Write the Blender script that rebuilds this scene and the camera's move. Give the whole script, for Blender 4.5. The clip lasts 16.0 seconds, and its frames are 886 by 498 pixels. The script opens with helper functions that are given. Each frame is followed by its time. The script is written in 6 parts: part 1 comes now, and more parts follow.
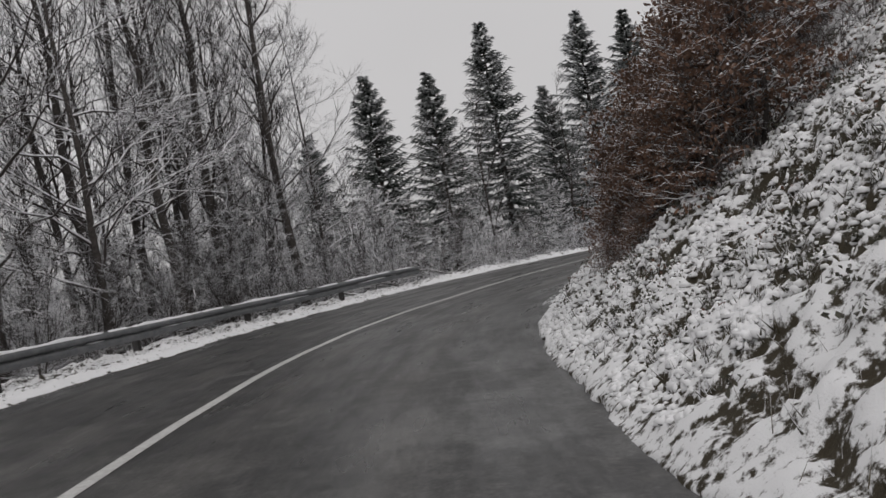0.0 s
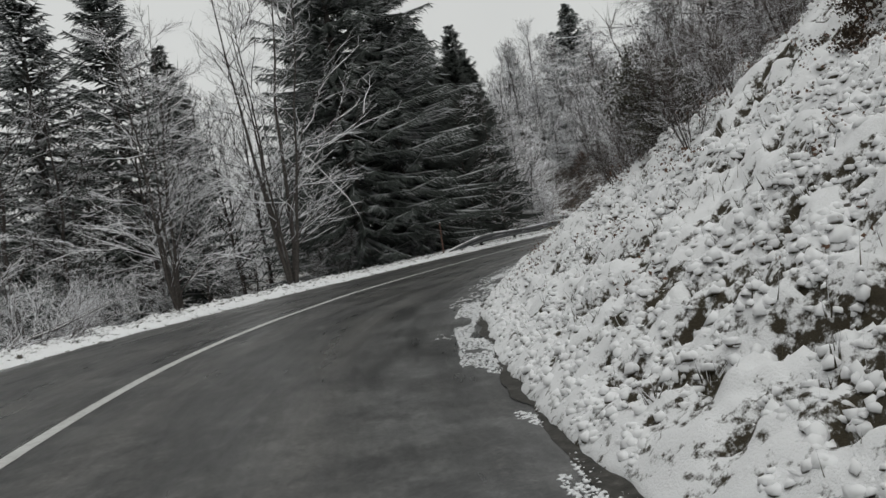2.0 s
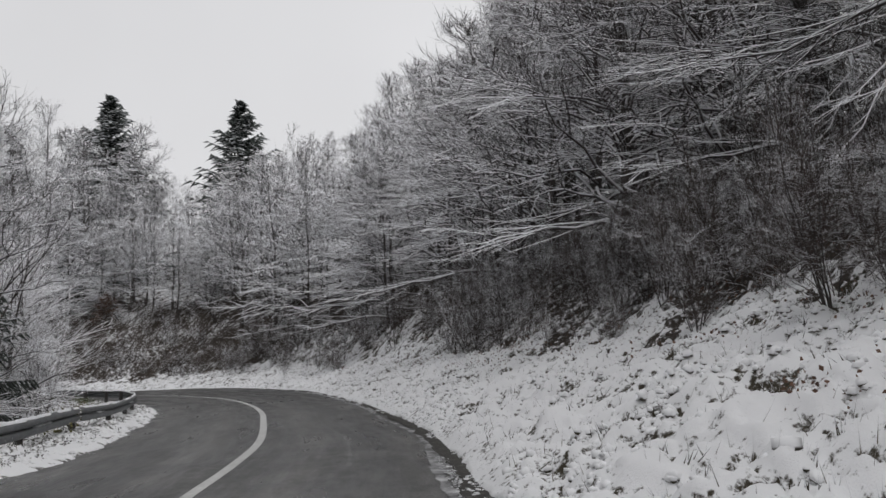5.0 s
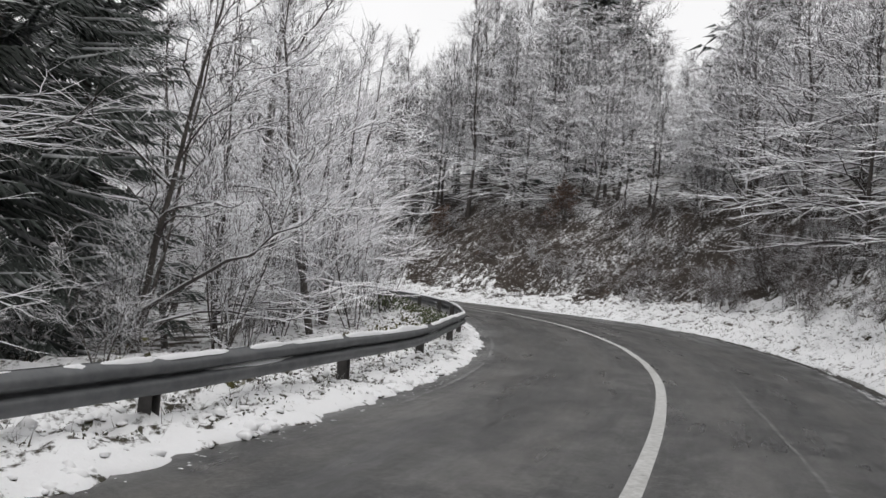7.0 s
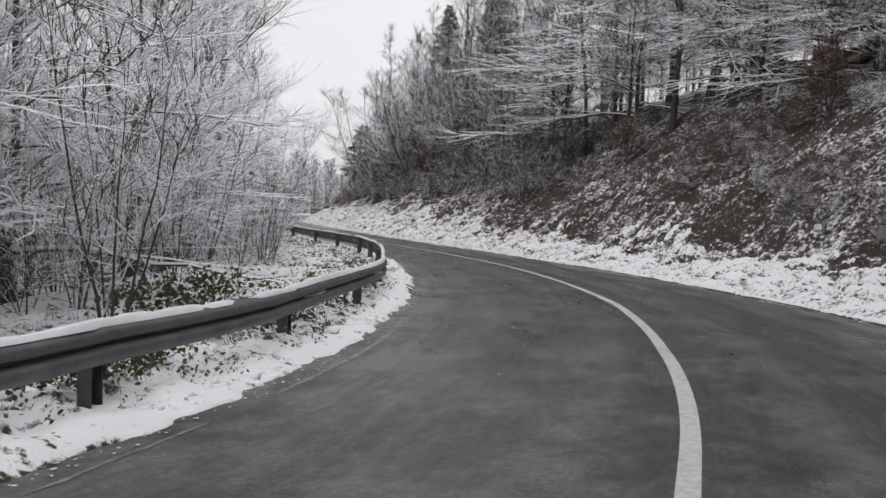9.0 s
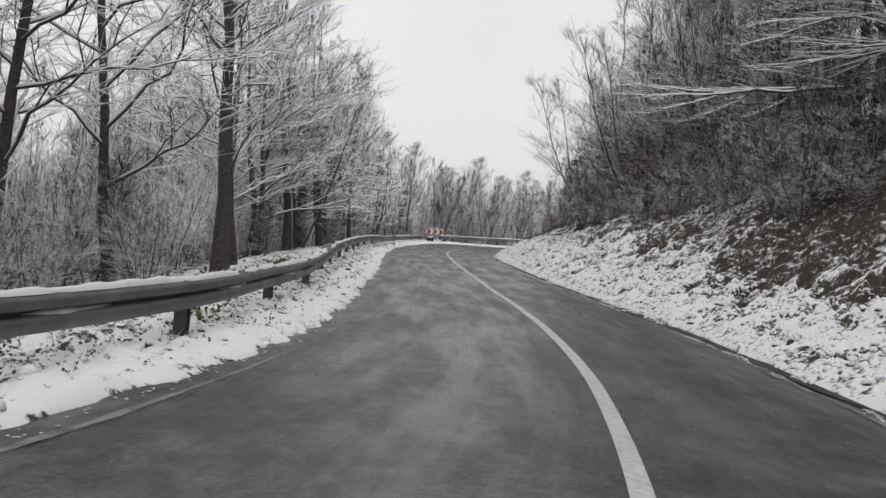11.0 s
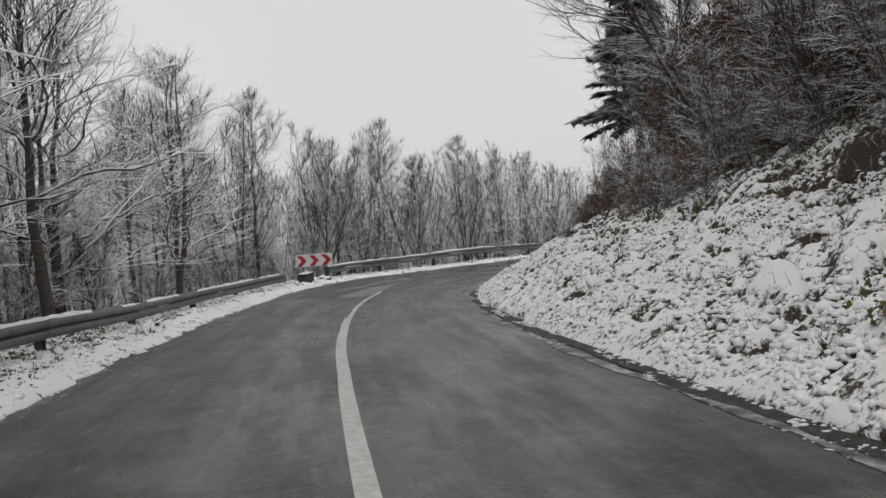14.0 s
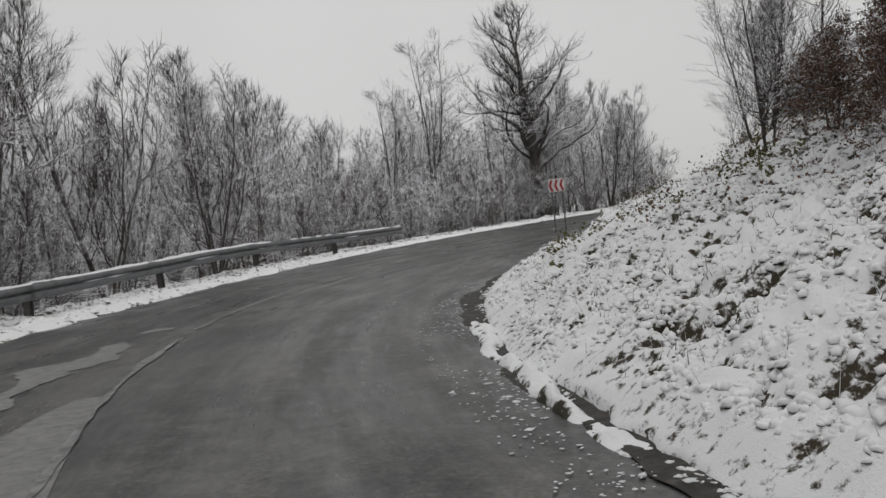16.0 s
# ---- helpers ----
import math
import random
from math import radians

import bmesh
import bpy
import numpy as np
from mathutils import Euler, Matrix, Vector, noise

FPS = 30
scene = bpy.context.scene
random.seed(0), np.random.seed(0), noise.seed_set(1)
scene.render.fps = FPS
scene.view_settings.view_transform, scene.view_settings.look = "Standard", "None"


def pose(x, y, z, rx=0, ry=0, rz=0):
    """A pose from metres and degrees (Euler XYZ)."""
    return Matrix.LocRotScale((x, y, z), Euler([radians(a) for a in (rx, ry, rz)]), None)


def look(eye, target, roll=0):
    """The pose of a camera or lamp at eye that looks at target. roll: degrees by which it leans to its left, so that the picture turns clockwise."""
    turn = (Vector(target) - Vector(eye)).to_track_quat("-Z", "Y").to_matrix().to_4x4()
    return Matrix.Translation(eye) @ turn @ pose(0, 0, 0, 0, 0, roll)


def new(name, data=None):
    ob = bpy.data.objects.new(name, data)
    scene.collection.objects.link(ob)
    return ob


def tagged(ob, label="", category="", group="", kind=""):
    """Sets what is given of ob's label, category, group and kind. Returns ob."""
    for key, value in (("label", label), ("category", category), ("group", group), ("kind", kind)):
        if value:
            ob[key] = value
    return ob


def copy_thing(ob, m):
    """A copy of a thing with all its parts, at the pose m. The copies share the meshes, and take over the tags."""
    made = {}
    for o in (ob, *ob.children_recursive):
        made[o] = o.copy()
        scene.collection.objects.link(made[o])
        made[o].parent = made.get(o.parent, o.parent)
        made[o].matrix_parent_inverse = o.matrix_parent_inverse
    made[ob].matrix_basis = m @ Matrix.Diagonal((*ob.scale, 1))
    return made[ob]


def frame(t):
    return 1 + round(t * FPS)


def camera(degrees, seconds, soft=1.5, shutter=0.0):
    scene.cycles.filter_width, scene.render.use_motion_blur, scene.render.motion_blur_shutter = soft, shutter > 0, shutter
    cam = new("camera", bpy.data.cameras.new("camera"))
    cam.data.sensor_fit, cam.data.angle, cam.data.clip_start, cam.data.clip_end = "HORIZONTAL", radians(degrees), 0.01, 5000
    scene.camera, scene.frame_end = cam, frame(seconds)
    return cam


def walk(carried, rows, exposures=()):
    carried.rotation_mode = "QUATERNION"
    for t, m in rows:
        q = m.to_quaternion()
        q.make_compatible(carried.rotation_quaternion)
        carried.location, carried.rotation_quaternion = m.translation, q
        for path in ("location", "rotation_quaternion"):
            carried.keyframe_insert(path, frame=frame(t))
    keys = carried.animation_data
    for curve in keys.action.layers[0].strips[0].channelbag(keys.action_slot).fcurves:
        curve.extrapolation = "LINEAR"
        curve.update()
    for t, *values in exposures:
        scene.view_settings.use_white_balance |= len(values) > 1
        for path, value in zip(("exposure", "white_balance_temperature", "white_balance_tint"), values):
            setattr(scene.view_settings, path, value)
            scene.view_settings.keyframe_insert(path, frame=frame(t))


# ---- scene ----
cam = camera(55.53, 16.0, soft=1.5)
PATH = [
    (0, (-0.548, 2.079, 1.350), (-0.479, 4.078, 1.351), -10.16),
    (0.5, (-0.985, 7.800, 1.333), (-0.624, 9.767, 1.319), -10.43),
    (1, (-0.689, 13.322, 1.272), (0.041, 15.184, 1.227), -10.17),
    (1.5, (0.514, 18.480, 1.266), (1.548, 20.191, 1.217), -10.17),
    (2, (2.216, 23.200, 1.256), (3.516, 24.719, 1.204), -9.30),
    (2.5, (4.335, 27.656, 1.248), (5.827, 28.987, 1.179), -7.70),
    (3, (7.292, 31.792, 1.293), (8.962, 32.892, 1.260), -7.22),
    (3.2, (8.681, 33.298, 1.290), (10.401, 34.319, 1.291), -6.23),
    (3.9, (14.013, 38.190, 1.270), (15.891, 38.867, 1.383), -4.91),
    (4.6, (20.582, 42.040, 1.241), (22.514, 42.501, 1.469), -3.74),
    (5.3, (27.369, 45.310, 1.241), (29.259, 45.906, 1.508), -2.01),
    (5.5, (29.274, 46.196, 1.245), (31.164, 46.795, 1.507), -1.04),
    (6, (33.964, 48.538, 1.250), (35.701, 49.500, 1.489), 0.04),
    (6.5, (38.994, 51.066, 1.262), (40.442, 52.442, 1.369), 3.38),
    (7, (43.869, 53.556, 1.309), (45.141, 55.098, 1.371), 4.77),
    (7.5, (48.498, 56.107, 1.349), (49.685, 57.716, 1.378), 5.34),
    (8, (52.950, 59.109, 1.340), (53.976, 60.825, 1.331), 5.54),
    (8.5, (56.925, 62.412, 1.377), (57.758, 64.229, 1.319), 5.14),
    (9, (60.559, 66.223, 1.337), (61.227, 68.106, 1.259), 2.79),
    (9.5, (63.423, 70.185, 1.264), (63.947, 72.113, 1.185), 2.45),
    (9.7, (64.289, 71.944, 1.254), (64.739, 73.891, 1.169), 2.96),
    (10.4, (67.533, 78.256, 1.216), (67.742, 80.244, 1.146), 4.32),
    (11.1, (69.759, 85.669, 1.187), (69.758, 87.668, 1.162), 5.62),
    (11.8, (70.600, 93.669, 1.186), (70.549, 95.668, 1.195), 4.54),
    (12, (70.653, 95.929, 1.185), (70.599, 97.929, 1.196), 4.09),
    (12.5, (70.609, 101.764, 1.197), (70.633, 103.764, 1.224), 1.38),
    (13, (70.483, 107.834, 1.181), (70.652, 109.827, 1.201), -0.28),
    (13.5, (70.282, 113.715, 1.261), (70.478, 115.705, 1.276), -1.34),
    (14, (70.172, 119.759, 1.331), (70.421, 121.744, 1.341), -3.98),
    (14.5, (70.061, 125.450, 1.433), (70.575, 127.382, 1.414), -6.33),
    (15, (70.189, 130.909, 1.539), (70.805, 132.812, 1.511), -6.79),
    (15.5, (70.702, 136.441, 1.513), (71.455, 138.294, 1.467), -6.65),
    (16, (71.556, 141.700, 1.513), (72.497, 143.464, 1.451), -6.48),
]
walk(cam, [(t, look(eye, target, roll)) for t, eye, target, roll in PATH], [(0, -0.38, 6590, 12), (1.2, -0.28, 6580, 10), (2.2, -0.14, 6540, 5.5), (3.2, 0.02, 6520, 7), (5.3, -0.02, 6450, 11), (6.0, 0.06, 6450, 11), (6.8, 0.42, 6540, 10), (8.0, 0.42, 6500, 13),
         (9.7, 0.14, 6480, 14), (11.2, 0.16, 6540, 11), (12, 0.1, 6580, 9.5), (14, -0.08, 6580, 9), (16, -0.25, 6580, 9)])

# ---- world and sun: an overcast winter noon ----
world = bpy.data.worlds.new("overcast_sky")
scene.world = world
world.use_nodes = True
wn, wl = world.node_tree.nodes, world.node_tree.links
wn.clear()
w_out, w_bg = wn.new("ShaderNodeOutputWorld"), wn.new("ShaderNodeBackground")
w_sky = wn.new("ShaderNodeTexSky")
w_sky.sky_type, w_sky.sun_disc = "NISHITA", False
w_sky.sun_elevation, w_sky.sun_rotation = radians(38), radians(150)
w_sky.air_density, w_sky.dust_density, w_sky.ozone_density = 1.0, 4.0, 1.0
w_hsv = wn.new("ShaderNodeHueSaturation")
w_hsv.inputs["Saturation"].default_value = 0.10
w_hsv.inputs["Value"].default_value = 0.10
w_mix = wn.new("ShaderNodeMix")
w_mix.data_type = "RGBA"
w_mix.inputs["Factor"].default_value = 0.72
w_tc, w_sep, w_ramp = wn.new("ShaderNodeTexCoord"), wn.new("ShaderNodeSeparateXYZ"), wn.new("ShaderNodeValToRGB")
w_ramp.color_ramp.elements[0].position, w_ramp.color_ramp.elements[0].color = 0.0, (0.86, 0.86, 0.866, 1)
w_ramp.color_ramp.elements[1].position, w_ramp.color_ramp.elements[1].color = 1.0, (0.90, 0.90, 0.912, 1)
w_cloud = wn.new("ShaderNodeTexNoise")
w_cloud.inputs["Scale"].default_value, w_cloud.inputs["Detail"].default_value = 2.2, 4.0
w_cm = wn.new("ShaderNodeMapRange")
w_cm.inputs["To Min"].default_value, w_cm.inputs["To Max"].default_value = 0.9, 1.1
w_mul = wn.new("ShaderNodeMix")
w_mul.data_type, w_mul.blend_type = "RGBA", "MULTIPLY"
w_mul.inputs["Factor"].default_value = 1.0
wl.new(w_tc.outputs["Generated"], w_sep.inputs[0])
wl.new(w_sep.outputs["Z"], w_ramp.inputs[0])
wl.new(w_tc.outputs["Generated"], w_cloud.inputs["Vector"])
wl.new(w_cloud.outputs["Fac"], w_cm.inputs["Value"])
wl.new(w_sky.outputs[0], w_hsv.inputs["Color"])
wl.new(w_hsv.outputs[0], w_mix.inputs["A"])
wl.new(w_ramp.outputs[0], w_mix.inputs["B"])
wl.new(w_mix.outputs["Result"], w_mul.inputs["A"])
wl.new(w_cm.outputs[0], w_mul.inputs["B"])
wl.new(w_mul.outputs["Result"], w_bg.inputs["Color"])
w_bg.inputs["Strength"].default_value = 1.0
wl.new(w_bg.outputs[0], w_out.inputs["Surface"])

sun = new("sun", bpy.data.lights.new("sun", "SUN"))
sun.data.energy, sun.data.angle, sun.data.color = 0.6, radians(40), (1.0, 0.98, 0.95)
sun.matrix_world = look((0, 0, 50), (8, 14, 8))

# ---- materials ----


def material(name, rough=0.9, metal=0.0, spec=0.3):
    m = bpy.data.materials.new(name)
    m.use_nodes = True
    b = m.node_tree.nodes["Principled BSDF"]
    b.inputs["Roughness"].default_value, b.inputs["Metallic"].default_value = rough, metal
    b.inputs["Specular IOR Level"].default_value = spec
    return m, m.node_tree.nodes, m.node_tree.links, b


def noise_node(nt, scale, detail=4.0, rough=0.6, coords=None, stretch=None):
    nodes, links = nt
    n = nodes.new("ShaderNodeTexNoise")
    n.inputs["Scale"].default_value, n.inputs["Detail"].default_value, n.inputs["Roughness"].default_value = scale, detail, rough
    if coords is not None:
        if stretch is not None:
            mp = nodes.new("ShaderNodeMapping")
            mp.inputs["Scale"].default_value = stretch
            links.new(coords, mp.inputs["Vector"])
            links.new(mp.outputs[0], n.inputs["Vector"])
        else:
            links.new(coords, n.inputs["Vector"])
    return n


def ramp_node(nt, source, stops):
    nodes, links = nt
    r = nodes.new("ShaderNodeValToRGB")
    r.color_ramp.elements[0].position, r.color_ramp.elements[0].color = stops[0][0], (*stops[0][1], 1)
    r.color_ramp.elements[1].position, r.color_ramp.elements[1].color = stops[-1][0], (*stops[-1][1], 1)
    for pos, col in stops[1:-1]:
        e = r.color_ramp.elements.new(pos)
        e.color = (*col, 1)
    links.new(source, r.inputs[0])
    return r


def mix_node(nt, fac, a, b, blend="MIX"):
    nodes, links = nt
    m = nodes.new("ShaderNodeMix")
    m.data_type, m.blend_type = "RGBA", blend
    for key, v in (("Factor", fac), ("A", a), ("B", b)):
        if isinstance(v, (int, float)):
            m.inputs[key].default_value = v
        elif isinstance(v, tuple):
            m.inputs[key].default_value = (*v, 1)
        else:
            links.new(v, m.inputs[key])
    return m.outputs["Result"]


def math_node(nt, op, a, b=None, clamp=False):
    nodes, links = nt
    m = nodes.new("ShaderNodeMath")
    m.operation, m.use_clamp = op, clamp
    for k, v in enumerate((a, b)):
        if v is None:
            continue
        if isinstance(v, (int, float)):
            m.inputs[k].default_value = v
        else:
            links.new(v, m.inputs[k])
    return m.outputs[0]


def step_node(nt, value, low, high, to_min=0.0, to_max=1.0):
    nodes, links = nt
    m = nodes.new("ShaderNodeMapRange")
    m.interpolation_type = "SMOOTHSTEP"
    for key, v in (("From Min", low), ("From Max", high), ("To Min", to_min), ("To Max", to_max)):
        m.inputs[key].default_value = v
    links.new(value, m.inputs["Value"])
    return m.outputs[0]


def bump_node(nt, height, bsdf, strength=0.4, distance=0.02):
    nodes, links = nt
    b = nodes.new("ShaderNodeBump")
    b.inputs["Strength"].default_value, b.inputs["Distance"].default_value = strength, distance
    links.new(height, b.inputs["Height"])
    links.new(b.outputs[0], bsdf.inputs["Normal"])


SNOW = (0.87, 0.873, 0.885)


def snow_over(name, stops, low, high, noise_scale=3.0, reach=0.5, rough=0.9, grain=25.0, tone=SNOW):
    """A dark surface with snow lying on what faces up; low, high: the slope at which the snow takes hold."""
    m, nodes, links, b = material(name, rough)
    nt = (nodes, links)
    geo, tc = nodes.new("ShaderNodeNewGeometry"), nodes.new("ShaderNodeTexCoord")
    info = nodes.new("ShaderNodeObjectInfo")
    sep = nodes.new("ShaderNodeSeparateXYZ")
    links.new(geo.outputs["Normal"], sep.inputs[0])
    n1 = noise_node(nt, noise_scale, 3.0, 0.6, geo.outputs["Position"])
    n2 = noise_node(nt, grain, 2.0, 0.6, geo.outputs["Position"])
    up = math_node(nt, "ADD", sep.outputs["Z"], math_node(nt, "MULTIPLY", math_node(nt, "SUBTRACT", n1.outputs["Fac"], 0.5), reach * 2))
    up = math_node(nt, "ADD", up, math_node(nt, "MULTIPLY", math_node(nt, "SUBTRACT", info.outputs["Random"], 0.5), 0.12))
    fac = step_node(nt, up, low, high)
    base = ramp_node(nt, n2.outputs["Fac"], stops)
    links.new(mix_node(nt, fac, base.outputs[0], tone), b.inputs["Base Color"])
    return m


def snow_ground(name, bare, hole_low, hole_high, scale, big=0.35, slope=0.22, patch=0.35, lie_shade=0.0):
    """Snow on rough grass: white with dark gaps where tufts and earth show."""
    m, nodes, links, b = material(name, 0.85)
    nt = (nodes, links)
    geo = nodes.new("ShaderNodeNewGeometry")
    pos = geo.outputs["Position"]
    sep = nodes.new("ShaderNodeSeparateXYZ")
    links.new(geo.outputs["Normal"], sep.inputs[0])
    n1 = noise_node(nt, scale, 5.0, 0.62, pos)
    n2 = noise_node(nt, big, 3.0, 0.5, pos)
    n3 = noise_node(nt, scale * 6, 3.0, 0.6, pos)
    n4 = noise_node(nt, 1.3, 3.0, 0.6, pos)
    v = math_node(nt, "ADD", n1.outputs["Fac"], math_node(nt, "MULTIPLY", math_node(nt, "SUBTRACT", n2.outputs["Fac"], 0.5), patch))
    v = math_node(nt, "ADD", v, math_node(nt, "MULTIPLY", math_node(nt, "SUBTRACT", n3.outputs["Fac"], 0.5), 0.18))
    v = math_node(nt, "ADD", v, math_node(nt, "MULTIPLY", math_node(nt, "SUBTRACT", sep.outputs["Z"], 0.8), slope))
    # darkens the hollows: bare tufts, and shade between lumps put into the colour
    if lie_shade:
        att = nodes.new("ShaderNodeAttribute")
        att.attribute_name = "snow_lie_shade"
        v = math_node(nt, "ADD", v, math_node(nt, "MULTIPLY", math_node(nt, "SUBTRACT", att.outputs["Fac"], 0.64), lie_shade))
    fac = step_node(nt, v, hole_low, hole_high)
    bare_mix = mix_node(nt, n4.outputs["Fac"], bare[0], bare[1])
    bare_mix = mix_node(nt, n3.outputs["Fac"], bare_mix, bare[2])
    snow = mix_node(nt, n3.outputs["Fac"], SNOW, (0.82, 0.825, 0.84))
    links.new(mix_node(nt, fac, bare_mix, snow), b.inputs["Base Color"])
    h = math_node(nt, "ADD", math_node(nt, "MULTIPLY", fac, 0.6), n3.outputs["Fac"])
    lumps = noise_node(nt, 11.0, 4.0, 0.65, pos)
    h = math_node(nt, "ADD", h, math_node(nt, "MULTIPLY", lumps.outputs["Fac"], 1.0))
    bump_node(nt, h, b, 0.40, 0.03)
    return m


def asphalt():
    m, nodes, links, b = material("wet_asphalt", 0.5, 0, 0.5)
    nt = (nodes, links)
    geo, uv = nodes.new("ShaderNodeNewGeometry"), nodes.new("ShaderNodeUVMap")
    pos = geo.outputs["Position"]
    sep = nodes.new("ShaderNodeSeparateXYZ")
    links.new(uv.outputs[0], sep.inputs[0])
    grain = noise_node(nt, 90, 3.0, 0.7, pos)
    blot = noise_node(nt, 0.8, 6.0, 0.65, pos)
    streak = noise_node(nt, 1.0, 4.0, 0.6, uv.outputs[0], (0.30, 2.0, 1.0))
    coarse = noise_node(nt, 26, 4.0, 0.75, pos)
    c = ramp_node(nt, math_node(nt, "ADD", math_node(nt, "MULTIPLY", grain.outputs["Fac"], 0.5), math_node(nt, "MULTIPLY", coarse.outputs["Fac"], 0.5)), [(0.36, (0.014, 0.014, 0.015)), (0.52, (0.040, 0.0395, 0.039)), (0.68, (0.090, 0.089, 0.086))])
    c1 = mix_node(nt, step_node(nt, streak.outputs["Fac"], 0.38, 0.66, 0.0, 0.6), c.outputs[0], (0.022, 0.022, 0.023))
    c2 = mix_node(nt, step_node(nt, blot.outputs["Fac"], 0.46, 0.62, 0.0, 0.75), c1, (0.088, 0.087, 0.084))
    # pale, dry wheel paths either side of each lane's middle
    track = math_node(nt, "ABSOLUTE", math_node(nt, "SUBTRACT", math_node(nt, "ABSOLUTE", math_node(nt, "SUBTRACT", math_node(nt, "ABSOLUTE", sep.outputs["Y"]), 1.6)), 0.75))
    wear = math_node(nt, "MULTIPLY", step_node(nt, track, 0.0, 0.45, 1.0, 0.0), step_node(nt, blot.outputs["Fac"], 0.35, 0.62, 0.15, 0.85))
    c3 = mix_node(nt, wear, c2, (0.105, 0.101, 0.097))
    # slush and salt film at the edges
    edge = math_node(nt, "MULTIPLY", step_node(nt, math_node(nt, "ABSOLUTE", sep.outputs["Y"]), 2.55, 3.15), step_node(nt, blot.outputs["Fac"], 0.40, 0.60, 0.05, 0.5))
    mott = noise_node(nt, 4.0, 7.0, 0.75, pos)
    c3 = mix_node(nt, step_node(nt, mott.outputs["Fac"], 0.45, 0.72, 0.0, 0.6), c3, (0.105, 0.104, 0.10))
    c3 = mix_node(nt, step_node(nt, mott.outputs["Fac"], 0.28, 0.46, 0.45, 0.0), c3, (0.016, 0.016, 0.017))
    c4 = mix_node(nt, edge, c3, (0.15, 0.152, 0.155))
    speck = math_node(nt, "ADD", math_node(nt, "MULTIPLY", coarse.outputs["Fac"], 0.6), math_node(nt, "MULTIPLY", mott.outputs["Fac"], 0.4))
    tone = ramp_node(nt, speck, [(0.36, (0.45, 0.45, 0.45)), (0.50, (1.0, 1.0, 0.995)), (0.64, (1.75, 1.74, 1.70))])
    damp = mix_node(nt, step_node(nt, sep.outputs["X"], 66, 84), (0.80, 0.80, 0.80), (1.0, 1.0, 1.0))
    c4 = mix_node(nt, 1.0, c4, damp, "MULTIPLY")
    links.new(mix_node(nt, 1.0, c4, tone.outputs[0], "MULTIPLY"), b.inputs["Base Color"])
    r = step_node(nt, streak.outputs["Fac"], 0.35, 0.65, 0.52, 0.27)
    links.new(r, b.inputs["Roughness"])
    bump_node(nt, grain.outputs["Fac"], b, 0.35, 0.006)
    return m


def worn_paint():
    m, nodes, links, b = material("worn_white_paint", 0.55)
    nt = (nodes, links)
    geo = nodes.new("ShaderNodeNewGeometry")
    n = noise_node(nt, 14, 5.0, 0.7, geo.outputs["Position"])
    n2 = noise_node(nt, 0.9, 3.0, 0.6, geo.outputs["Position"])
    v = math_node(nt, "ADD", n.outputs["Fac"], math_node(nt, "MULTIPLY", n2.outputs["Fac"], 0.35))
    c = ramp_node(nt, v, [(0.30, (0.12, 0.12, 0.12)), (0.52, (0.42, 0.42, 0.41)), (0.8, (0.60, 0.60, 0.59))])
    links.new(c.outputs[0], b.inputs["Base Color"])
    return m


def faded_paint():
    m, nodes, links, b = material("faded_edge_paint", 0.6)
    nt = (nodes, links)
    geo = nodes.new("ShaderNodeNewGeometry")
    n = noise_node(nt, 5, 6.0, 0.75, geo.outputs["Position"])
    c = ramp_node(nt, n.outputs["Fac"], [(0.36, (0.10, 0.10, 0.10)), (0.55, (0.24, 0.24, 0.24)), (0.78, (0.38, 0.38, 0.38))])
    links.new(c.outputs[0], b.inputs["Base Color"])
    return m


def speckled(name, stops, scale, rough=0.8, metal=0.0, bump=0.0):
    m, nodes, links, b = material(name, rough, metal)
    nt = (nodes, links)
    geo = nodes.new("ShaderNodeNewGeometry")
    n = noise_node(nt, scale, 5.0, 0.65, geo.outputs["Position"])
    c = ramp_node(nt, n.outputs["Fac"], stops)
    links.new(c.outputs[0], b.inputs["Base Color"])
    if bump:
        bump_node(nt, n.outputs["Fac"], b, bump, 0.02)
    return m


M_ASPHALT, M_PAINT, M_FADED = asphalt(), worn_paint(), faded_paint()
M_SLUSH = speckled("grey_slush_line", [(0.40, (0.07, 0.07, 0.07)), (0.52, (0.25, 0.25, 0.255)), (0.70, (0.62, 0.625, 0.63))], 3.0, 0.6)
M_SEAM = speckled("pale_crack_filler", [(0.40, (0.09, 0.09, 0.09)), (0.70, (0.22, 0.22, 0.215))], 4, 0.5)
M_PATCH = speckled("pale_asphalt_patch", [(0.3, (0.16, 0.16, 0.16)), (0.75, (0.28, 0.278, 0.275))], 9, 0.8)
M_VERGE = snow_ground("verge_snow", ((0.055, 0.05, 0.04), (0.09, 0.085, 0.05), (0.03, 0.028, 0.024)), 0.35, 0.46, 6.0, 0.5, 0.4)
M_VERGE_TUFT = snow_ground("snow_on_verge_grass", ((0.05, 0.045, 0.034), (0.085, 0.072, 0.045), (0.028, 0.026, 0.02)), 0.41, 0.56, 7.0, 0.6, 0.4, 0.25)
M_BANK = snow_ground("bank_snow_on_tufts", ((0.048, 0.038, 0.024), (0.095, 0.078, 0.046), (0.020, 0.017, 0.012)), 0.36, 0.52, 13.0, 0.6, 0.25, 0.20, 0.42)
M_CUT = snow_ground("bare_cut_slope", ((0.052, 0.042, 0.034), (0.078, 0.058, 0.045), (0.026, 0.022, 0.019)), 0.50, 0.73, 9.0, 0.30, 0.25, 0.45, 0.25)
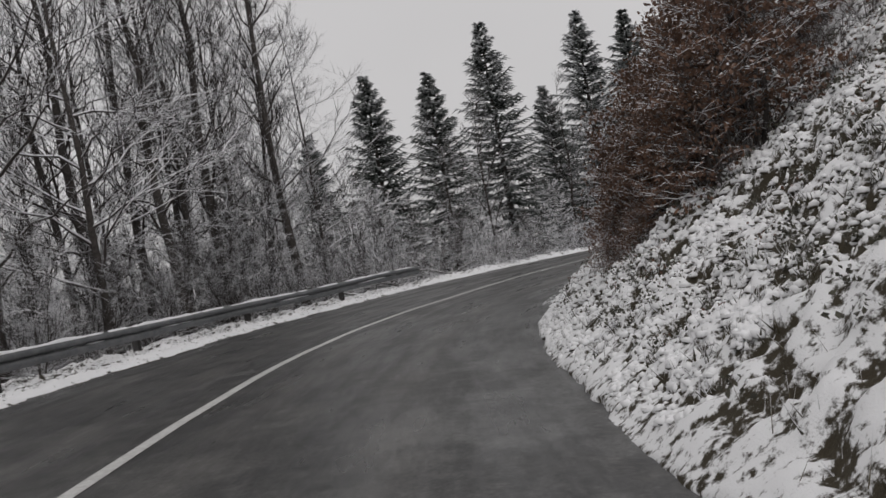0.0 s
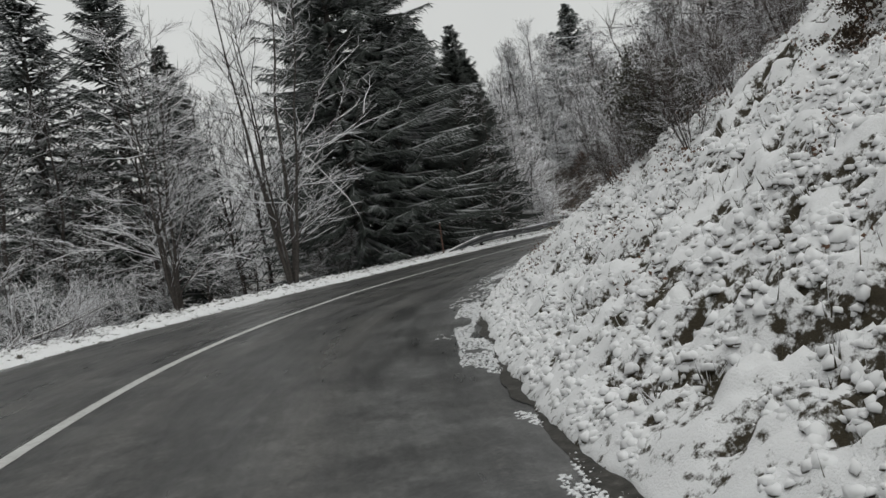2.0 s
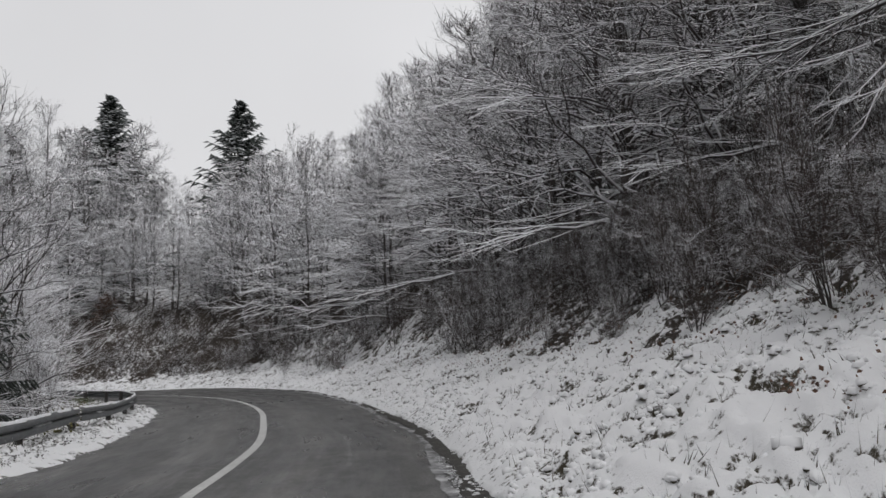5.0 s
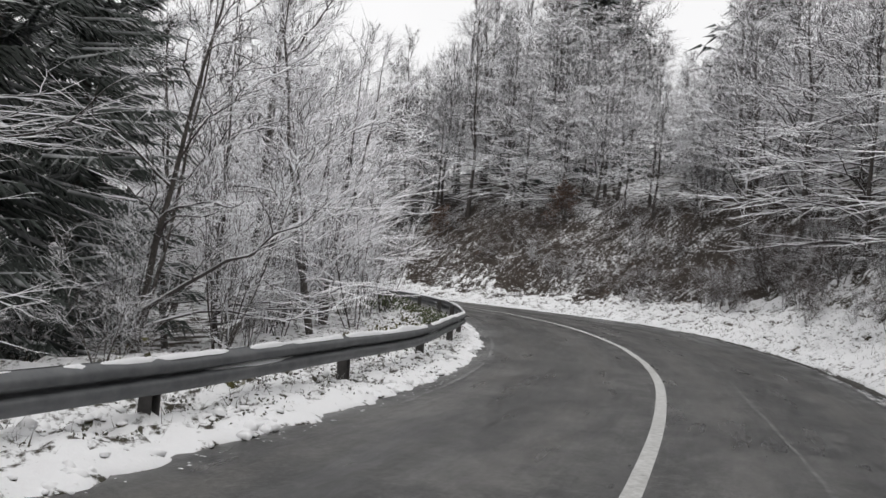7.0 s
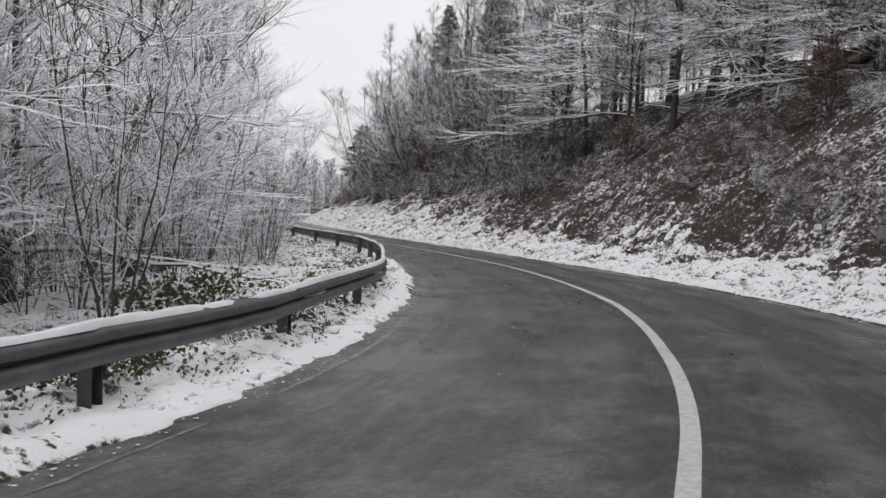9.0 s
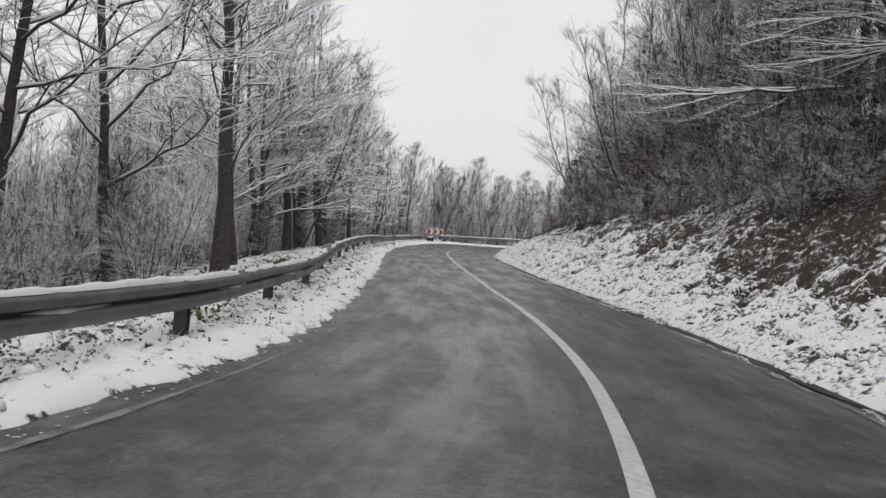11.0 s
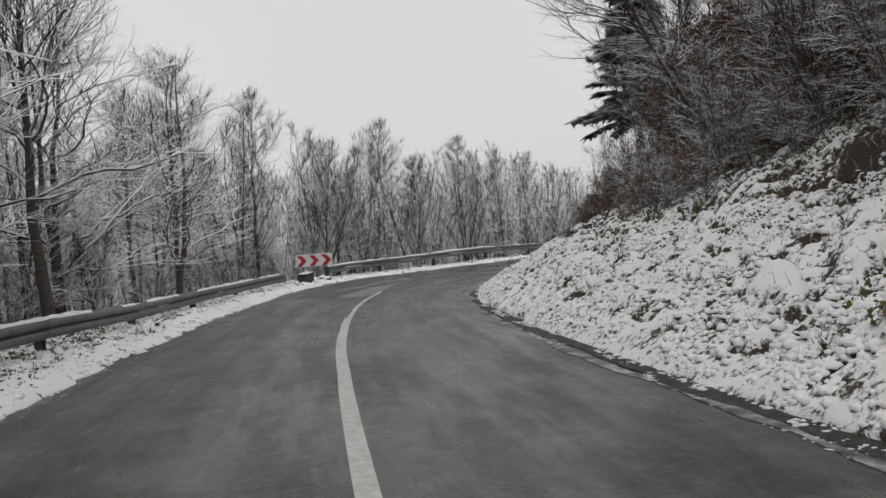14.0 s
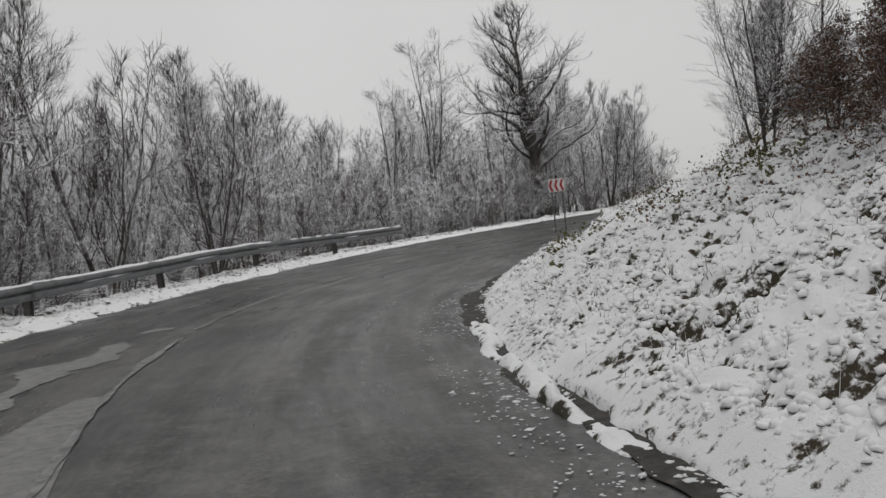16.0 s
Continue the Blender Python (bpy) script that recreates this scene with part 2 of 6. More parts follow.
M_FOREST = snow_ground("forest_floor_snow", ((0.05, 0.04, 0.03), (0.08, 0.055, 0.035), (0.03, 0.027, 0.022)), 0.50, 0.64, 2.2, 0.12)
M_SNOW = speckled("packed_snow", [(0.3, (0.76, 0.77, 0.79)), (0.7, SNOW)], 7, 0.8, 0, 0.25)
M_GUTTER = speckled("wet_earth_gutter", [(0.3, (0.018, 0.017, 0.015)), (0.55, (0.05, 0.047, 0.042)), (0.75, (0.12, 0.115, 0.105))], 9, 0.75, 0, 0.5)
M_STEEL = speckled("weathered_galvanised_steel", [(0.25, (0.10, 0.105, 0.11)), (0.6, (0.17, 0.175, 0.18)), (0.85, (0.22, 0.225, 0.23))], 3.5, 0.6, 0.35)
M_POST = speckled("rusty_steel_post", [(0.3, (0.055, 0.052, 0.05)), (0.75, (0.12, 0.115, 0.11))], 8, 0.75, 0.2)
M_BARK = snow_over("bark_with_snow", [(0.3, (0.045, 0.040, 0.037)), (0.75, (0.11, 0.098, 0.09))], 0.25, 0.60, 2.0, 0.30, 0.9, 14)
M_TWIG = snow_over("twigs_with_snow", [(0.3, (0.045, 0.038, 0.036)), (0.75, (0.10, 0.085, 0.08))], -0.45, 0.3, 0.5, 0.55, 0.9, 30, (0.83, 0.835, 0.86))
M_TWIG_HALF = snow_over("thinly_snowed_twigs", [(0.3, (0.050, 0.043, 0.041)), (0.75, (0.11, 0.095, 0.09))], 0.0, 0.6, 0.5, 0.55, 0.9, 30, (0.78, 0.785, 0.81))
M_TWIG_MID = snow_over("half_snowed_twigs", [(0.3, (0.045, 0.038, 0.036)), (0.75, (0.10, 0.085, 0.08))], 0.35, 0.85, 0.5, 0.55, 0.9, 30, (0.74, 0.745, 0.77))
M_TWIG_WHITE = snow_over("snow_laden_twigs", [(0.3, (0.055, 0.046, 0.045)), (0.75, (0.11, 0.095, 0.09))], -1.2, -0.4, 0.7, 0.5, 0.9, 30, (0.90, 0.89, 0.915))
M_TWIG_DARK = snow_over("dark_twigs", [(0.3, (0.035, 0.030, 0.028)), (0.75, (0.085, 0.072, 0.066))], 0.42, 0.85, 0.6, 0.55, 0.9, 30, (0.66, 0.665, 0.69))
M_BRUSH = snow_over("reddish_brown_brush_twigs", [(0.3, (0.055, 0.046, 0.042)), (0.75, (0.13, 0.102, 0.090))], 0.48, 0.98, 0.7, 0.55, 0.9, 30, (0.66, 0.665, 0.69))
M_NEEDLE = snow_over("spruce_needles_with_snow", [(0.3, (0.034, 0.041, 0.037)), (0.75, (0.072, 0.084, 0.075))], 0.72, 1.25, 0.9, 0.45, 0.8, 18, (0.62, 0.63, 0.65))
# darker copy of the needle colour, with the shade behind the branches painted in
M_NEEDLE_SHADE = snow_over("spruce_needles_painted_shade", [(0.3, (0.020, 0.024, 0.022)), (0.75, (0.045, 0.052, 0.046))], 1.0, 1.5, 0.9, 0.45, 0.8, 18, (0.55, 0.56, 0.58))
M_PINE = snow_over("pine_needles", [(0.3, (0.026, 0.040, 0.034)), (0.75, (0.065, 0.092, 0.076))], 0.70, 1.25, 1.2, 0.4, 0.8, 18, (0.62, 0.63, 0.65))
M_BRAMBLE = snow_over("bramble_leaves", [(0.25, (0.050, 0.052, 0.034)), (0.5, (0.080, 0.098, 0.045)), (0.8, (0.15, 0.18, 0.085))], 0.45, 1.0, 1.4, 0.4, 0.75, 9)
M_WEED = snow_over("withered_weeds", [(0.3, (0.050, 0.048, 0.040)), (0.75, (0.12, 0.115, 0.085))], 0.6, 1.1, 1.4, 0.4, 0.85, 9)
M_LEAF = snow_over("dead_oak_leaves", [(0.25, (0.080, 0.053, 0.041)), (0.5, (0.150, 0.087, 0.061)), (0.8, (0.25, 0.145, 0.096))], 0.50, 1.05, 1.4, 0.4, 0.85, 9, (0.66, 0.665, 0.69))
M_LITTER = speckled("damp_leaf_litter", [(0.3, (0.022, 0.016, 0.011)), (0.6, (0.055, 0.036, 0.022)), (0.85, (0.10, 0.065, 0.038))], 30, 0.85)
M_GRASS = snow_over("dry_winter_grass", [(0.3, (0.06, 0.05, 0.03)), (0.7, (0.15, 0.125, 0.075))], 0.6, 1.0, 2.0, 0.4, 0.9, 6, (0.66, 0.665, 0.69))
M_STALK = snow_over("dark_grass_stalks", [(0.3, (0.030, 0.026, 0.017)), (0.7, (0.085, 0.072, 0.042))], 0.55, 1.0, 2.0, 0.4, 0.9, 6, (0.66, 0.665, 0.69))
M_TUFT = snow_over("snow_capped_tussock", [(0.3, (0.028, 0.027, 0.019)), (0.7, (0.075, 0.066, 0.040))], -0.15, 0.50, 5.0, 0.40, 0.9, 9)
# dark undersides: grass tones that also paint the shade beneath each lump
M_CUSHION = snow_over("snow_cushion_painted_underside", [(0.3, (0.026, 0.023, 0.015)), (0.7, (0.085, 0.070, 0.040))], -0.60, -0.14, 7.0, 0.42, 0.9, 14)
M_GREEN = snow_over("evergreen_bramble", [(0.3, (0.050, 0.048, 0.020)), (0.7, (0.17, 0.155, 0.055))], 0.55, 1.05, 3.0, 0.45, 0.8, 8)
M_ROCK = snow_over("snowy_rock", [(0.3, (0.05, 0.045, 0.04)), (0.75, (0.14, 0.13, 0.12))], 0.25, 0.6, 3.0, 0.3, 0.9, 12)
M_BOX = speckled("dark_painted_steel", [(0.3, (0.030, 0.038, 0.040)), (0.75, (0.065, 0.075, 0.078))], 7, 0.6, 0.2)
M_RED = speckled("red_sign_film", [(0.3, (0.32, 0.022, 0.028)), (0.7, (0.42, 0.035, 0.04))], 6, 0.5)
M_WHITE = speckled("white_sign_film", [(0.3, (0.60, 0.60, 0.60)), (0.7, (0.72, 0.72, 0.71))], 6, 0.5)
M_STAKE = speckled("stained_marker_stake", [(0.3, (0.10, 0.055, 0.045)), (0.7, (0.22, 0.13, 0.10))], 20, 0.7)

# ---- the line of the road ----
AXIS = [(-1.5, -60), (-2.2, -30), (-3.0, -8), (-3.3, 2), (-3.3, 8), (-2.95, 14.5), (-1.55, 21.2), (0.1, 24.9), (2.3, 28.5), (4.9, 32.2), (8.45, 36.1),
        (12.0, 38.75), (15.7, 41.3), (24.4, 46), (31, 48.4), (36.8, 50.6), (40.6, 52.6), (44.5, 54.7), (48.1, 56.9), (52, 59.4), (56.4, 62.7),
        (60.25, 66.46), (63.66, 70.25), (65.8, 73.4), (68, 78), (69.3, 82.3), (70.4, 87.2), (71.1, 92.5), (71.25, 99), (71.0, 106), (70.65, 115),
        (70.25, 123), (70.1, 131), (70.4, 138.2), (71.0, 143.5), (71.9, 147.2), (73.6, 151.5), (76.6, 156.6), (81.2, 161.6), (87, 166), (94, 170),
        (103, 174), (118, 178), (140, 180)]


def road_axis(step=0.5):
    """Points every half metre along a centripetal spline through AXIS, with the way ahead at each."""
    p, out = np.array(AXIS, float), []
    for i in range(1, len(p) - 2):
        p0, p1, p2, p3 = p[i - 1:i + 3]
        t1 = np.linalg.norm(p1 - p0) ** 0.5
        t2 = t1 + np.linalg.norm(p2 - p1) ** 0.5
        t3 = t2 + np.linalg.norm(p3 - p2) ** 0.5
        for t in np.linspace(t1, t2, max(2, int(np.linalg.norm(p2 - p1) / 0.25)), endpoint=False):
            a1 = ((t1 - t) * p0 + t * p1) / t1
            a2 = ((t2 - t) * p1 + (t - t1) * p2) / (t2 - t1)
            a3 = ((t3 - t) * p2 + (t - t2) * p3) / (t3 - t2)
            b1 = ((t2 - t) * a1 + t * a2) / t2
            b2 = ((t3 - t) * a2 + (t - t1) * a3) / (t3 - t1)
            out.append(((t2 - t) * b1 + (t - t1) * b2) / (t2 - t1))
    out = np.array(out)
    run = np.r_[0, np.cumsum(np.linalg.norm(np.diff(out, axis=0), axis=1))]
    s = np.arange(0, run[-1], step)
    x = np.c_[np.interp(s, run, out[:, 0]), np.interp(s, run, out[:, 1])]
    for _ in range(12):
        x[1:-1] = 0.25 * x[:-2] + 0.5 * x[1:-1] + 0.25 * x[2:]
    t = np.gradient(x, axis=0)
    return s, x, t / np.linalg.norm(t, axis=1)[:, None]


AX_S, AX_P, AX_T = road_axis()
AX_N = np.c_[AX_T[:, 1], -AX_T[:, 0]]
END = float(AX_S[-1])


def table(s, *rows):
    """Columns of rows (s, values...) interpolated at s."""
    r = np.array(rows, float)
    got = [np.interp(s, r[:, 0], r[:, k]) for k in range(1, r.shape[1])]
    return got[0] if len(got) == 1 else got


# small departures from the even line, every five metres from s = 20
LINE_WANDER = [-0.01, 0.02, 0.04, 0.07, 0.09, 0.14, 0.25, 0.34, 0.22, 0.12, 0.05, -0.06, -0.06, -0.05, -0.07, -0.09, -0.06,
               0.02, 0.05, 0.07, -0.01, -0.05, 0.05, -0.08, -0.12, -0.02, 0.03, 0.03, 0.04, 0.05, 0.04, -0, -0.07, -0.07,
               0, 0.04, -0.02, -0.17, -0.16, -0.11, -0.09, 0.04, 0.11, 0.11, 0.08, 0.04, 0.02, -0, -0.02]
LEFT_WANDER = [0.01, 0, -0.01, -0.02, -0.04, -0.06, -0.07, -0.06, 0.02, 0.12, 0.18, 0.18, 0.16, 0.16, 0.17, 0.19, 0.22,
               0.2, 0.16, 0.2, 0.13, -0.03, -0.1, -0.24, -0.25, -0.16, -0.09, -0.03, 0.02, 0.06, 0.08, 0.12, 0.11, 0.16,
               0.25, 0.31, 0.34, 0.37, 0.33, 0.14, -0.07, -0.16, -0.15, -0.11, -0.06, -0.03, -0, 0.01, 0.02]
RIGHT_WANDER = [-0.01, 0.05, 0.12, 0.17, 0.18, 0.14, 0.17, 0.08, -0.09, 0.14, 0.05, -0.14, -0.2, -0.2, -0.21, -0.26, -0.32,
                -0.31, -0.23, -0.1, 0.07, 0.31, 0.53, 0.61, 0.56, 0.43, 0.25, 0.12, 0.05, 0.01, -0.01, -0.04, -0.07, 0.03,
                0.11, 0.1, -0.02, -0.12, -0.06, -0, 0.02, 0.02, 0.02, 0.01, 0, 0, -0, -0, -0]
RISE_WANDER = [-0.008, -0.006, -0.002, 0.007, 0.024, 0.036, 0.037, 0.03, 0.041, 0.027, 0.01, 0.008, -0.017, -0.038, -0.034, -0.021, -0.024,
               -0.033, -0.051, -0.104, -0.133, -0.13, -0.116, -0.069, -0.013, 0.019, 0.022, 0.012, 0.005, -0.001, -0.009, -0.015, -0.015, -0.009,
               -0.005, 0.001, -0.001, -0.018, -0.038, -0.027, -0.011, -0.033, -0.048, -0.041, -0.025, -0.012, -0.004, 0.002, 0.006]


def wander(s, steps):
    return np.interp(s, 20 + 5.0 * np.arange(len(steps)), steps)


def road_z(s):
    return wander(s, RISE_WANDER) + table(s, (0, 0.30), (32, 0.17), (40, 0.10), (50, 0.04), (60, 0.05), (68, 0.05), (91, -0.01), (104, 0.03), (115, 0.05), (128, 0.02), (140, -0.04),
                 (160, -0.09), (168, -0.07), (180, 0.02), (192, 0.13), (203, 0.23), (208, 0.28), (225, 0.44), (240, 0.66), (272, 1.15))


def cross_fall(s):
    return table(s, (0, 0.04), (35, 0.05), (64, 0.05), (74, 0.035), (84, 0.022), (94, 0.012), (105, 0), (122, -0.03), (140, -0.03), (152, -0.01),
                 (160, 0), (197, 0.005), (207, 0.025), (216, 0.045), (272, 0.045))


def left_edge(s):
    return -wander(s, LEFT_WANDER) + table(s, (0, 3.3), (70, 3.2), (80, 3.0), (108, 2.85), (118, 3.05), (130, 3.2), (142, 3.4), (152, 3.35), (160, 3.1), (195, 3.2), (206, 3.1), (214, 3.3), (225, 3.4), (240, 4.5), (272, 5))


def right_edge(s):
    return wander(s, RIGHT_WANDER) + table(s, (0, 3.6), (45, 3.8), (56, 4.05), (72, 4.05), (78, 3.75), (84, 3.4), (96, 2.95), (112, 2.95), (124, 3.15), (136, 3.4), (146, 2.75), (160, 2.6),
                 (170, 2.58), (182, 2.5), (198, 2.62), (209, 2.95), (222, 3.0), (233, 3.5), (272, 3.5))


def gutter(s):
    return table(s, (0, 0.0), (52, 0.0), (58, 0.02), (82, 0.02), (94, 0.16), (116, 0.14), (135, 0.08), (160, 0.10), (168, 0.20), (182, 0.16), (198, 0.16), (210, 0.12), (222, 0.3), (235, 0.1), (272, 0.0))


def axis_at(s):
    s = np.asarray(s, float)
    n = np.stack([np.interp(s, AX_S, AX_N[:, 0]), np.interp(s, AX_S, AX_N[:, 1])], -1)
    n /= np.linalg.norm(n, axis=-1, keepdims=True)
    return np.stack([np.interp(s, AX_S, AX_P[:, 0]), np.interp(s, AX_S, AX_P[:, 1])], -1), n


def along(s, d):
    """Plan place at s metres along the road and d metres to its right."""
    p, n = axis_at(s)
    return p + n * np.asarray(d, float)[..., None]


def to_road(x, y):
    """For plan points: how far along the road they lie, and how far to its right."""
    q = np.stack([np.ravel(x), np.ravel(y)], -1)
    s, d = np.empty(len(q)), np.empty(len(q))
    for a in range(0, len(q), 20000):
        b = q[a:a + 20000]
        i = ((b[:, None, :] - AX_P[None, ::2]) ** 2).sum(2).argmin(1) * 2
        off = b - AX_P[i]
        s[a:a + 20000] = AX_S[i] + (off * AX_T[i]).sum(1).clip(-1, 1)
        d[a:a + 20000] = np.sign((off * AX_N[i]).sum(1)) * np.linalg.norm(off, axis=1)
    return s.reshape(np.shape(x)), d.reshape(np.shape(x))


def lattice(ix, iy):
    h = (ix.astype(np.int64) * 374761393 + iy.astype(np.int64) * 668265263) & 0xFFFFFFFF
    h = ((h ^ (h >> 13)) * 1274126177) & 0xFFFFFFFF
    return ((h ^ (h >> 16)) & 0xFFFF) / 65535.0


def fbm(x, y, scale, octaves=3):
    """Smooth noise about zero, from -0.5 to 0.5."""
    out, amp, norm = 0.0, 1.0, 0.0
    for k in range(octaves):
        u, v = np.asarray(x) * scale + 17.3 * k, np.asarray(y) * scale - 9.1 * k
        iu, iv = np.floor(u), np.floor(v)
        fu, fv = u - iu, v - iv
        fu, fv = fu * fu * (3 - 2 * fu), fv * fv * (3 - 2 * fv)
        a, b = lattice(iu, iv), lattice(iu + 1, iv)
        c, e = lattice(iu, iv + 1), lattice(iu + 1, iv + 1)
        out = out + amp * ((a * (1 - fu) + b * fu) * (1 - fv) + (c * (1 - fu) + e * fu) * fv - 0.5)
        norm += amp
        amp, scale = amp * 0.5, scale * 2.03
    return out / norm


def bank_rise(s, a):
    """Height of the hill side, a metres beyond the foot of the bank."""
    vw, vs, m1, hb, m2 = table(s, (0, 0.3, 0.4, 0.66, 6, 0.45), (50, 0.3, 0.4, 0.66, 6, 0.45), (56, 0.3, 0.4, 0.70, 6, 0.45), (66, 0.4, 0.4, 0.62, 5, 0.5), (82, 1.4, 0.35, 0.52, 4.5, 0.5), (92, 3.0, 0.3, 0.6, 5, 0.5),
                               (104, 4.0, 0.27, 0.7, 5, 0.5), (130, 3.8, 0.24, 0.8, 5, 0.42), (142, 4.3, 0.22, 0.9, 5.2, 0.36), (151, 3.2, 0.22, 0.95, 5.3, 0.36), (158, 1.8, 0.24, 0.98, 5.2, 0.4),
                               (168, 1.8, 0.45, 0.75, 6, 0.5), (180, 2.2, 0.52, 0.62, 6, 0.5), (205, 2.4, 0.46, 0.55, 5, 0.45), (216, 4.0, 0.32, 0.5, 5, 0.4), (272, 4.0, 0.3, 0.45, 5, 0.35))
    a = np.maximum(a, 0)
    h = vs * np.minimum(a, vw) + m1 * np.clip(a - vw, 0, hb / m1) + m2 * np.maximum(0, a - vw - hb / m1)
    return 24 * (1 - np.exp(-h / 24)) * 1.12


def left_fall(s, b):
    """Height of the valley side, b metres beyond the edge of the asphalt."""
    slope, cap = table(s, (0, 0.26, 16), (70, 0.24, 15), (84, 0.12, 9), (96, 0.06, 4), (150, 0.06, 4), (162, 0.22, 14), (200, 0.22, 14), (215, 0.15, 9), (272, 0.10, 6))
    out = slope * np.maximum(0, b - 2.2)
    return -cap * (1 - np.exp(-out / cap))


def ground(x, y):
    """Height of the ground, apart from the asphalt."""
    x, y = np.asarray(x, float), np.asarray(y, float)
    s, d = to_road(x, y)
    wl_, wr_, g_ = left_edge(s), right_edge(s), gutter(s)
    base = road_z(s) - cross_fall(s) * np.clip(d, -wl_, wr_)
    rough = fbm(x, y, 0.16, 3) * 0.9 * np.clip((np.abs(d) - 5) / 8, 0, 1) + fbm(x, y, 0.03, 2) * 5 * np.clip((np.abs(d) - 14) / 25, 0, 1)
    right = base + bank_rise(s, d - wr_ - g_)
    left = base + left_fall(s, -d - wl_)
    return np.where(d > 0, right, left) + rough


def mesh_of(name, verts, *faces):
    """A mesh from arrays: faces are arrays of rows of 3 or of 4 corners."""
    me = bpy.data.meshes.new(name)
    verts = np.asarray(verts, np.float32)
    faces = [np.asarray(f, np.int32) for f in faces if len(f)]
    me.vertices.add(len(verts))
    me.vertices.foreach_set("co", verts.ravel())
    loops = np.concatenate([f.ravel() for f in faces])
    starts, at = [], 0
    for f in faces:
        starts.append(at + np.arange(len(f)) * f.shape[1])
        at += f.size
    me.loops.add(len(loops))
    me.loops.foreach_set("vertex_index", loops)
    starts = np.concatenate(starts).astype(np.int32)
    me.polygons.add(len(starts))
    me.polygons.foreach_set("loop_start", starts)
    me.update(calc_edges=True)
    return me


def smooth(me):
    me.polygons.foreach_set("use_smooth", np.ones(len(me.polygons), bool))
    return me


def thing(name, me, mat, label="", category="", kind="", group=""):
    me.materials.append(mat)
    return tagged(new(name, me), label, category, group, kind)


def part(name, me, mat, parent, label=""):
    if mat is not None and not me.materials:
        me.materials.append(mat)
    ob = new(name, me)
    ob.parent = parent
    if label:
        ob["label"] = label
    return ob


def grid_faces(rows, cols, flip=False):
    i = (np.arange(rows - 1)[:, None] * cols + np.arange(cols - 1)[None]).ravel()
    f = np.stack([i, i + 1, i + cols + 1, i + cols], -1)
    return f[:, ::-1] if flip else f


def sheet(name, s, d, z, uv=False):
    """A strip along the road: s of each row, d and z for each row and column."""
    p = along(np.repeat(s[:, None], d.shape[1], 1), d)
    me = mesh_of(name, np.concatenate([p, z[..., None]], -1).reshape(-1, 3), grid_faces(*d.shape, flip=True))
    if uv:
        lay = me.uv_layers.new(name="UVMap")
        idx = np.empty(len(me.loops), np.int32)
        me.loops.foreach_get("vertex_index", idx)
        flat = np.stack([np.repeat(s[:, None], d.shape[1], 1), d], -1).reshape(-1, 2)
        lay.data.foreach_set("uv", flat[idx].astype(np.float32).ravel())
    return smooth(me)


# ---- ground, road, verges and banks ----
def build_ground():
    far = np.array([14, 32, 60, 110, 220, 480, 1100, 2600.0])
    xs = np.r_[-100 - far[::-1], np.arange(-100, 200.1, 1.1), 200 + far]
    ys = np.r_[-75 - far[::-1], np.arange(-75, 262.1, 1.1), 262 + far]
    gx, gy = np.meshgrid(xs, ys)
    gz = ground(gx, gy)
    s, d = to_road(gx, gy)
    near = (d > -left_edge(s) - 5.6) & (d < right_edge(s) + gutter(s) + 11.0)
    gz = gz - np.where(near, 0.55, 0.0)
    me = mesh_of("ground", np.stack([gx, gy, gz], -1).reshape(-1, 3), grid_faces(*gx.shape))
    thing("ground", smooth(me), M_FOREST, "snow-dusted forest floor with dead leaves and earth showing", "ground", "structure")


def build_road():
    s = np.arange(0, END - 1, 0.4)
    t = np.linspace(0, 1, 15)[None]
    lo, hi = -left_edge(s)[:, None] - 0.25, (right_edge(s) + gutter(s))[:, None] + 0.05
    d = lo + (hi - lo) * t
    z = road_z(s)[:, None] - cross_fall(s)[:, None] * d + fbm(s[:, None] + 0 * d, d, 0.35, 2) * 0.02
    thing("road", sheet("road", s, d, z, True), M_ASPHALT, "wet dark grey asphalt mountain road with pale worn wheel paths", "road", "structure")


def road_strip(name, s0, s1, mid, width, mat, label, lift=0.012, rag=0.0, step=0.12):
    s = np.arange(s0, s1, step)
    m = np.array([mid(v) for v in s])
    jag, jag2 = rag * fbm(s, s * 0 + 3, 2.3, 4) * 1.3, rag * fbm(s, s * 0 + 31, 2.9, 4) * 1.3
    half = width / 2 * (np.clip(0.75 + 3.2 * fbm(s, s * 0 + 12, 0.7, 4), 0.0, 1.4) if rag else 1.0)
    d = np.stack([m + jag - half, m + (jag + jag2) / 2, m + jag2 + half], 1)
    d[:, 2] = np.maximum(d[:, 2], d[:, 0] + 0.002)
    d[:, 1] = (d[:, 0] + d[:, 2]) / 2
    z = road_z(s)[:, None] - cross_fall(s)[:, None] * d + fbm(s[:, None] + 0 * d, d, 0.35, 2) * 0.02 + lift
    return thing(name, sheet(name, s, d, z), mat, label, "road marking", "structure")


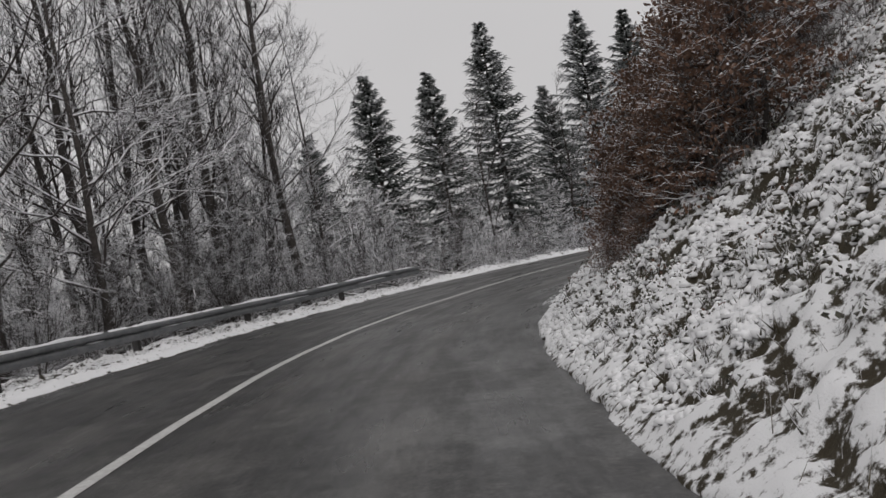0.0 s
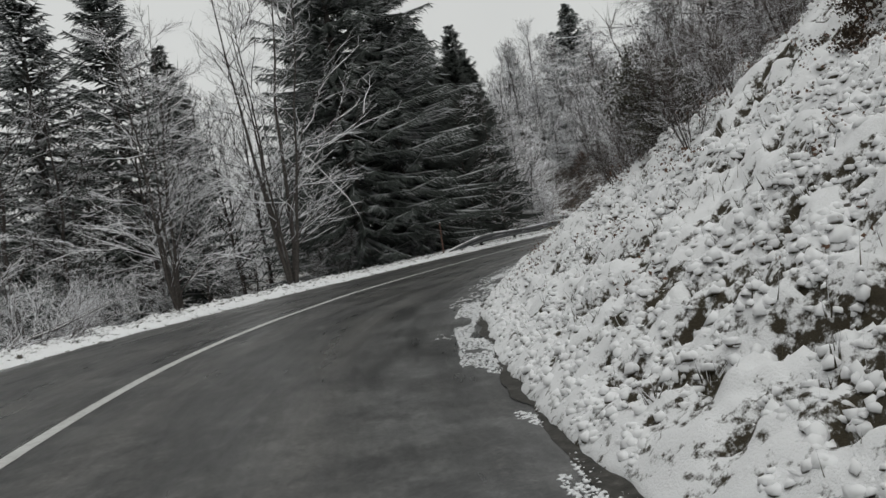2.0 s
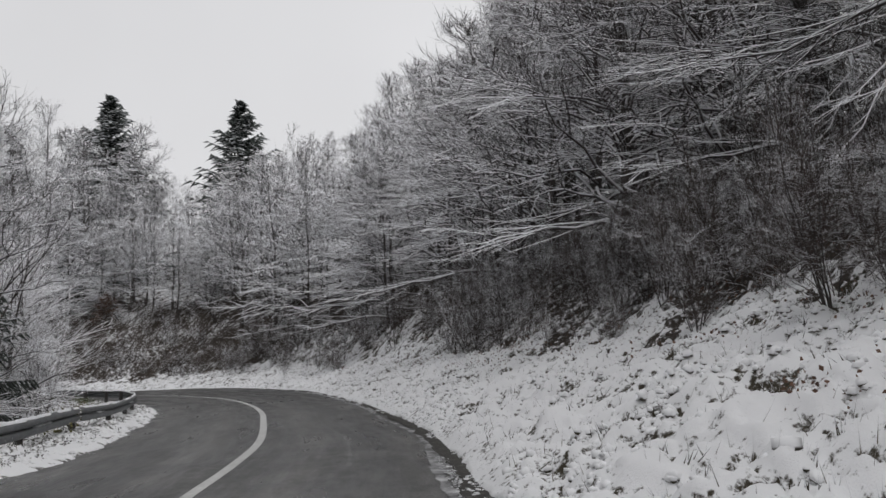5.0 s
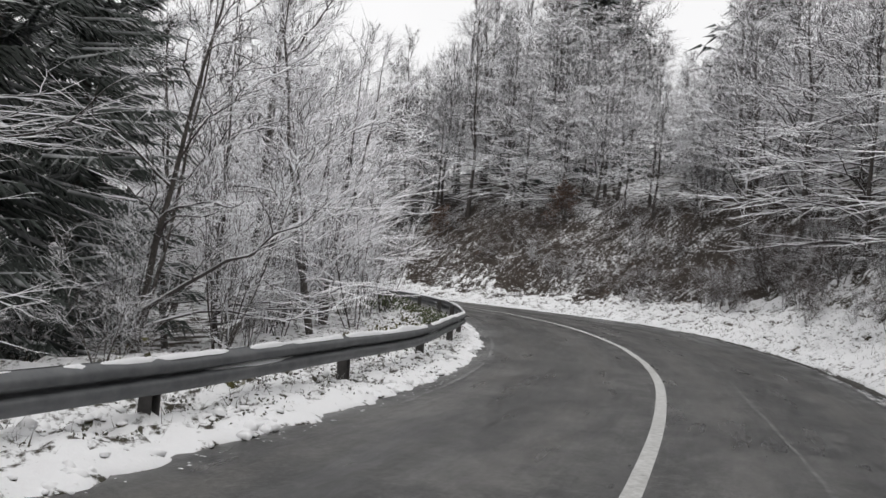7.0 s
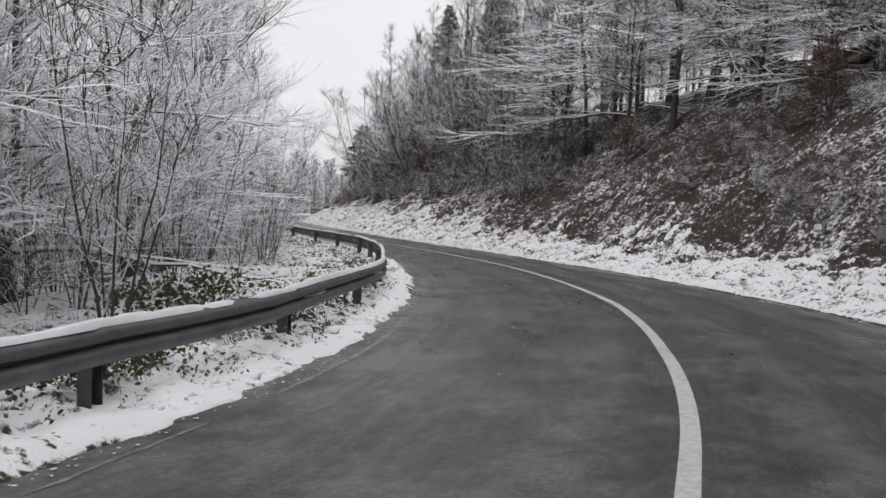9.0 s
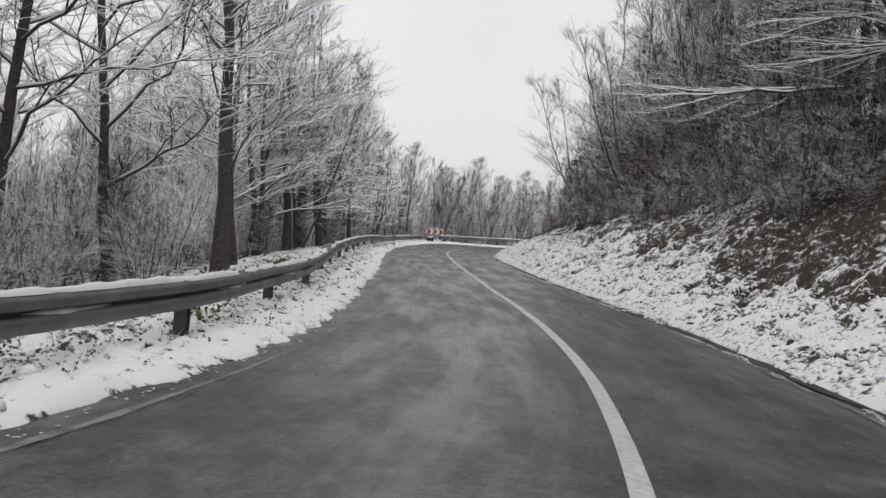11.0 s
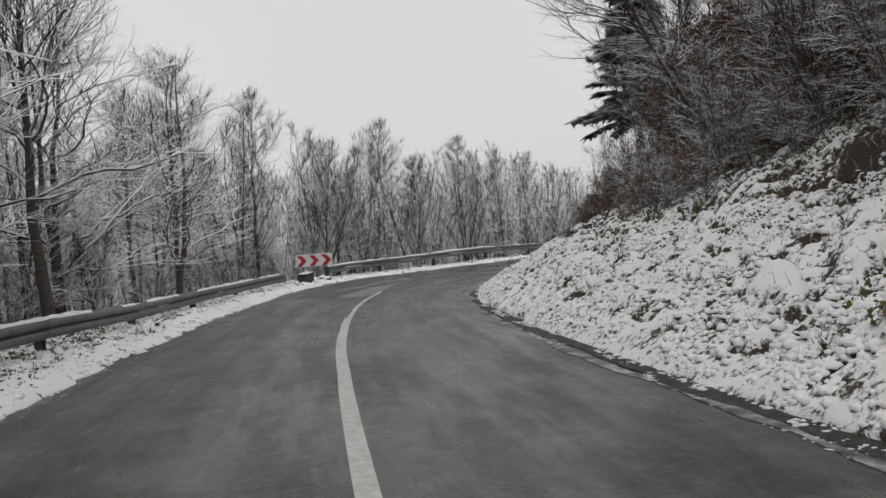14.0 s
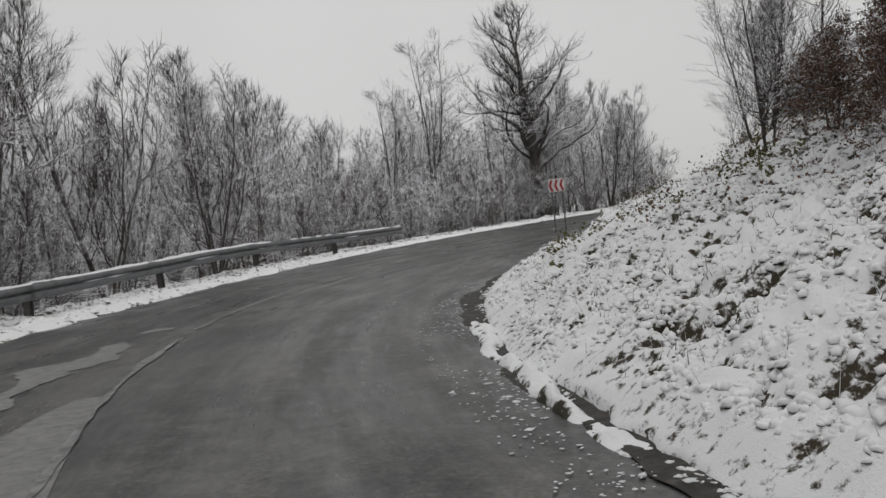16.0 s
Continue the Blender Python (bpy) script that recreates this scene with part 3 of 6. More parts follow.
def build_markings():
    mid = lambda s: float(wander(s, LINE_WANDER)) + 0.03 * math.sin(s * 0.21) + 0.09 * math.exp(-((s - 121) / 13) ** 2) + 0.23 * math.exp(-((s - 206.5) / 6.5) ** 2) - 0.9 * min(1.0, max(0.0, (s - 211) / 13))
    road_strip("centre_line", 10, 202.6, mid, 0.138, M_PAINT, "worn white painted centre line", lift=0.005)
    road_strip("centre_line_bend", 202.3, 212.2, lambda s: mid(s) + 0.03, 0.09, M_PAINT, "narrow white centre line through the last bend", lift=0.007)
    road_strip("centre_line_ghost", 202.3, 212.2, lambda s: mid(s) - 0.075, 0.07, M_FADED, "faint older centre line beside the white one", rag=0.02)
    road_strip("centre_line_worn", 212.3, 262, mid, 0.09, M_FADED, "nearly worn away centre line", rag=0.05)
    road_strip("edge_line_left", 118, 168, lambda s: -float(left_edge(s)) + 0.24, 0.06, M_FADED, "faded pale edge line", lift=0.004, rag=0.05)
    road_strip("edge_line_right", 86, 210.5, lambda s: float(right_edge(s)) - 0.10 + 0.05 * math.sin(s * 0.7), 0.13, M_SLUSH, "faded edge line under a film of slush", lift=0.006, rag=0.09)
    road_strip("crack_seam", 98, 135, lambda s: 1.35 + 0.12 * math.sin(s * 0.4), 0.05, M_SEAM, "pale crack along the lane", lift=0.003, rag=0.03)
    # pale resurfaced patch before the last bend
    s = np.arange(209.4, 216.2, 0.2)
    lo = np.interp(s, [209.4, 211, 214.5, 216.2], [-0.82, -0.86, -0.92, -0.62]) + fbm(s, s * 0, 0.9, 2) * 0.12
    hi = np.interp(s, [209.4, 210.0, 212.5, 216.2], [-0.70, 0.0, -0.01, -0.44])
    d = lo[:, None] + (hi - lo)[:, None] * np.linspace(0, 1, 5)[None]
    z = road_z(s)[:, None] - cross_fall(s)[:, None] * d + fbm(s[:, None] + 0 * d, d, 0.35, 2) * 0.02 + 0.005
    thing("asphalt_patch", sheet("asphalt_patch", s, d, z), M_PATCH, "pale resurfaced asphalt patch beside the centre line", "road patch", "structure")
    road_strip("asphalt_band", 212.5, 221, lambda s: float(np.interp(s, [212.5, 215, 221], [-1.75, -1.35, -1.35])), 0.5, M_PATCH, "pale worn band of asphalt beside the patch", lift=0.006, rag=0.5)


def verge_height(s, off, x, y):
    """Height of the left verge's snow, off metres out from the asphalt."""
    rise = 0.10 * np.clip(off / 0.22, 0, 1) ** 0.6 - 0.03
    lump = fbm(x, y, 1.5, 3) * 0.16 * np.clip(off / 0.7, 0, 1) + fbm(x, y, 6.0, 2) * 0.10 * np.clip((off - 0.02) / 0.12, 0, 1) + fbm(x, y, 4.5, 2) * 0.10 * np.clip((off - 0.5) / 0.8, 0, 1) + tuft_relief(x + 70, y) * np.clip((off - 0.15) / 0.5, 0, 0.65)
    rough = fbm(x, y, 0.16, 3) * 0.9 * np.clip((off - 2) / 8, 0, 1)
    return road_z(s) + cross_fall(s) * left_edge(s) + left_fall(s, off) + rise + lump + rough


def build_left_verge():
    s = np.r_[np.arange(0, 34, 0.5), np.arange(34, 240, 0.11), np.arange(240, END - 2, 0.4)]
    off = np.r_[-0.02, 0.02, 0.08, 0.16, 0.25, np.arange(0.34, 1.9, 0.09), np.arange(2.0, 6.6, 0.30)][None]
    rag = fbm(s, s * 0, 0.5, 3) * 0.14 + fbm(s, s * 0 + 5, 2.6, 4) * 0.30
    d = -(left_edge(s)[:, None] + rag[:, None] * np.exp(-off / 0.6) + off)
    p = along(np.repeat(s[:, None], d.shape[1], 1), d)
    out = -d - left_edge(s)[:, None]
    z = verge_height(s[:, None] + 0 * off, out, p[..., 0], p[..., 1])
    z = z + 0.10 * (np.clip(off / 0.22, 0, 1) ** 0.6 - np.clip(out / 0.22, 0, 1) ** 0.6)
    z[:, 0] -= 0.06
    z = z - 0.75 * np.clip((off - 5.4) / 1.2, 0, 1)
    thing("verge_left", sheet("verge_left", s, d, z), M_VERGE, "snow-covered grass verge along the outer edge of the road", "verge", "structure")
    me = bpy.data.objects["verge_left"].data
    me.materials.append(M_VERGE_TUFT)
    idx = np.zeros((len(s) - 1, off.shape[1] - 1), np.int32)
    clean = table(s[:-1], (0, 0.5), (95, 0.5), (108, 0.35), (150, 0.35), (162, 0.75), (272, 0.75)) + fbm(s[:-1], s[:-1] * 0 + 60, 0.8, 3) * 0.5
    idx[off[0][None, :-1] > clean[:, None]] = 1
    me.polygons.foreach_set("material_index", idx.ravel())


def tuft_relief(x, y):
    """Rounded lumps of snow lying on tussocks, with sharp hollows between."""
    a, c = np.abs(fbm(x, y, 2.6, 2)), np.abs(fbm(x + 31, y - 12, 5.6, 2))
    return 0.62 * np.minimum(a, 0.20) + 0.42 * np.minimum(c, 0.18) + fbm(x, y, 9.0, 2) * 0.09 - 0.11


def snow_lie_shade(x, y):
    """How well snow lies: full on the lumps, little in the hollows, where it also paints their shade."""
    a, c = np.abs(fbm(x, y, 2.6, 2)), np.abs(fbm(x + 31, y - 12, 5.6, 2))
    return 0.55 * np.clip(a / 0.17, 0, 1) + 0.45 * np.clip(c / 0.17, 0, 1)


def bank_height(s, d, x, y):
    """Height of the right bank's snow and tussocks."""
    off = d - right_edge(s) - gutter(s)
    rise = 0.12 * np.clip((off + 0.05) / 0.3, 0, 1) ** 0.7 - 0.02
    lump = fbm(x, y, 0.55, 3) * 0.55 * np.clip(off / 2.0, 0, 1) + fbm(x, y, 2.2, 3) * 0.30 * np.clip(off / 0.8, 0, 1) + tuft_relief(x, y) * np.clip(off / 0.6, 0, 1)
    rough = fbm(x, y, 0.16, 3) * 0.9 * np.clip((np.abs(d) - 5) / 8, 0, 1)
    return road_z(s) - cross_fall(s) * right_edge(s) + bank_rise(s, off) + rise + lump + rough


def build_right_bank():
    s = np.r_[np.arange(0, 34, 0.6), np.arange(34, 40, 0.09), np.arange(40, 66, 0.05), np.arange(66, 196, 0.09), np.arange(196, 224, 0.05), np.arange(224, END - 2, 0.4)]
    off = np.r_[-0.03, 0.0, 0.05, 0.12, 0.2, 0.3, np.arange(0.35, 3.4, 0.05), np.arange(3.45, 5.6, 0.10), np.arange(5.7, 13.2, 0.35)][None]
    rag = fbm(s, s * 0 + 40, 0.45, 3) * 0.16 + fbm(s, s * 0 + 47, 1.6, 2) * 0.14 + fbm(s, s * 0 + 49, 4.2, 2) * 0.12
    edge = (right_edge(s) + gutter(s))[:, None]
    d = edge + rag[:, None] * np.exp(-np.maximum(off, 0) / 0.6) + off
    p = along(np.repeat(s[:, None], d.shape[1], 1), d)
    z = bank_height(s[:, None] + 0 * off, d, p[..., 0], p[..., 1])
    z = z - 1.0 * np.clip((off - 11.2) / 1.6, 0, 1)
    z[:, 0] -= 0.25
    me = sheet("bank_right", s, d, z)
    lie_shade = np.maximum(snow_lie_shade(p[..., 0], p[..., 1]), 0.8 * np.clip(1 - (off - 0.05) / 0.4, 0, 1))
    lie_shade = lie_shade + table(s, (0, -0.12), (44, -0.10), (47, -0.01), (52, 0.03), (58, 0.02), (64, 0.11), (110, 0.10), (125, 0.05), (160, 0.0), (200, -0.02), (212, 0.06), (272, 0.10))[:, None]
    lie_shade = lie_shade - 0.16 * np.clip((off - 1.8) / 1.4, 0, 1) * table(s, (0, 0.0), (184, 0.0), (192, 1.0), (208, 1.0), (216, 0.4), (272, 0.4))[:, None]
    me.attributes.new("snow_lie_shade", "FLOAT", "POINT").data.foreach_set("value", lie_shade.astype(np.float32).ravel())
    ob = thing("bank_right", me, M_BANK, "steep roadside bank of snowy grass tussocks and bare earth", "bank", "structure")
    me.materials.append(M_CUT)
    idx = np.zeros((len(s) - 1, off.shape[1] - 1), np.int32)
    reach = table(s[:-1], (0, 5.5), (60, 6.0), (82, 6.0), (96, 4.4), (112, 4.2), (126, 5.2), (136, 5.2), (143, 3.4), (151, 2.2), (165, 1.7), (180, 2.5), (198, 3.3), (207, 3.4), (213, 3.4), (217, 6.0), (272, 6.0)) + fbm(s[:-1], s[:-1] * 0, 0.6, 3) * 1.6
    mid = p[:-1, :-1]
    idx[off[0][None, :-1] > reach[:, None] + fbm(mid[..., 0], mid[..., 1], 0.9, 3) * 2.6 + fbm(mid[..., 0] + 9, mid[..., 1], 4.0, 1) * 1.2] = 1
    me.polygons.foreach_set("material_index", idx.ravel())
    # dark wet gutter between the asphalt and the foot of the bank
    g = np.arange(50, 236, 0.08)
    t = np.linspace(0, 1, 6)[None]
    lo_, hi_ = right_edge(g)[:, None] - 0.03 + fbm(g, g * 0 + 9, 1.2, 4)[:, None] * 0.26, (right_edge(g) + gutter(g))[:, None] + 0.06
    dd = lo_ + (hi_ - lo_) * t
    zz = road_z(g)[:, None] - cross_fall(g)[:, None] * dd + 0.008 + 0.012 * t
    thing("gutter", sheet("gutter", g, dd, zz), M_GUTTER, "dark wet earth gutter at the foot of the bank", "gutter", "structure")


build_ground()
build_road()
build_markings()
build_left_verge()
build_right_bank()

# ---- guard rail ----
RAIL_PROFILE = [(0.000, 0.310), (0.012, 0.300), (0.070, 0.262), (0.080, 0.240), (0.080, 0.205), (0.070, 0.188), (0.012, 0.165), (0.000, 0.155),
                (0.012, 0.145), (0.070, 0.122), (0.080, 0.105), (0.080, 0.070), (0.070, 0.048), (0.012, 0.010), (0.000, 0.000)]
# the rail's distance from the asphalt and its height over the verge, every five metres from s = 20
RAIL_OFF = [0.94, 0.98, 1.02, 1.06, 1.1, 1.12, 1.11, 1.09, 1.08, 1.06, 1.03, 1.03, 1.04, 1.08, 1.13, 1.19, 1.23, 1.18, 1.01, 0.84, 0.72, 0.64, 0.52,
            0.58, 0.62, 0.6, 0.66, 0.74, 0.84, 0.94, 1.05, 1.24, 1.32, 1.33, 1.39, 1.43, 1.38, 1.27, 1.19, 1.16, 1.18, 1.22, 1.24, 1.2, 1.14, 1.08]
RAIL_TOP = [0.59, 0.61, 0.63, 0.645, 0.65, 0.64, 0.61, 0.61, 0.645, 0.655, 0.645, 0.63, 0.605, 0.585, 0.56, 0.535, 0.51, 0.49, 0.485, 0.525, 0.56, 0.605, 0.58,
            0.58, 0.565, 0.565, 0.57, 0.555, 0.535, 0.52, 0.54, 0.62, 0.63, 0.595, 0.575, 0.54, 0.495, 0.46, 0.46, 0.505, 0.585, 0.685, 0.76, 0.745, 0.67, 0.6]


def rail_base(s):
    return float(road_z(s) + cross_fall(s) * left_edge(s)) + 0.06


def build_rail(s0, s1, label, drop_end=None, wave=0.015):
    """A W-beam rail on steel posts from s0 to s1 along the outer edge; drop_end: metres over which its start dips to the ground."""
    root = tagged(new("guard_rail"), label, "guard rail")
    pos = along(np.array(s0), -(left_edge(s0) + wander(s0, RAIL_OFF)))
    root.location = (pos[0], pos[1], rail_base(s0))
    inv = Matrix.Translation(-root.location)
    prof = np.array(RAIL_PROFILE)
    n, rng = round((s1 - s0) / 4.0), np.random.RandomState(int(s0))
    bay = (s1 - s0) / n
    jog = {k: (rng.normal(0, 0.016), rng.normal(0, 0.014)) for k in range(n + 2)}

    def line(s):
        off = left_edge(s) + wander(s, RAIL_OFF) + wave * math.sin(s * 0.9)
        top = rail_base(s) + wander(s, RAIL_TOP) + 0.012 * math.sin(s * 0.55)
        k, u = int((s - s0) / bay), (s - s0) / bay % 1.0
        off += jog[k][0] * (1 - u) - jog[k + 1][0] * u
        top += jog[k][1] * (1 - u) + jog[k + 1][1] * u
        if drop_end and s < s0 + drop_end:
            top -= 0.55 * (1 - (s - s0) / drop_end) ** 1.5
        return off, top

    for k in range(n):
        a, b = s0 + bay * k, s0 + bay * (k + 1)
        ss = np.linspace(a, b + 0.12, 6)
        verts = []
        for s in ss:
            off, top = line(float(s))
            for layer in (0.0, -0.006):
                d = -(off - prof[:, 0] * (1 if layer == 0 else 1) - layer)
                xy = along(np.full(len(prof), s), d)
                verts.append(np.c_[xy, top - 0.31 + prof[:, 1] + (0.004 if k % 2 else 0.0)])
        v = np.concatenate(verts)
        m, w = len(prof), 2 * len(prof)
        faces = []
        for i in range(len(ss) - 1):
            for layer in (0, 1):
                o = i * w + layer * m
                q = np.stack([np.arange(m - 1) + o, np.arange(1, m) + o, np.arange(1, m) + o + w, np.arange(m - 1) + o + w], -1)
                faces.append(q if layer == 0 else q[:, ::-1])
            for j in (0, m - 1):
                faces.append(np.array([[i * w + j, i * w + m + j, (i + 1) * w + m + j, (i + 1) * w + j]]))
        beam = part("rail_beam", smooth(mesh_of("rail_beam", v, np.concatenate(faces))), M_STEEL, root)
        beam.matrix_parent_inverse = inv
        # snow lying on the beam's upper edge, broken where it has slid off
        cols = []
        for s in np.linspace(a, b, 34):
            off, top = line(float(s))
            h = 0.020 + 0.10 * float(fbm(s, 1.0, 0.6, 3)) + 0.055 * float(fbm(s, 7.0, 3.6, 3))
            w = min(1.0, max(0.0, h / 0.012))
            for dx, dz in ((-0.028, -0.014), (-0.012, h * 0.8), (0.012, h), (0.032, h * 0.6), (0.050 + 0.02 * float(fbm(s, 4.0, 2.0, 2)), -0.026)):
                xy = along(np.array(s), -(off - dx * (0.3 + 0.7 * w)))
                cols.append((xy[0], xy[1], top + (dz if w > 0 else -0.03)))
        cap = part("snow_cap", smooth(mesh_of("snow_cap", np.array(cols), grid_faces(34, 5))), M_SNOW, root, "thin uneven snow on the rail")
        cap.matrix_parent_inverse = inv
        # snow lying on the lower fold
        if rng.rand() < 0.6:
            a2 = a + rng.uniform(0.1, 1.6)
            b2 = min(b, a2 + rng.uniform(0.9, 2.4))
            cols = []
            for s in np.linspace(a2, b2, 18):
                off, top = line(float(s))
                taper = max(0.02, math.sin(math.pi * (s - a2) / (b2 - a2))) ** 0.6 * min(1.0, max(0.15, 0.75 + 2.4 * float(fbm(s, 3.0, 2.4, 3))))
                h = 0.030 * taper
                for dx, dz in ((-0.004, -0.158), (0.006, -0.156 + h * 0.8), (0.022, -0.160 + h), (0.045, -0.172 + h * 0.6), (0.056, -0.186)):
                    xy = along(np.array(s), -(off - dx * taper))
                    cols.append((xy[0], xy[1], top - 0.158 + (dz + 0.158) * taper))
            cap = part("snow_strip", smooth(mesh_of("snow_strip", np.array(cols), grid_faces(18, 5))), M_SNOW, root, "snow on the rail's lower fold")
            cap.matrix_parent_inverse = inv
        # post, an open channel section
        off, top = line(a + 0.06)
        base = along(np.array(a + 0.06), -(off + 0.07))
        gz = rail_base(a) - 0.45
        if top - gz > 0.5:
            bm = bmesh.new()
            for sx, sy, cx, cy in ((0.12, 0.014, 0, 0.055), (0.12, 0.014, 0, -0.055), (0.014, 0.12, 0.055, 0)):
                bmesh.ops.create_cube(bm, size=1, matrix=Matrix.Translation((cx, cy, 0)) @ Matrix.Diagonal((sx, sy, top - 0.05 - gz, 1)))
            tx, ty = np.interp(a, AX_S, AX_T[:, 0]), np.interp(a, AX_S, AX_T[:, 1])
            bm.transform(pose(base[0], base[1], (top - 0.05 + gz) / 2, rng.uniform(-2, 2), rng.uniform(-2, 2), math.degrees(math.atan2(ty, tx)) + 90))
            me = bpy.data.meshes.new("post")
            bm.to_mesh(me)
            bm.free()
            post = part("post", me, M_POST, root, "dark weathered steel post")
            post.matrix_parent_inverse = inv
    return root


build_rail(4.8, 60.8, "grey steel guard rail with thin snow, ending beside the bend")
build_rail(90.8, 214.8, "long grey W-beam guard rail on dark posts in the snowy verge", drop_end=5.0)
build_rail(218.8, 240.6, "grey guard rail going on round the last bend")


# ---- signs and marker ----
def box_into(bm, sx, sy, sz, cx, cy, cz):
    bmesh.ops.create_cube(bm, size=1, matrix=Matrix.Translation((cx, cy, cz)) @ Matrix.Diagonal((sx, sy, sz, 1)))


def bm_mesh(name, bm, bevel=0.0):
    if bevel:
        bmesh.ops.bevel(bm, geom=bm.edges[:], offset=bevel, segments=1, affect="EDGES")
    me = bpy.data.meshes.new(name)
    bm.to_mesh(me)
    bm.free()
    return me


def chevron_sign(x, y, z_bottom, turn, width, height, count, way, label):
    """A white board with red chevrons on two posts; turn: the way its face looks, in degrees from -y."""
    z0 = float(ground(x, y)) - 0.4
    root = tagged(new("chevron_sign"), label, "road sign")
    root.matrix_world = pose(x, y, z0, 0, 0, turn)
    zb = z_bottom - z0
    bm = bmesh.new()
    box_into(bm, width, 0.025, height, 0, 0, zb + height / 2)
    part("board", bm_mesh("board", bm, 0.006), M_WHITE, root, "white board with thin snow on its top edge")
    pitch = width / count
    for k in range(count):
        bm = bmesh.new()
        x0 = -width / 2 + pitch * k + pitch * 0.10
        w, tip = pitch * 0.42, pitch * 0.40
        pts = [(x0, 0.02), (x0 + w, 0.02), (x0 + w + tip, height / 2), (x0 + w, height - 0.02), (x0, height - 0.02), (x0 + tip, height / 2)]
        pts = [(way * px, pz) for px, pz in pts]
        front = [bm.verts.new((px, -0.0175, zb + pz)) for px, pz in pts]
        back = [bm.verts.new((px, -0.0125, zb + pz)) for px, pz in pts]
        for quad in ((0, 1, 2, 5), (5, 2, 3, 4)):
            bm.faces.new([front[i] for i in quad])
        for i in range(6):
            bm.faces.new([front[i], back[i], back[(i + 1) % 6], front[(i + 1) % 6]])
        bmesh.ops.recalc_face_normals(bm, faces=bm.faces[:])
        part("chevron", bm_mesh("chevron", bm), M_RED, root, "red chevron")
    for dx in (-width * 0.32, width * 0.32):
        bm = bmesh.new()
        bmesh.ops.create_cone(bm, cap_ends=True, segments=10, radius1=0.03, radius2=0.03, depth=zb + height - 0.03,
                              matrix=Matrix.Translation((dx, 0.045, (zb + height - 0.03) / 2)))
        part("post", bm_mesh("post", bm), M_STEEL, root, "grey steel tube post")
    bm = bmesh.new()
    box_into(bm, width * 0.98, 0.035, 0.022, 0, 0, zb + height + 0.011)
    part("snow_cap", bm_mesh("snow_cap", bm, 0.008), M_SNOW, root)
    return root


chevron_sign(69.2, 154.55, 1.17, -6, 1.5, 0.47, 3, 1, "white board with three red chevrons behind the guard rail")
chevron_sign(91.0, 168.3, 2.22, -40, 0.62, 0.47, 3, -1, "small red and white chevron board beside the far bend")

# broken place in the rail beside the sign: a steel box and snowy rocks
box = tagged(new("steel_box"), "dark painted steel box at the broken rail end", "steel box")
x_, y_ = (float(v) for v in along(np.array(217.0), np.array(-4.45)))
box.location = (x_, y_, rail_base(217.0) - 0.22)
box.rotation_euler = (0, radians(-7), radians(58))
bm = bmesh.new()
box_into(bm, 0.52, 0.38, 0.56, 0, 0, 0.28)
part("body", bm_mesh("body", bm, 0.02), M_BOX, box)
bm = bmesh.new()
box_into(bm, 0.56, 0.42, 0.03, 0, 0, 0.575)
part("lid", bm_mesh("lid", bm, 0.008), M_BOX, box)
bm = bmesh.new()
box_into(bm, 0.5, 0.36, 0.05, 0, 0, 0.612)
part("snow_cap", bm_mesh("snow_cap", bm, 0.022), M_SNOW, box, "thin snow on the lid")


def boulder(s, d, size, seed):
    rng = np.random.RandomState(seed)
    bm = bmesh.new()
    bmesh.ops.create_icosphere(bm, subdivisions=2, radius=1)
    stretch = rng.uniform(0.65, 1.2, 3) * np.array((1, 1, 0.7))
    for v in bm.verts:
        n = v.co.normalized()
        k = 1 + 0.5 * float(fbm(n.x * 3 + seed, n.y * 3 + n.z * 2, 0.7, 2))
        v.co = (n.x * k * stretch[0] * size, n.y * k * stretch[1] * size, n.z * k * stretch[2] * size)
    me = bm_mesh("boulder", bm)
    me.materials.append(M_ROCK)
    ob = tagged(new("boulder", me), "grey rock under snow beside the broken rail", "rock", "rocks by the sign")
    x, y = (float(v) for v in along(np.array(s), np.array(d)))
    ob.location = (x, y, rail_base(s) - 0.02 + 0.25 * size)


for k_, (s_, d_, r_) in enumerate(((216.3, -4.75, 0.22), (217.6, -4.5, 0.30), (218.1, -4.2, 0.2), (218.6, -4.7, 0.26), (217.9, -4.9, 0.24), (216.9, -3.95, 0.15), (218.4, -3.9, 0.12))):
    boulder(s_, d_, r_, 500 + k_)

# slanting marker stake at the start of the second rail
stake = tagged(new("marker_stake"), "thin stained snow stake standing by the end of the rail", "marker stake")
stake.location = (25.25, 50.12, float(ground(25.25, 50.12)) - 0.1)
bm = bmesh.new()
bmesh.ops.create_cone(bm, cap_ends=True, segments=8, radius1=0.032, radius2=0.026, depth=1.55, matrix=pose(0.02, 0, 0.775, 0, 2, 0))
part("pole", bm_mesh("pole", bm), M_STAKE, stake)
bm = bmesh.new()
bmesh.ops.create_cone(bm, cap_ends=True, segments=8, radius1=0.03, radius2=0.006, depth=0.035, matrix=pose(0.047, 0, 1.567, 0, 2, 0))
part("snow_cap", bm_mesh("snow_cap", bm), M_SNOW, stake)


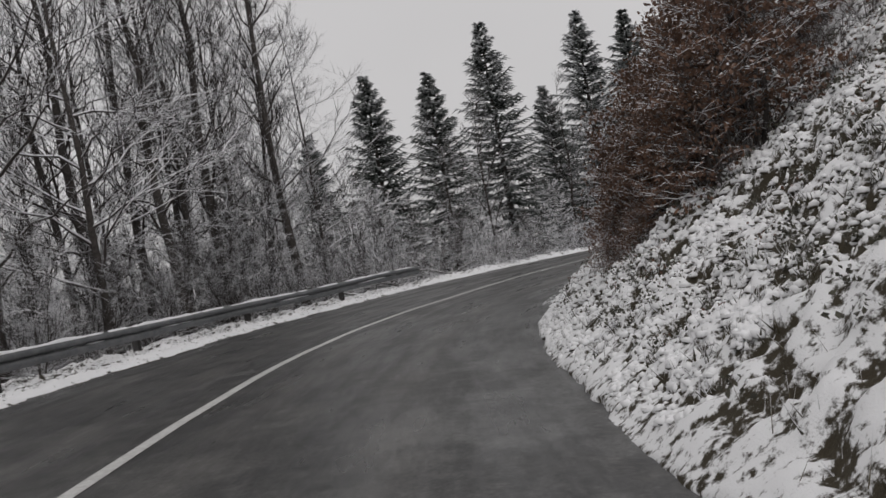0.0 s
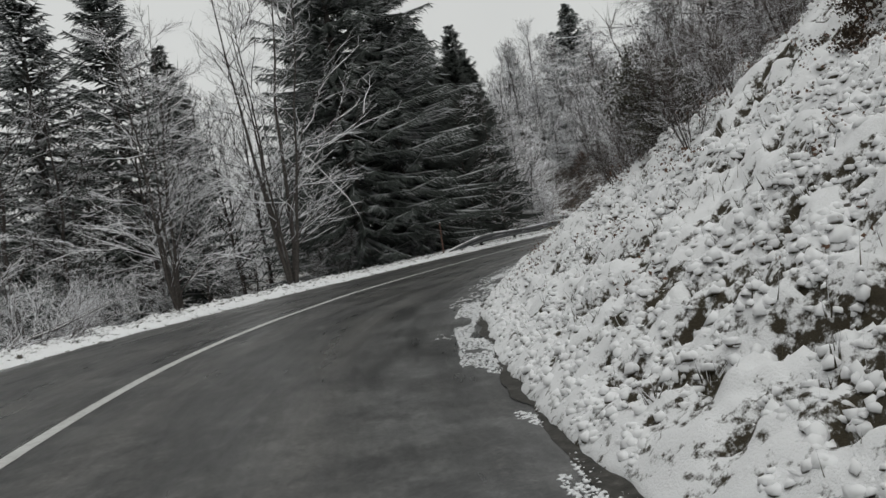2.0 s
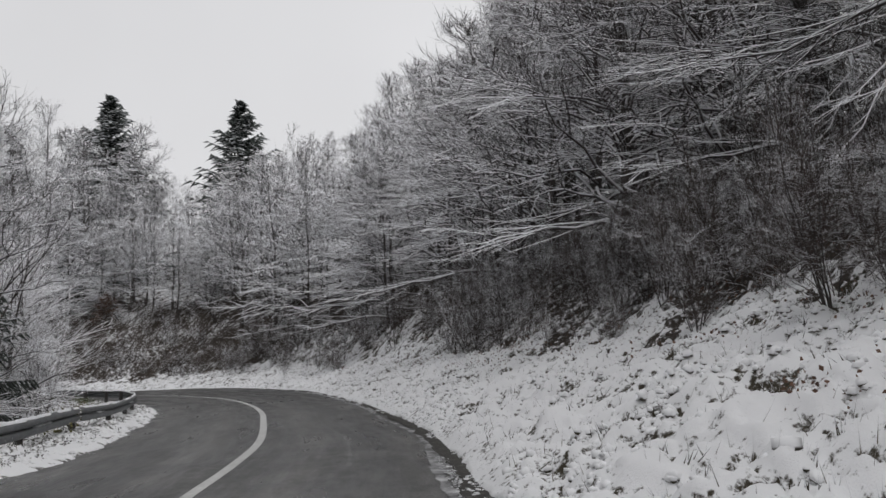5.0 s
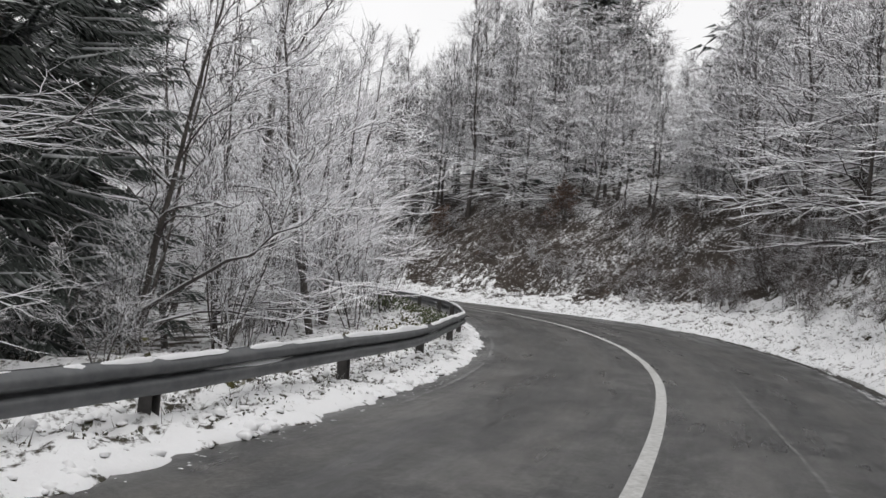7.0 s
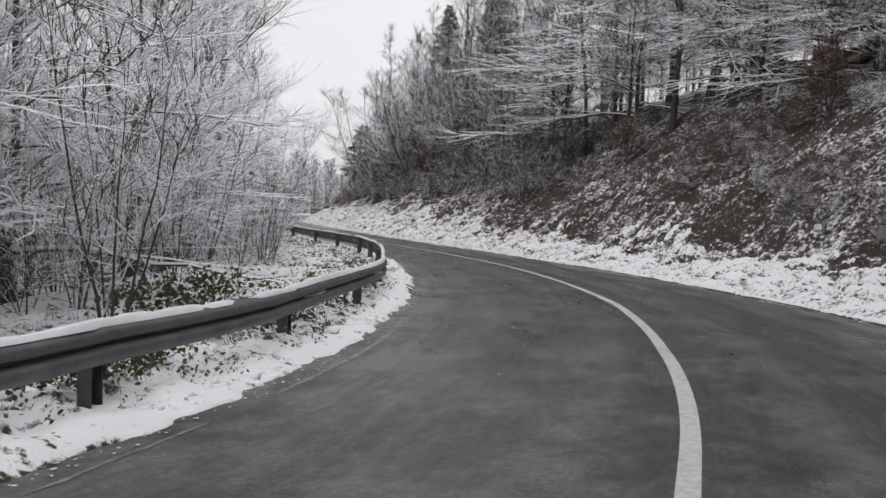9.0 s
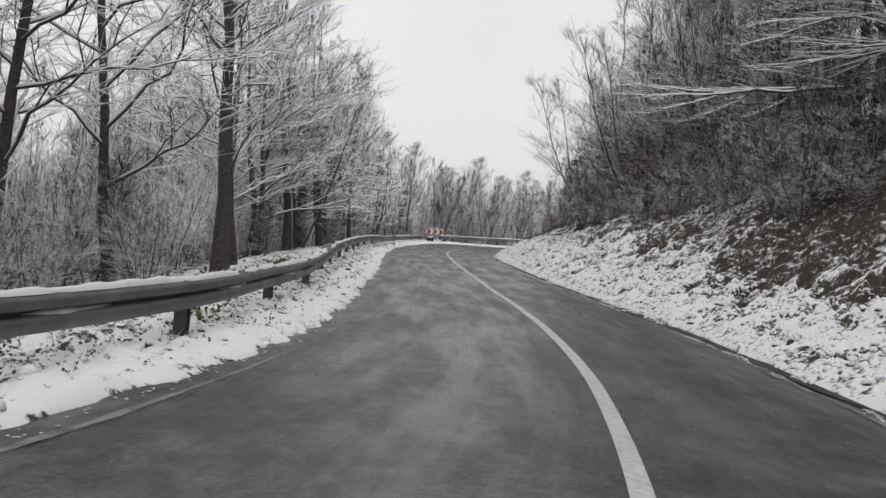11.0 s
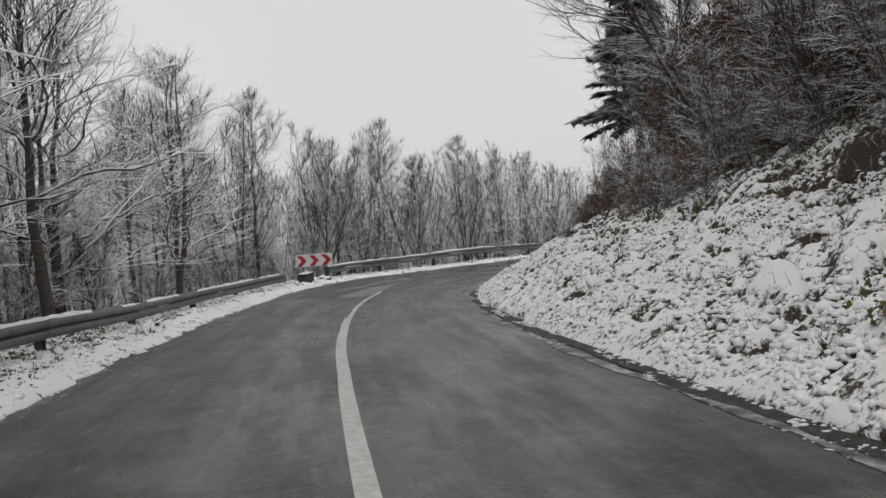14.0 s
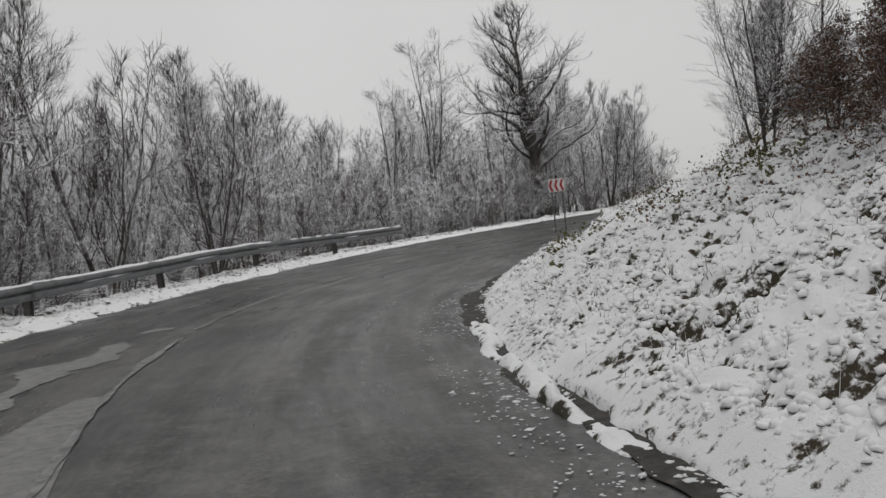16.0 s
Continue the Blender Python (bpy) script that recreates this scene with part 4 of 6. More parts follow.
# ---- trees ----
def tubes(p0, p1, r0, r1):
    """Four-sided tapering limbs with a ridge on top, as vertices and quads."""
    p0, p1, r0, r1 = np.asarray(p0, float), np.asarray(p1, float), np.asarray(r0, float)[:, None], np.asarray(r1, float)[:, None]
    a = p1 - p0
    a /= np.linalg.norm(a, axis=1, keepdims=True) + 1e-9
    z = np.tile((0.0, 0.0, 1.0), (len(a), 1))
    z[np.abs(a[:, 2]) > 0.96] = (1.0, 0.0, 0.0)
    u = z - (z * a).sum(1, keepdims=True) * a
    u /= np.linalg.norm(u, axis=1, keepdims=True)
    v = np.cross(a, u)
    ring0 = np.stack([p0 + u * r0, p0 + v * r0, p0 - u * r0, p0 - v * r0], 1)
    ring1 = np.stack([p1 + u * r1, p1 + v * r1, p1 - u * r1, p1 - v * r1], 1)
    verts = np.concatenate([ring0, ring1], 1).reshape(-1, 3)
    b = (np.arange(len(p0)) * 8)[:, None]
    quads = np.concatenate([b + np.array([k, (k + 1) % 4, 4 + (k + 1) % 4, 4 + k])[None] for k in range(4)], 0)
    return verts, quads


def spikes(p0, p1, r):
    """Thin three-sided twigs that run to a point, as vertices and triangles."""
    p0, p1, r = np.asarray(p0, float), np.asarray(p1, float), np.asarray(r, float)[:, None]
    a = p1 - p0
    a /= np.linalg.norm(a, axis=1, keepdims=True) + 1e-9
    z = np.tile((0.0, 0.0, 1.0), (len(a), 1))
    z[np.abs(a[:, 2]) > 0.96] = (1.0, 0.0, 0.0)
    u = z - (z * a).sum(1, keepdims=True) * a
    u /= np.linalg.norm(u, axis=1, keepdims=True)
    v = np.cross(a, u)
    w = u * 0.6
    verts = np.stack([p0 + u * r, p0 + (v * 0.9 - w) * r, p0 - (v * 0.9 + w) * r, p1], 1).reshape(-1, 3)
    b = (np.arange(len(p0)) * 4)[:, None]
    tris = np.concatenate([b + np.array([k, (k + 1) % 3, 3])[None] for k in range(3)], 0)
    return verts, tris


def tents(p0, p1, r):
    """Thin roof-shaped twigs that run to a point, as vertices and triangles."""
    p0, p1, r = np.asarray(p0, float), np.asarray(p1, float), np.asarray(r, float)[:, None]
    a = p1 - p0
    a /= np.linalg.norm(a, axis=1, keepdims=True) + 1e-9
    z = np.tile((0.0, 0.0, 1.0), (len(a), 1))
    z[np.abs(a[:, 2]) > 0.96] = (1.0, 0.0, 0.0)
    u = z - (z * a).sum(1, keepdims=True) * a
    u /= np.linalg.norm(u, axis=1, keepdims=True)
    v = np.cross(a, u)
    verts = np.stack([p0 + (v - u * 0.4) * r, p0 + u * r, p0 - (v + u * 0.4) * r, p1], 1).reshape(-1, 3)
    b = (np.arange(len(p0)) * 4)[:, None]
    return verts, np.concatenate([b + np.array([1, 0, 3])[None], b + np.array([2, 1, 3])[None]], 0)


class Limbs:
    """Collects limbs and twigs of one crown."""

    def __init__(self, fine=tents):
        self.fine = fine
        self.t0, self.t1, self.ra, self.rb = [], [], [], []
        self.k0, self.k1, self.kr, self.runs = [], [], [], []

    def rib(self, pts, rad):
        self.runs.append((pts, rad))

    def limb(self, pts, r0, r1):
        n = len(pts) - 1
        for i in range(n):
            self.t0.append(pts[i])
            self.t1.append(pts[i + 1])
            self.ra.append(r0 + (r1 - r0) * i / n)
            self.rb.append(r0 + (r1 - r0) * (i + 1) / n)

    def twig(self, a, b, r):
        self.k0.append(a)
        self.k1.append(b)
        self.kr.append(r)

    def arrays(self):
        verts, quads, tris, n = [], [], [], 0
        if self.t0:
            v, q = tubes(self.t0, self.t1, self.ra, self.rb)
            verts.append(v)
            quads.append(q)
            n = len(v)
        if self.runs:
            v, q = ribs(self.runs)
            verts.append(v)
            quads.append(q + n)
            n += len(v)
        if self.k0:
            v, t = self.fine(self.k0, self.k1, self.kr)
            verts.append(v)
            tris.append(t + n)
        return np.concatenate(verts), (np.concatenate(quads) if quads else np.zeros((0, 4), int)), (tris[0] if tris else np.zeros((0, 3), int))

    def mesh(self, name):
        v, q, t = self.arrays()
        return mesh_of(name, v, q, t)


class Stems:
    """Round tapering trunks, each one closed skin."""

    def __init__(self):
        self.runs = []

    def add(self, pts, rad, sides=6):
        p, r = np.array(pts), np.array(rad)
        a = np.arange(sides) * 2 * math.pi / sides
        ring = np.stack([np.cos(a), np.sin(a), 0 * a], -1)
        v = (p[:, None] + ring[None] * r[:, None, None]).reshape(-1, 3)
        k = np.arange(sides)
        q = np.concatenate([np.stack([i * sides + k, i * sides + (k + 1) % sides, (i + 1) * sides + (k + 1) % sides, (i + 1) * sides + k], -1) for i in range(len(p) - 1)])
        self.runs.append((v, q))

    def arrays(self):
        n = np.cumsum([0] + [len(v) for v, q in self.runs])
        return np.concatenate([v for v, q in self.runs]), np.concatenate([q + m for (v, q), m in zip(self.runs, n)]), np.zeros((0, 3), int)

    def meshes(self, name):
        return [smooth(mesh_of(name, v, q)) for v, q in self.runs]


def unit(v):
    return v / (np.linalg.norm(v) + 1e-9)


def ribs(runs):
    """Roof-shaped strips along bent branches: runs of (points, radii), as vertices and quads."""
    verts, quads, n = [], [], 0
    for pts, rad in runs:
        p, r = np.asarray(pts), np.asarray(rad)[:, None]
        a = np.gradient(p, axis=0)
        a /= np.linalg.norm(a, axis=1, keepdims=True) + 1e-9
        v = np.cross(a, (0.0, 0.0, 1.0))
        v /= np.linalg.norm(v, axis=1, keepdims=True) + 1e-9
        u = np.cross(v, a)
        m = len(p)
        verts.append(np.stack([p + (v - u * 0.4) * r, p + u * r, p - (v + u * 0.4) * r], 1).reshape(-1, 3))
        k = n + np.arange(m - 1)[:, None] * 3
        quads.append(np.concatenate([k + np.array([[1, 0, 3, 4]]), k + np.array([[2, 1, 4, 5]])]))
        n += 3 * m
    return np.concatenate(verts), np.concatenate(quads)


def bare_tree(seed, height, trunk_r, first=0.3, spread=0.3, rise=45, limbs=24, subs=6, twigs=6, droop=0.0, lean=0.0, twig_len=0.55, twig_r=0.011, stems=1, flat=1.0, fine=tents, tip=0.006, stout=1.0, face=0.0, wide=0.16):
    """Trunk and crown of a leafless tree: limbs that arch, forked branches on them, twigs to both sides.

    rise: degrees by which limbs climb at the trunk; droop: how far they sink on their way out; first: where the crown begins,
    as a share of the height; face: how much the limbs reach towards +x, the light; wide: how far several stems part."""
    rng = np.random.RandomState(seed)
    trunk, crown = Stems(), Limbs(fine)
    low = np.array((1, 1, flat))
    for stem in range(stems):
        az = rng.uniform(0, 6.28) + stem * 6.28 / stems
        out = wide * rng.uniform(0.6, 1.3) if stems > 1 else lean
        h = height * (1 if stem == 0 else rng.uniform(0.7, 1.0))
        r = trunk_r * (1 if stem == 0 else rng.uniform(0.6, 0.9))
        n = 9
        bend = rng.normal(0, 0.012 * h, (n, 2)).cumsum(0) * 0.6
        pts = [np.array((math.cos(az) * out * h * (i / (n - 1)) ** 0.8 + bend[i, 0] * (i > 0), math.sin(az) * out * h * (i / (n - 1)) ** 0.8 + bend[i, 1] * (i > 0), h * i / (n - 1) * (1 - 0.25 * out) - (0.3 if i == 0 else 0))) for i in range(n)]
        rad = [r * (1.35 if i == 0 else (1 - 0.93 * (i / (n - 1)) ** 0.9)) for i in range(n)]
        trunk.add(pts, rad)
        count = max(6, limbs // stems)
        for k in range(count):
            f = first + (0.98 - first) * (k + rng.rand()) / count
            x = f * (n - 1)
            i = min(n - 2, int(x))
            p = pts[i] + (pts[i + 1] - pts[i]) * (x - i)
            a = k * 2.399 + rng.uniform(-0.5, 0.5)
            if face and rng.rand() < face:
                a = rng.normal(0, 0.9)
            ln = spread * height * (1.05 - f) ** 0.65 * rng.uniform(0.55, 1.2)
            el = rise + rng.normal(0, 14) + 18 * (f - 0.6)
            veer, sink, q, lp, m = rng.normal(0, 0.14), droop * 42 * rng.uniform(0.3, 1.7), p.copy(), [p], 8
            for j in range(m):
                u = (j + 0.5) / m
                e = math.radians(el + 10 * (1 - u) - sink * u * (2 - u) + (22 * u ** 4 if droop else 10 * u) + rng.normal(0, 10))
                a += veer + rng.normal(0, 0.20)
                d = np.array((math.cos(a) * math.cos(e), math.sin(a) * math.cos(e), math.sin(e)))
                q = q + d * ln / m
                lp.append(q)
            lr = max(0.010, min(rad[i] * 0.5, (0.007 + 0.011 * ln) * stout))
            crown.limb(lp, lr, tip)
            for w in range(subs):
                g = 0.16 + 0.80 * (w + rng.rand()) / subs
                y = g * m
                j = min(m - 1, int(y))
                b = lp[j] + (lp[j + 1] - lp[j]) * (y - j)
                ld = unit(lp[j + 1] - lp[j])
                side = unit(np.cross(ld, (0, 0, 1)) * (1 if w % 2 else -1) + rng.normal(0, 0.30, 3) * low)
                sl = ln * (0.52 - 0.30 * g) * rng.uniform(0.4, 1.5) + 0.22
                away = rng.uniform(0.65, 1.05)
                sd, bp = unit(ld * 0.8 + side * away), [b]
                for z in range(3):
                    sd = unit(sd + ld * 0.16 + rng.normal(0, 0.24, 3) * low + np.array((0, 0, 0.05 - 0.10 * droop)))
                    bp.append(bp[-1] + sd * sl / 3)
                sr = 1.1 * tip + 0.004 * sl
                crown.rib(bp, [sr, sr * 0.85, sr * 0.65, tip * 0.45])
                for v in range(twigs):
                    hh = (0.15 + 0.85 * (v + rng.rand()) / twigs) * 3
                    z = min(2, int(hh))
                    c = bp[z] + (bp[z + 1] - bp[z]) * (hh - z)
                    dd = unit(bp[z + 1] - bp[z])
                    ts = unit(np.cross(dd, (0, 0, 1)) * (1 if v % 2 else -1) + rng.normal(0, 0.45, 3) * low)
                    td = unit(dd * 0.9 + ts * rng.uniform(0.4, 0.95) + np.array((0, 0, 0.08 - 0.12 * droop)))
                    crown.twig(c, c + td * min(twig_len, 0.25 + 0.45 * sl) * rng.uniform(0.5, 1.4), twig_r * rng.uniform(0.8, 1.3))
    return trunk, crown


def spruce(seed, height, width, whorls=34, arms=9, sub=11, low=0.04, thick=1.0, gap=0.0, lift=22, sag=46, hang=0.42, most=0.8, shoot=0.085, curl=0.30, fan=1.0, least=0.66):
    """Trunk and crown of a spruce: whorls of drooping arms hung with needled side shoots."""
    rng = np.random.RandomState(seed)
    trunk, crown = Stems(), Limbs()
    trunk.add([(0, 0, -0.3), (0, 0, height * 0.5), (0, 0, height)], [0.016 * height, 0.009 * height, 0.02])
    for k in range(whorls):
        f = low + (0.985 - low) * (k / (whorls - 1)) ** 0.92
        ln0 = width * (1 - f) ** 0.82 * (1 if k % 2 else 0.84) + 0.12
        for j in range(arms):
            if rng.rand() < gap:
                continue
            a = j * 6.283 / arms + k * 0.9 + rng.normal(0, 0.18)
            ln = ln0 * rng.uniform(least, 1.15)
            el = math.radians(lift - sag * (1 - f) + rng.normal(0, 7))
            d = np.array((math.cos(a) * math.cos(el), math.sin(a) * math.cos(el), math.sin(el)))
            p = np.array((0, 0, height * f + rng.normal(0, 0.10)))
            q = p + d * ln * 0.55
            e = q + unit(d + np.array((0, 0, curl))) * ln * 0.45
            crown.twig(p, q, 0.17 * thick * (1.05 - f))
            crown.limb([p, q], 0.05 * thick, 0.05 * thick)
            crown.twig(q, e, 0.085 * thick)
            side = unit(np.cross(d, (0, 0, 1)))
            for m in range(sub):
                g = 0.10 + 0.88 * (m + rng.rand()) / sub
                b = p + (q - p) * g / 0.55 if g < 0.55 else q + (e - q) * (g - 0.55) / 0.45
                td = unit(d * 0.75 + side * (1 if m % 2 else -1) * rng.uniform(0.3, fan) + np.array((0, 0, -hang + rng.normal(0, 0.18))))
                crown.twig(b, b + td * min(most, 0.24 + 0.32 * ln * (1 - g * 0.5)) * rng.uniform(0.7, 1.25), shoot * thick)
    return trunk, crown


def leaf_cloud(seed, crown, count, size):
    """Small folded dead leaves hung along the twigs of a crown."""
    rng = np.random.RandomState(seed)
    k0, k1 = np.array(crown.k0), np.array(crown.k1)
    i = rng.randint(0, len(k0), count)
    p = k0[i] + (k1[i] - k0[i]) * rng.uniform(0.2, 1.0, (count, 1)) + rng.normal(0, 0.05, (count, 3))
    a = rng.normal(0, 1, (count, 3)) + np.array((0, 0, -0.8))
    a /= np.linalg.norm(a, axis=1, keepdims=True)
    b = np.cross(a, rng.normal(0, 1, (count, 3)))
    b /= np.linalg.norm(b, axis=1, keepdims=True) + 1e-9
    c = np.cross(a, b)
    ln, wd = size * rng.uniform(0.7, 1.4, (count, 1)), size * 0.36 * rng.uniform(0.7, 1.2, (count, 1))
    v = np.stack([p, p + a * ln * 0.5 + b * wd + c * wd * 0.5, p + a * ln, p + a * ln * 0.5 - b * wd + c * wd * 0.5], 1).reshape(-1, 3)
    o = (np.arange(count) * 4)[:, None]
    t = np.concatenate([o + np.array([0, 1, 2])[None], o + np.array([0, 2, 3])[None]], 0)
    return mesh_of("leaves", v, t)


def tree_thing(name, made, bark, twig, label, category, leaves=None, leaf_mat=None):
    trunk, crown = made
    root = tagged(new(name), label, category)
    for me in trunk.meshes("trunk"):
        part("trunk", me, bark, root)
    part("crown", crown.mesh("crown"), twig, root)
    if leaves:
        part("leaves", leaf_cloud(*leaves), leaf_mat, root, "clinging dead brown leaves")
    return root


SOURCES = {}


def kind_of(key, *args, **kw):
    SOURCES[key] = [0, tree_thing(*args, **kw)]


def plant(key, x, y, turn=None, size=1.0, sink=0.1, tilt=0.0, rng=random, label="", group="", lay=0.0):
    """Stands a tree of that kind on the ground at x, y."""
    z = float(ground(x, y)) - sink
    if turn is None and key[:5] in ("beech", "spray", "bough", "sweep", "arch0", "arch1", "lean0", "lean1"):
        turn = towards_road(x, y, rng)
    m = pose(x, y, z, lay + tilt * rng.uniform(-1, 1), tilt * rng.uniform(-1, 1), rng.uniform(0, 360) if turn is None else turn)
    used, src = SOURCES[key]
    if used == 0:
        ob = src
        ob.matrix_basis = m @ Matrix.Diagonal((size, size, size, 1))
        SOURCES[key][0] = 1
    else:
        ob = copy_thing(src, m)
        ob.scale = (size, size, size)
    if label:
        ob["label"] = label
    if group:
        ob["group"] = group
    return ob

BEECH = "beech with dense wide sprays of snow-lined twigs"
for n_, a_ in enumerate(((101, 11.0, 0.13, 0.13, 0.46, 32), (102, 12.5, 0.16, 0.16, 0.42, 36), (103, 9.5, 0.10, 0.09, 0.50, 30))):
    kind_of(f"beech{n_}", "beech_tree", bare_tree(a_[0], a_[1], a_[2], a_[3], a_[4], a_[5], limbs=38, subs=10, twigs=7, twig_len=0.6, twig_r=0.010, droop=0.75, flat=0.35, face=0.45, stout=1.25, tip=0.009), M_BARK, M_TWIG, BEECH, "tree")
for n_, a_ in enumerate(((106, 14.0, 0.17, 0.24, 0.30, 32), (107, 12.5, 0.13, 0.20, 0.32, 28))):
    kind_of(f"tall{n_}", "forest_tree", bare_tree(a_[0], a_[1], a_[2], a_[3], a_[4], a_[5], limbs=40, subs=8, twigs=7, twig_len=0.75, twig_r=0.010, flat=0.7), M_BARK, M_TWIG, "tall leafless forest tree with snow-lined twigs", "tree")
for n_, a_ in enumerate(((111, 19.0, 0.19, 0.16, 0.22, 40), (112, 17.0, 0.15, 0.18, 0.26, 34), (113, 15.0, 0.12, 0.14, 0.28, 30))):
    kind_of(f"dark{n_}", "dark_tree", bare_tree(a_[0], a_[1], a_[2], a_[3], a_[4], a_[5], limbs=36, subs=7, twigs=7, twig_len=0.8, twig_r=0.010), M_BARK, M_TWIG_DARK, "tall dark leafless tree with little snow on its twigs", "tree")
for n_, a_ in enumerate(((115, 17.0, 0.15, 0.16, 0.36, 32), (116, 15.0, 0.12, 0.14, 0.40, 28))):
    kind_of(f"wood{n_}", "forest_tree", bare_tree(a_[0], a_[1], a_[2], a_[3], a_[4], a_[5], limbs=34, subs=11, twigs=9, twig_len=0.8, twig_r=0.008, droop=0.1, flat=0.6), M_BARK, M_TWIG, "dark-stemmed forest tree with fine snow-lined sprays", "tree")
for n_, a_ in enumerate(((121, 8.5, 0.075), (122, 7.0, 0.06), (123, 9.5, 0.085))):
    kind_of(f"spray{n_}", "thicket_tree", bare_tree(a_[0], a_[1], a_[2], 0.10, 0.36, 40, limbs=36, subs=7, twigs=6, droop=0.35, twig_len=0.5, twig_r=0.0075, stems=3, flat=0.5, tip=0.008, stout=1.3, face=0.3), M_BARK, M_TWIG_WHITE, "roadside thicket tree with many snow-laden branches", "tree")
for n_, a_ in enumerate(((126, 9.0, 0.08), (127, 7.5, 0.06))):
    kind_of(f"bough{n_}", "thicket_tree", bare_tree(a_[0], a_[1], a_[2], 0.08, 0.42, 26, limbs=28, subs=7, twigs=5, droop=0.5, twig_len=0.5, twig_r=0.006, stems=2, flat=0.35, tip=0.007, stout=1.2, face=0.4), M_BARK, M_TWIG_HALF, "leafless tree with long level branches lined with snow", "tree")
kind_of("broom", "stem_clump", bare_tree(132, 9.0, 0.070, 0.12, 0.34, 50, limbs=48, subs=9, twigs=7, stems=5, twig_len=0.6, twig_r=0.008, wide=0.30), M_BARK, M_TWIG_DARK, "clump of slender upright leafless stems", "tree")
for n_, a_ in enumerate(((136, 10.5, 0.11, 0.22), (137, 9.5, 0.09, 0.18))):
    kind_of(f"fan{n_}", "forest_tree", bare_tree(a_[0], a_[1], a_[2], a_[3] * 0.6, 0.42, 40, limbs=44, subs=10, twigs=8, twig_len=0.6, twig_r=0.008, stems=3, wide=0.26), M_BARK, M_TWIG_MID, "leafless tree with rising fan-shaped branches", "tree")
for n_, a_ in enumerate(((138, 10.0, 0.12, 0.24), (139, 9.0, 0.10, 0.20), (140, 10.5, 0.13, 0.28))):
    kind_of(f"round{n_}", "forest_tree", bare_tree(a_[0], a_[1], a_[2], a_[3], 0.40, 44, limbs=36, subs=12, twigs=9, droop=0.12, twig_len=0.5, twig_r=0.008, stems=1 + (n_ == 1), flat=0.8, wide=0.14, stout=1.3, lean=0.03), M_BARK, M_TWIG_HALF, "leafless forest tree with a rounded crown of fine twigs", "tree")
for n_, a_ in enumerate(((141, 3.2, 4), (142, 2.4, 4))):
    kind_of(f"shrub{n_}", "shrub", bare_tree(a_[0], a_[1], 0.020, 0.08, 0.38, 50, limbs=26, subs=5, twigs=5, stems=a_[2], twig_len=0.4, twig_r=0.005, tip=0.004, wide=0.3), M_BARK, M_TWIG_HALF, "leafless shrub with snow on its twigs", "shrub")
kind_of("thicket", "thicket_shrub", bare_tree(147, 4.6, 0.022, 0.08, 0.30, 46, limbs=40, subs=5, twigs=5, stems=5, twig_len=0.4, twig_r=0.006, tip=0.005, wide=0.25), M_BARK, M_TWIG, "thicket of slender stems white with snow", "shrub")
kind_of("windfall", "fallen_tree", bare_tree(221, 5.0, 0.05, 0.12, 0.36, 40, limbs=26, subs=7, twigs=5, twig_len=0.45, twig_r=0.006, tip=0.007, stems=2, wide=0.2), M_BARK, M_TWIG, "fallen leafless tree top lined with snow beside the verge", "fallen tree")
kind_of("brush", "brush_shrub", bare_tree(145, 3.6, 0.022, 0.05, 0.36, 48, limbs=36, subs=5, twigs=6, stems=6, twig_len=0.45, twig_r=0.0055, tip=0.004, wide=0.32), M_BARK, M_BRUSH, "brown tangled leafless shrub on the bank", "shrub")
kind_of("hazel", "hazel_shrub", bare_tree(148, 3.4, 0.022, 0.05, 0.38, 44, limbs=34, subs=6, twigs=6, stems=5, twig_len=0.42, twig_r=0.0055, tip=0.004, wide=0.36, droop=0.15), M_BARK, M_BRUSH, "low brown leafless hazel scrub", "shrub")
for n_, (h_, w_) in enumerate(((17.0, 4.6), (15.0, 4.2), (20.0, 5.4))):
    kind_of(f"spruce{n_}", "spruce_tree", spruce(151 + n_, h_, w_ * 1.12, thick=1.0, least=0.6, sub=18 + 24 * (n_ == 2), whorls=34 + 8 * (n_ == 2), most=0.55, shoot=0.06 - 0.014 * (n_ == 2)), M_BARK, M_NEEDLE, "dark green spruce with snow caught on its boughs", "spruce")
kind_of("spruce4", "spruce_tree", spruce(155, 14.0, 4.6, whorls=44, arms=9, sub=36, thick=0.55, most=0.5, shoot=0.085, hang=0.6, least=0.5), M_BARK, M_NEEDLE_SHADE, "dark shaded spruce behind the roadside branches", "spruce")
kind_of("spruce3", "spruce_tree", spruce(158, 12.0, 5.8, whorls=26, thick=1.2, least=0.55), M_BARK, M_NEEDLE, "broad dark spruce rising above the hill side woods", "spruce")
made_ = bare_tree(161, 6.5, 0.10, 0.10, 0.38, 28, limbs=26, subs=6, twigs=5, twig_len=0.5, stems=2)
kind_of("oak", "oak_tree", made_, M_BARK, M_BRUSH, "young oak with clinging reddish-brown dead leaves and snow", "tree", leaves=(161, made_[1], 4800, 0.092), leaf_mat=M_LEAF)
made_ = bare_tree(162, 3.6, 0.05, 0.06, 0.44, 28, limbs=28, subs=5, twigs=5, twig_len=0.4, stems=4)
kind_of("oaklet", "oak_shrub", made_, M_BARK, M_BRUSH, "low oak scrub with reddish-brown dead leaves under snow", "shrub", leaves=(163, made_[1], 4200, 0.086), leaf_mat=M_LEAF)
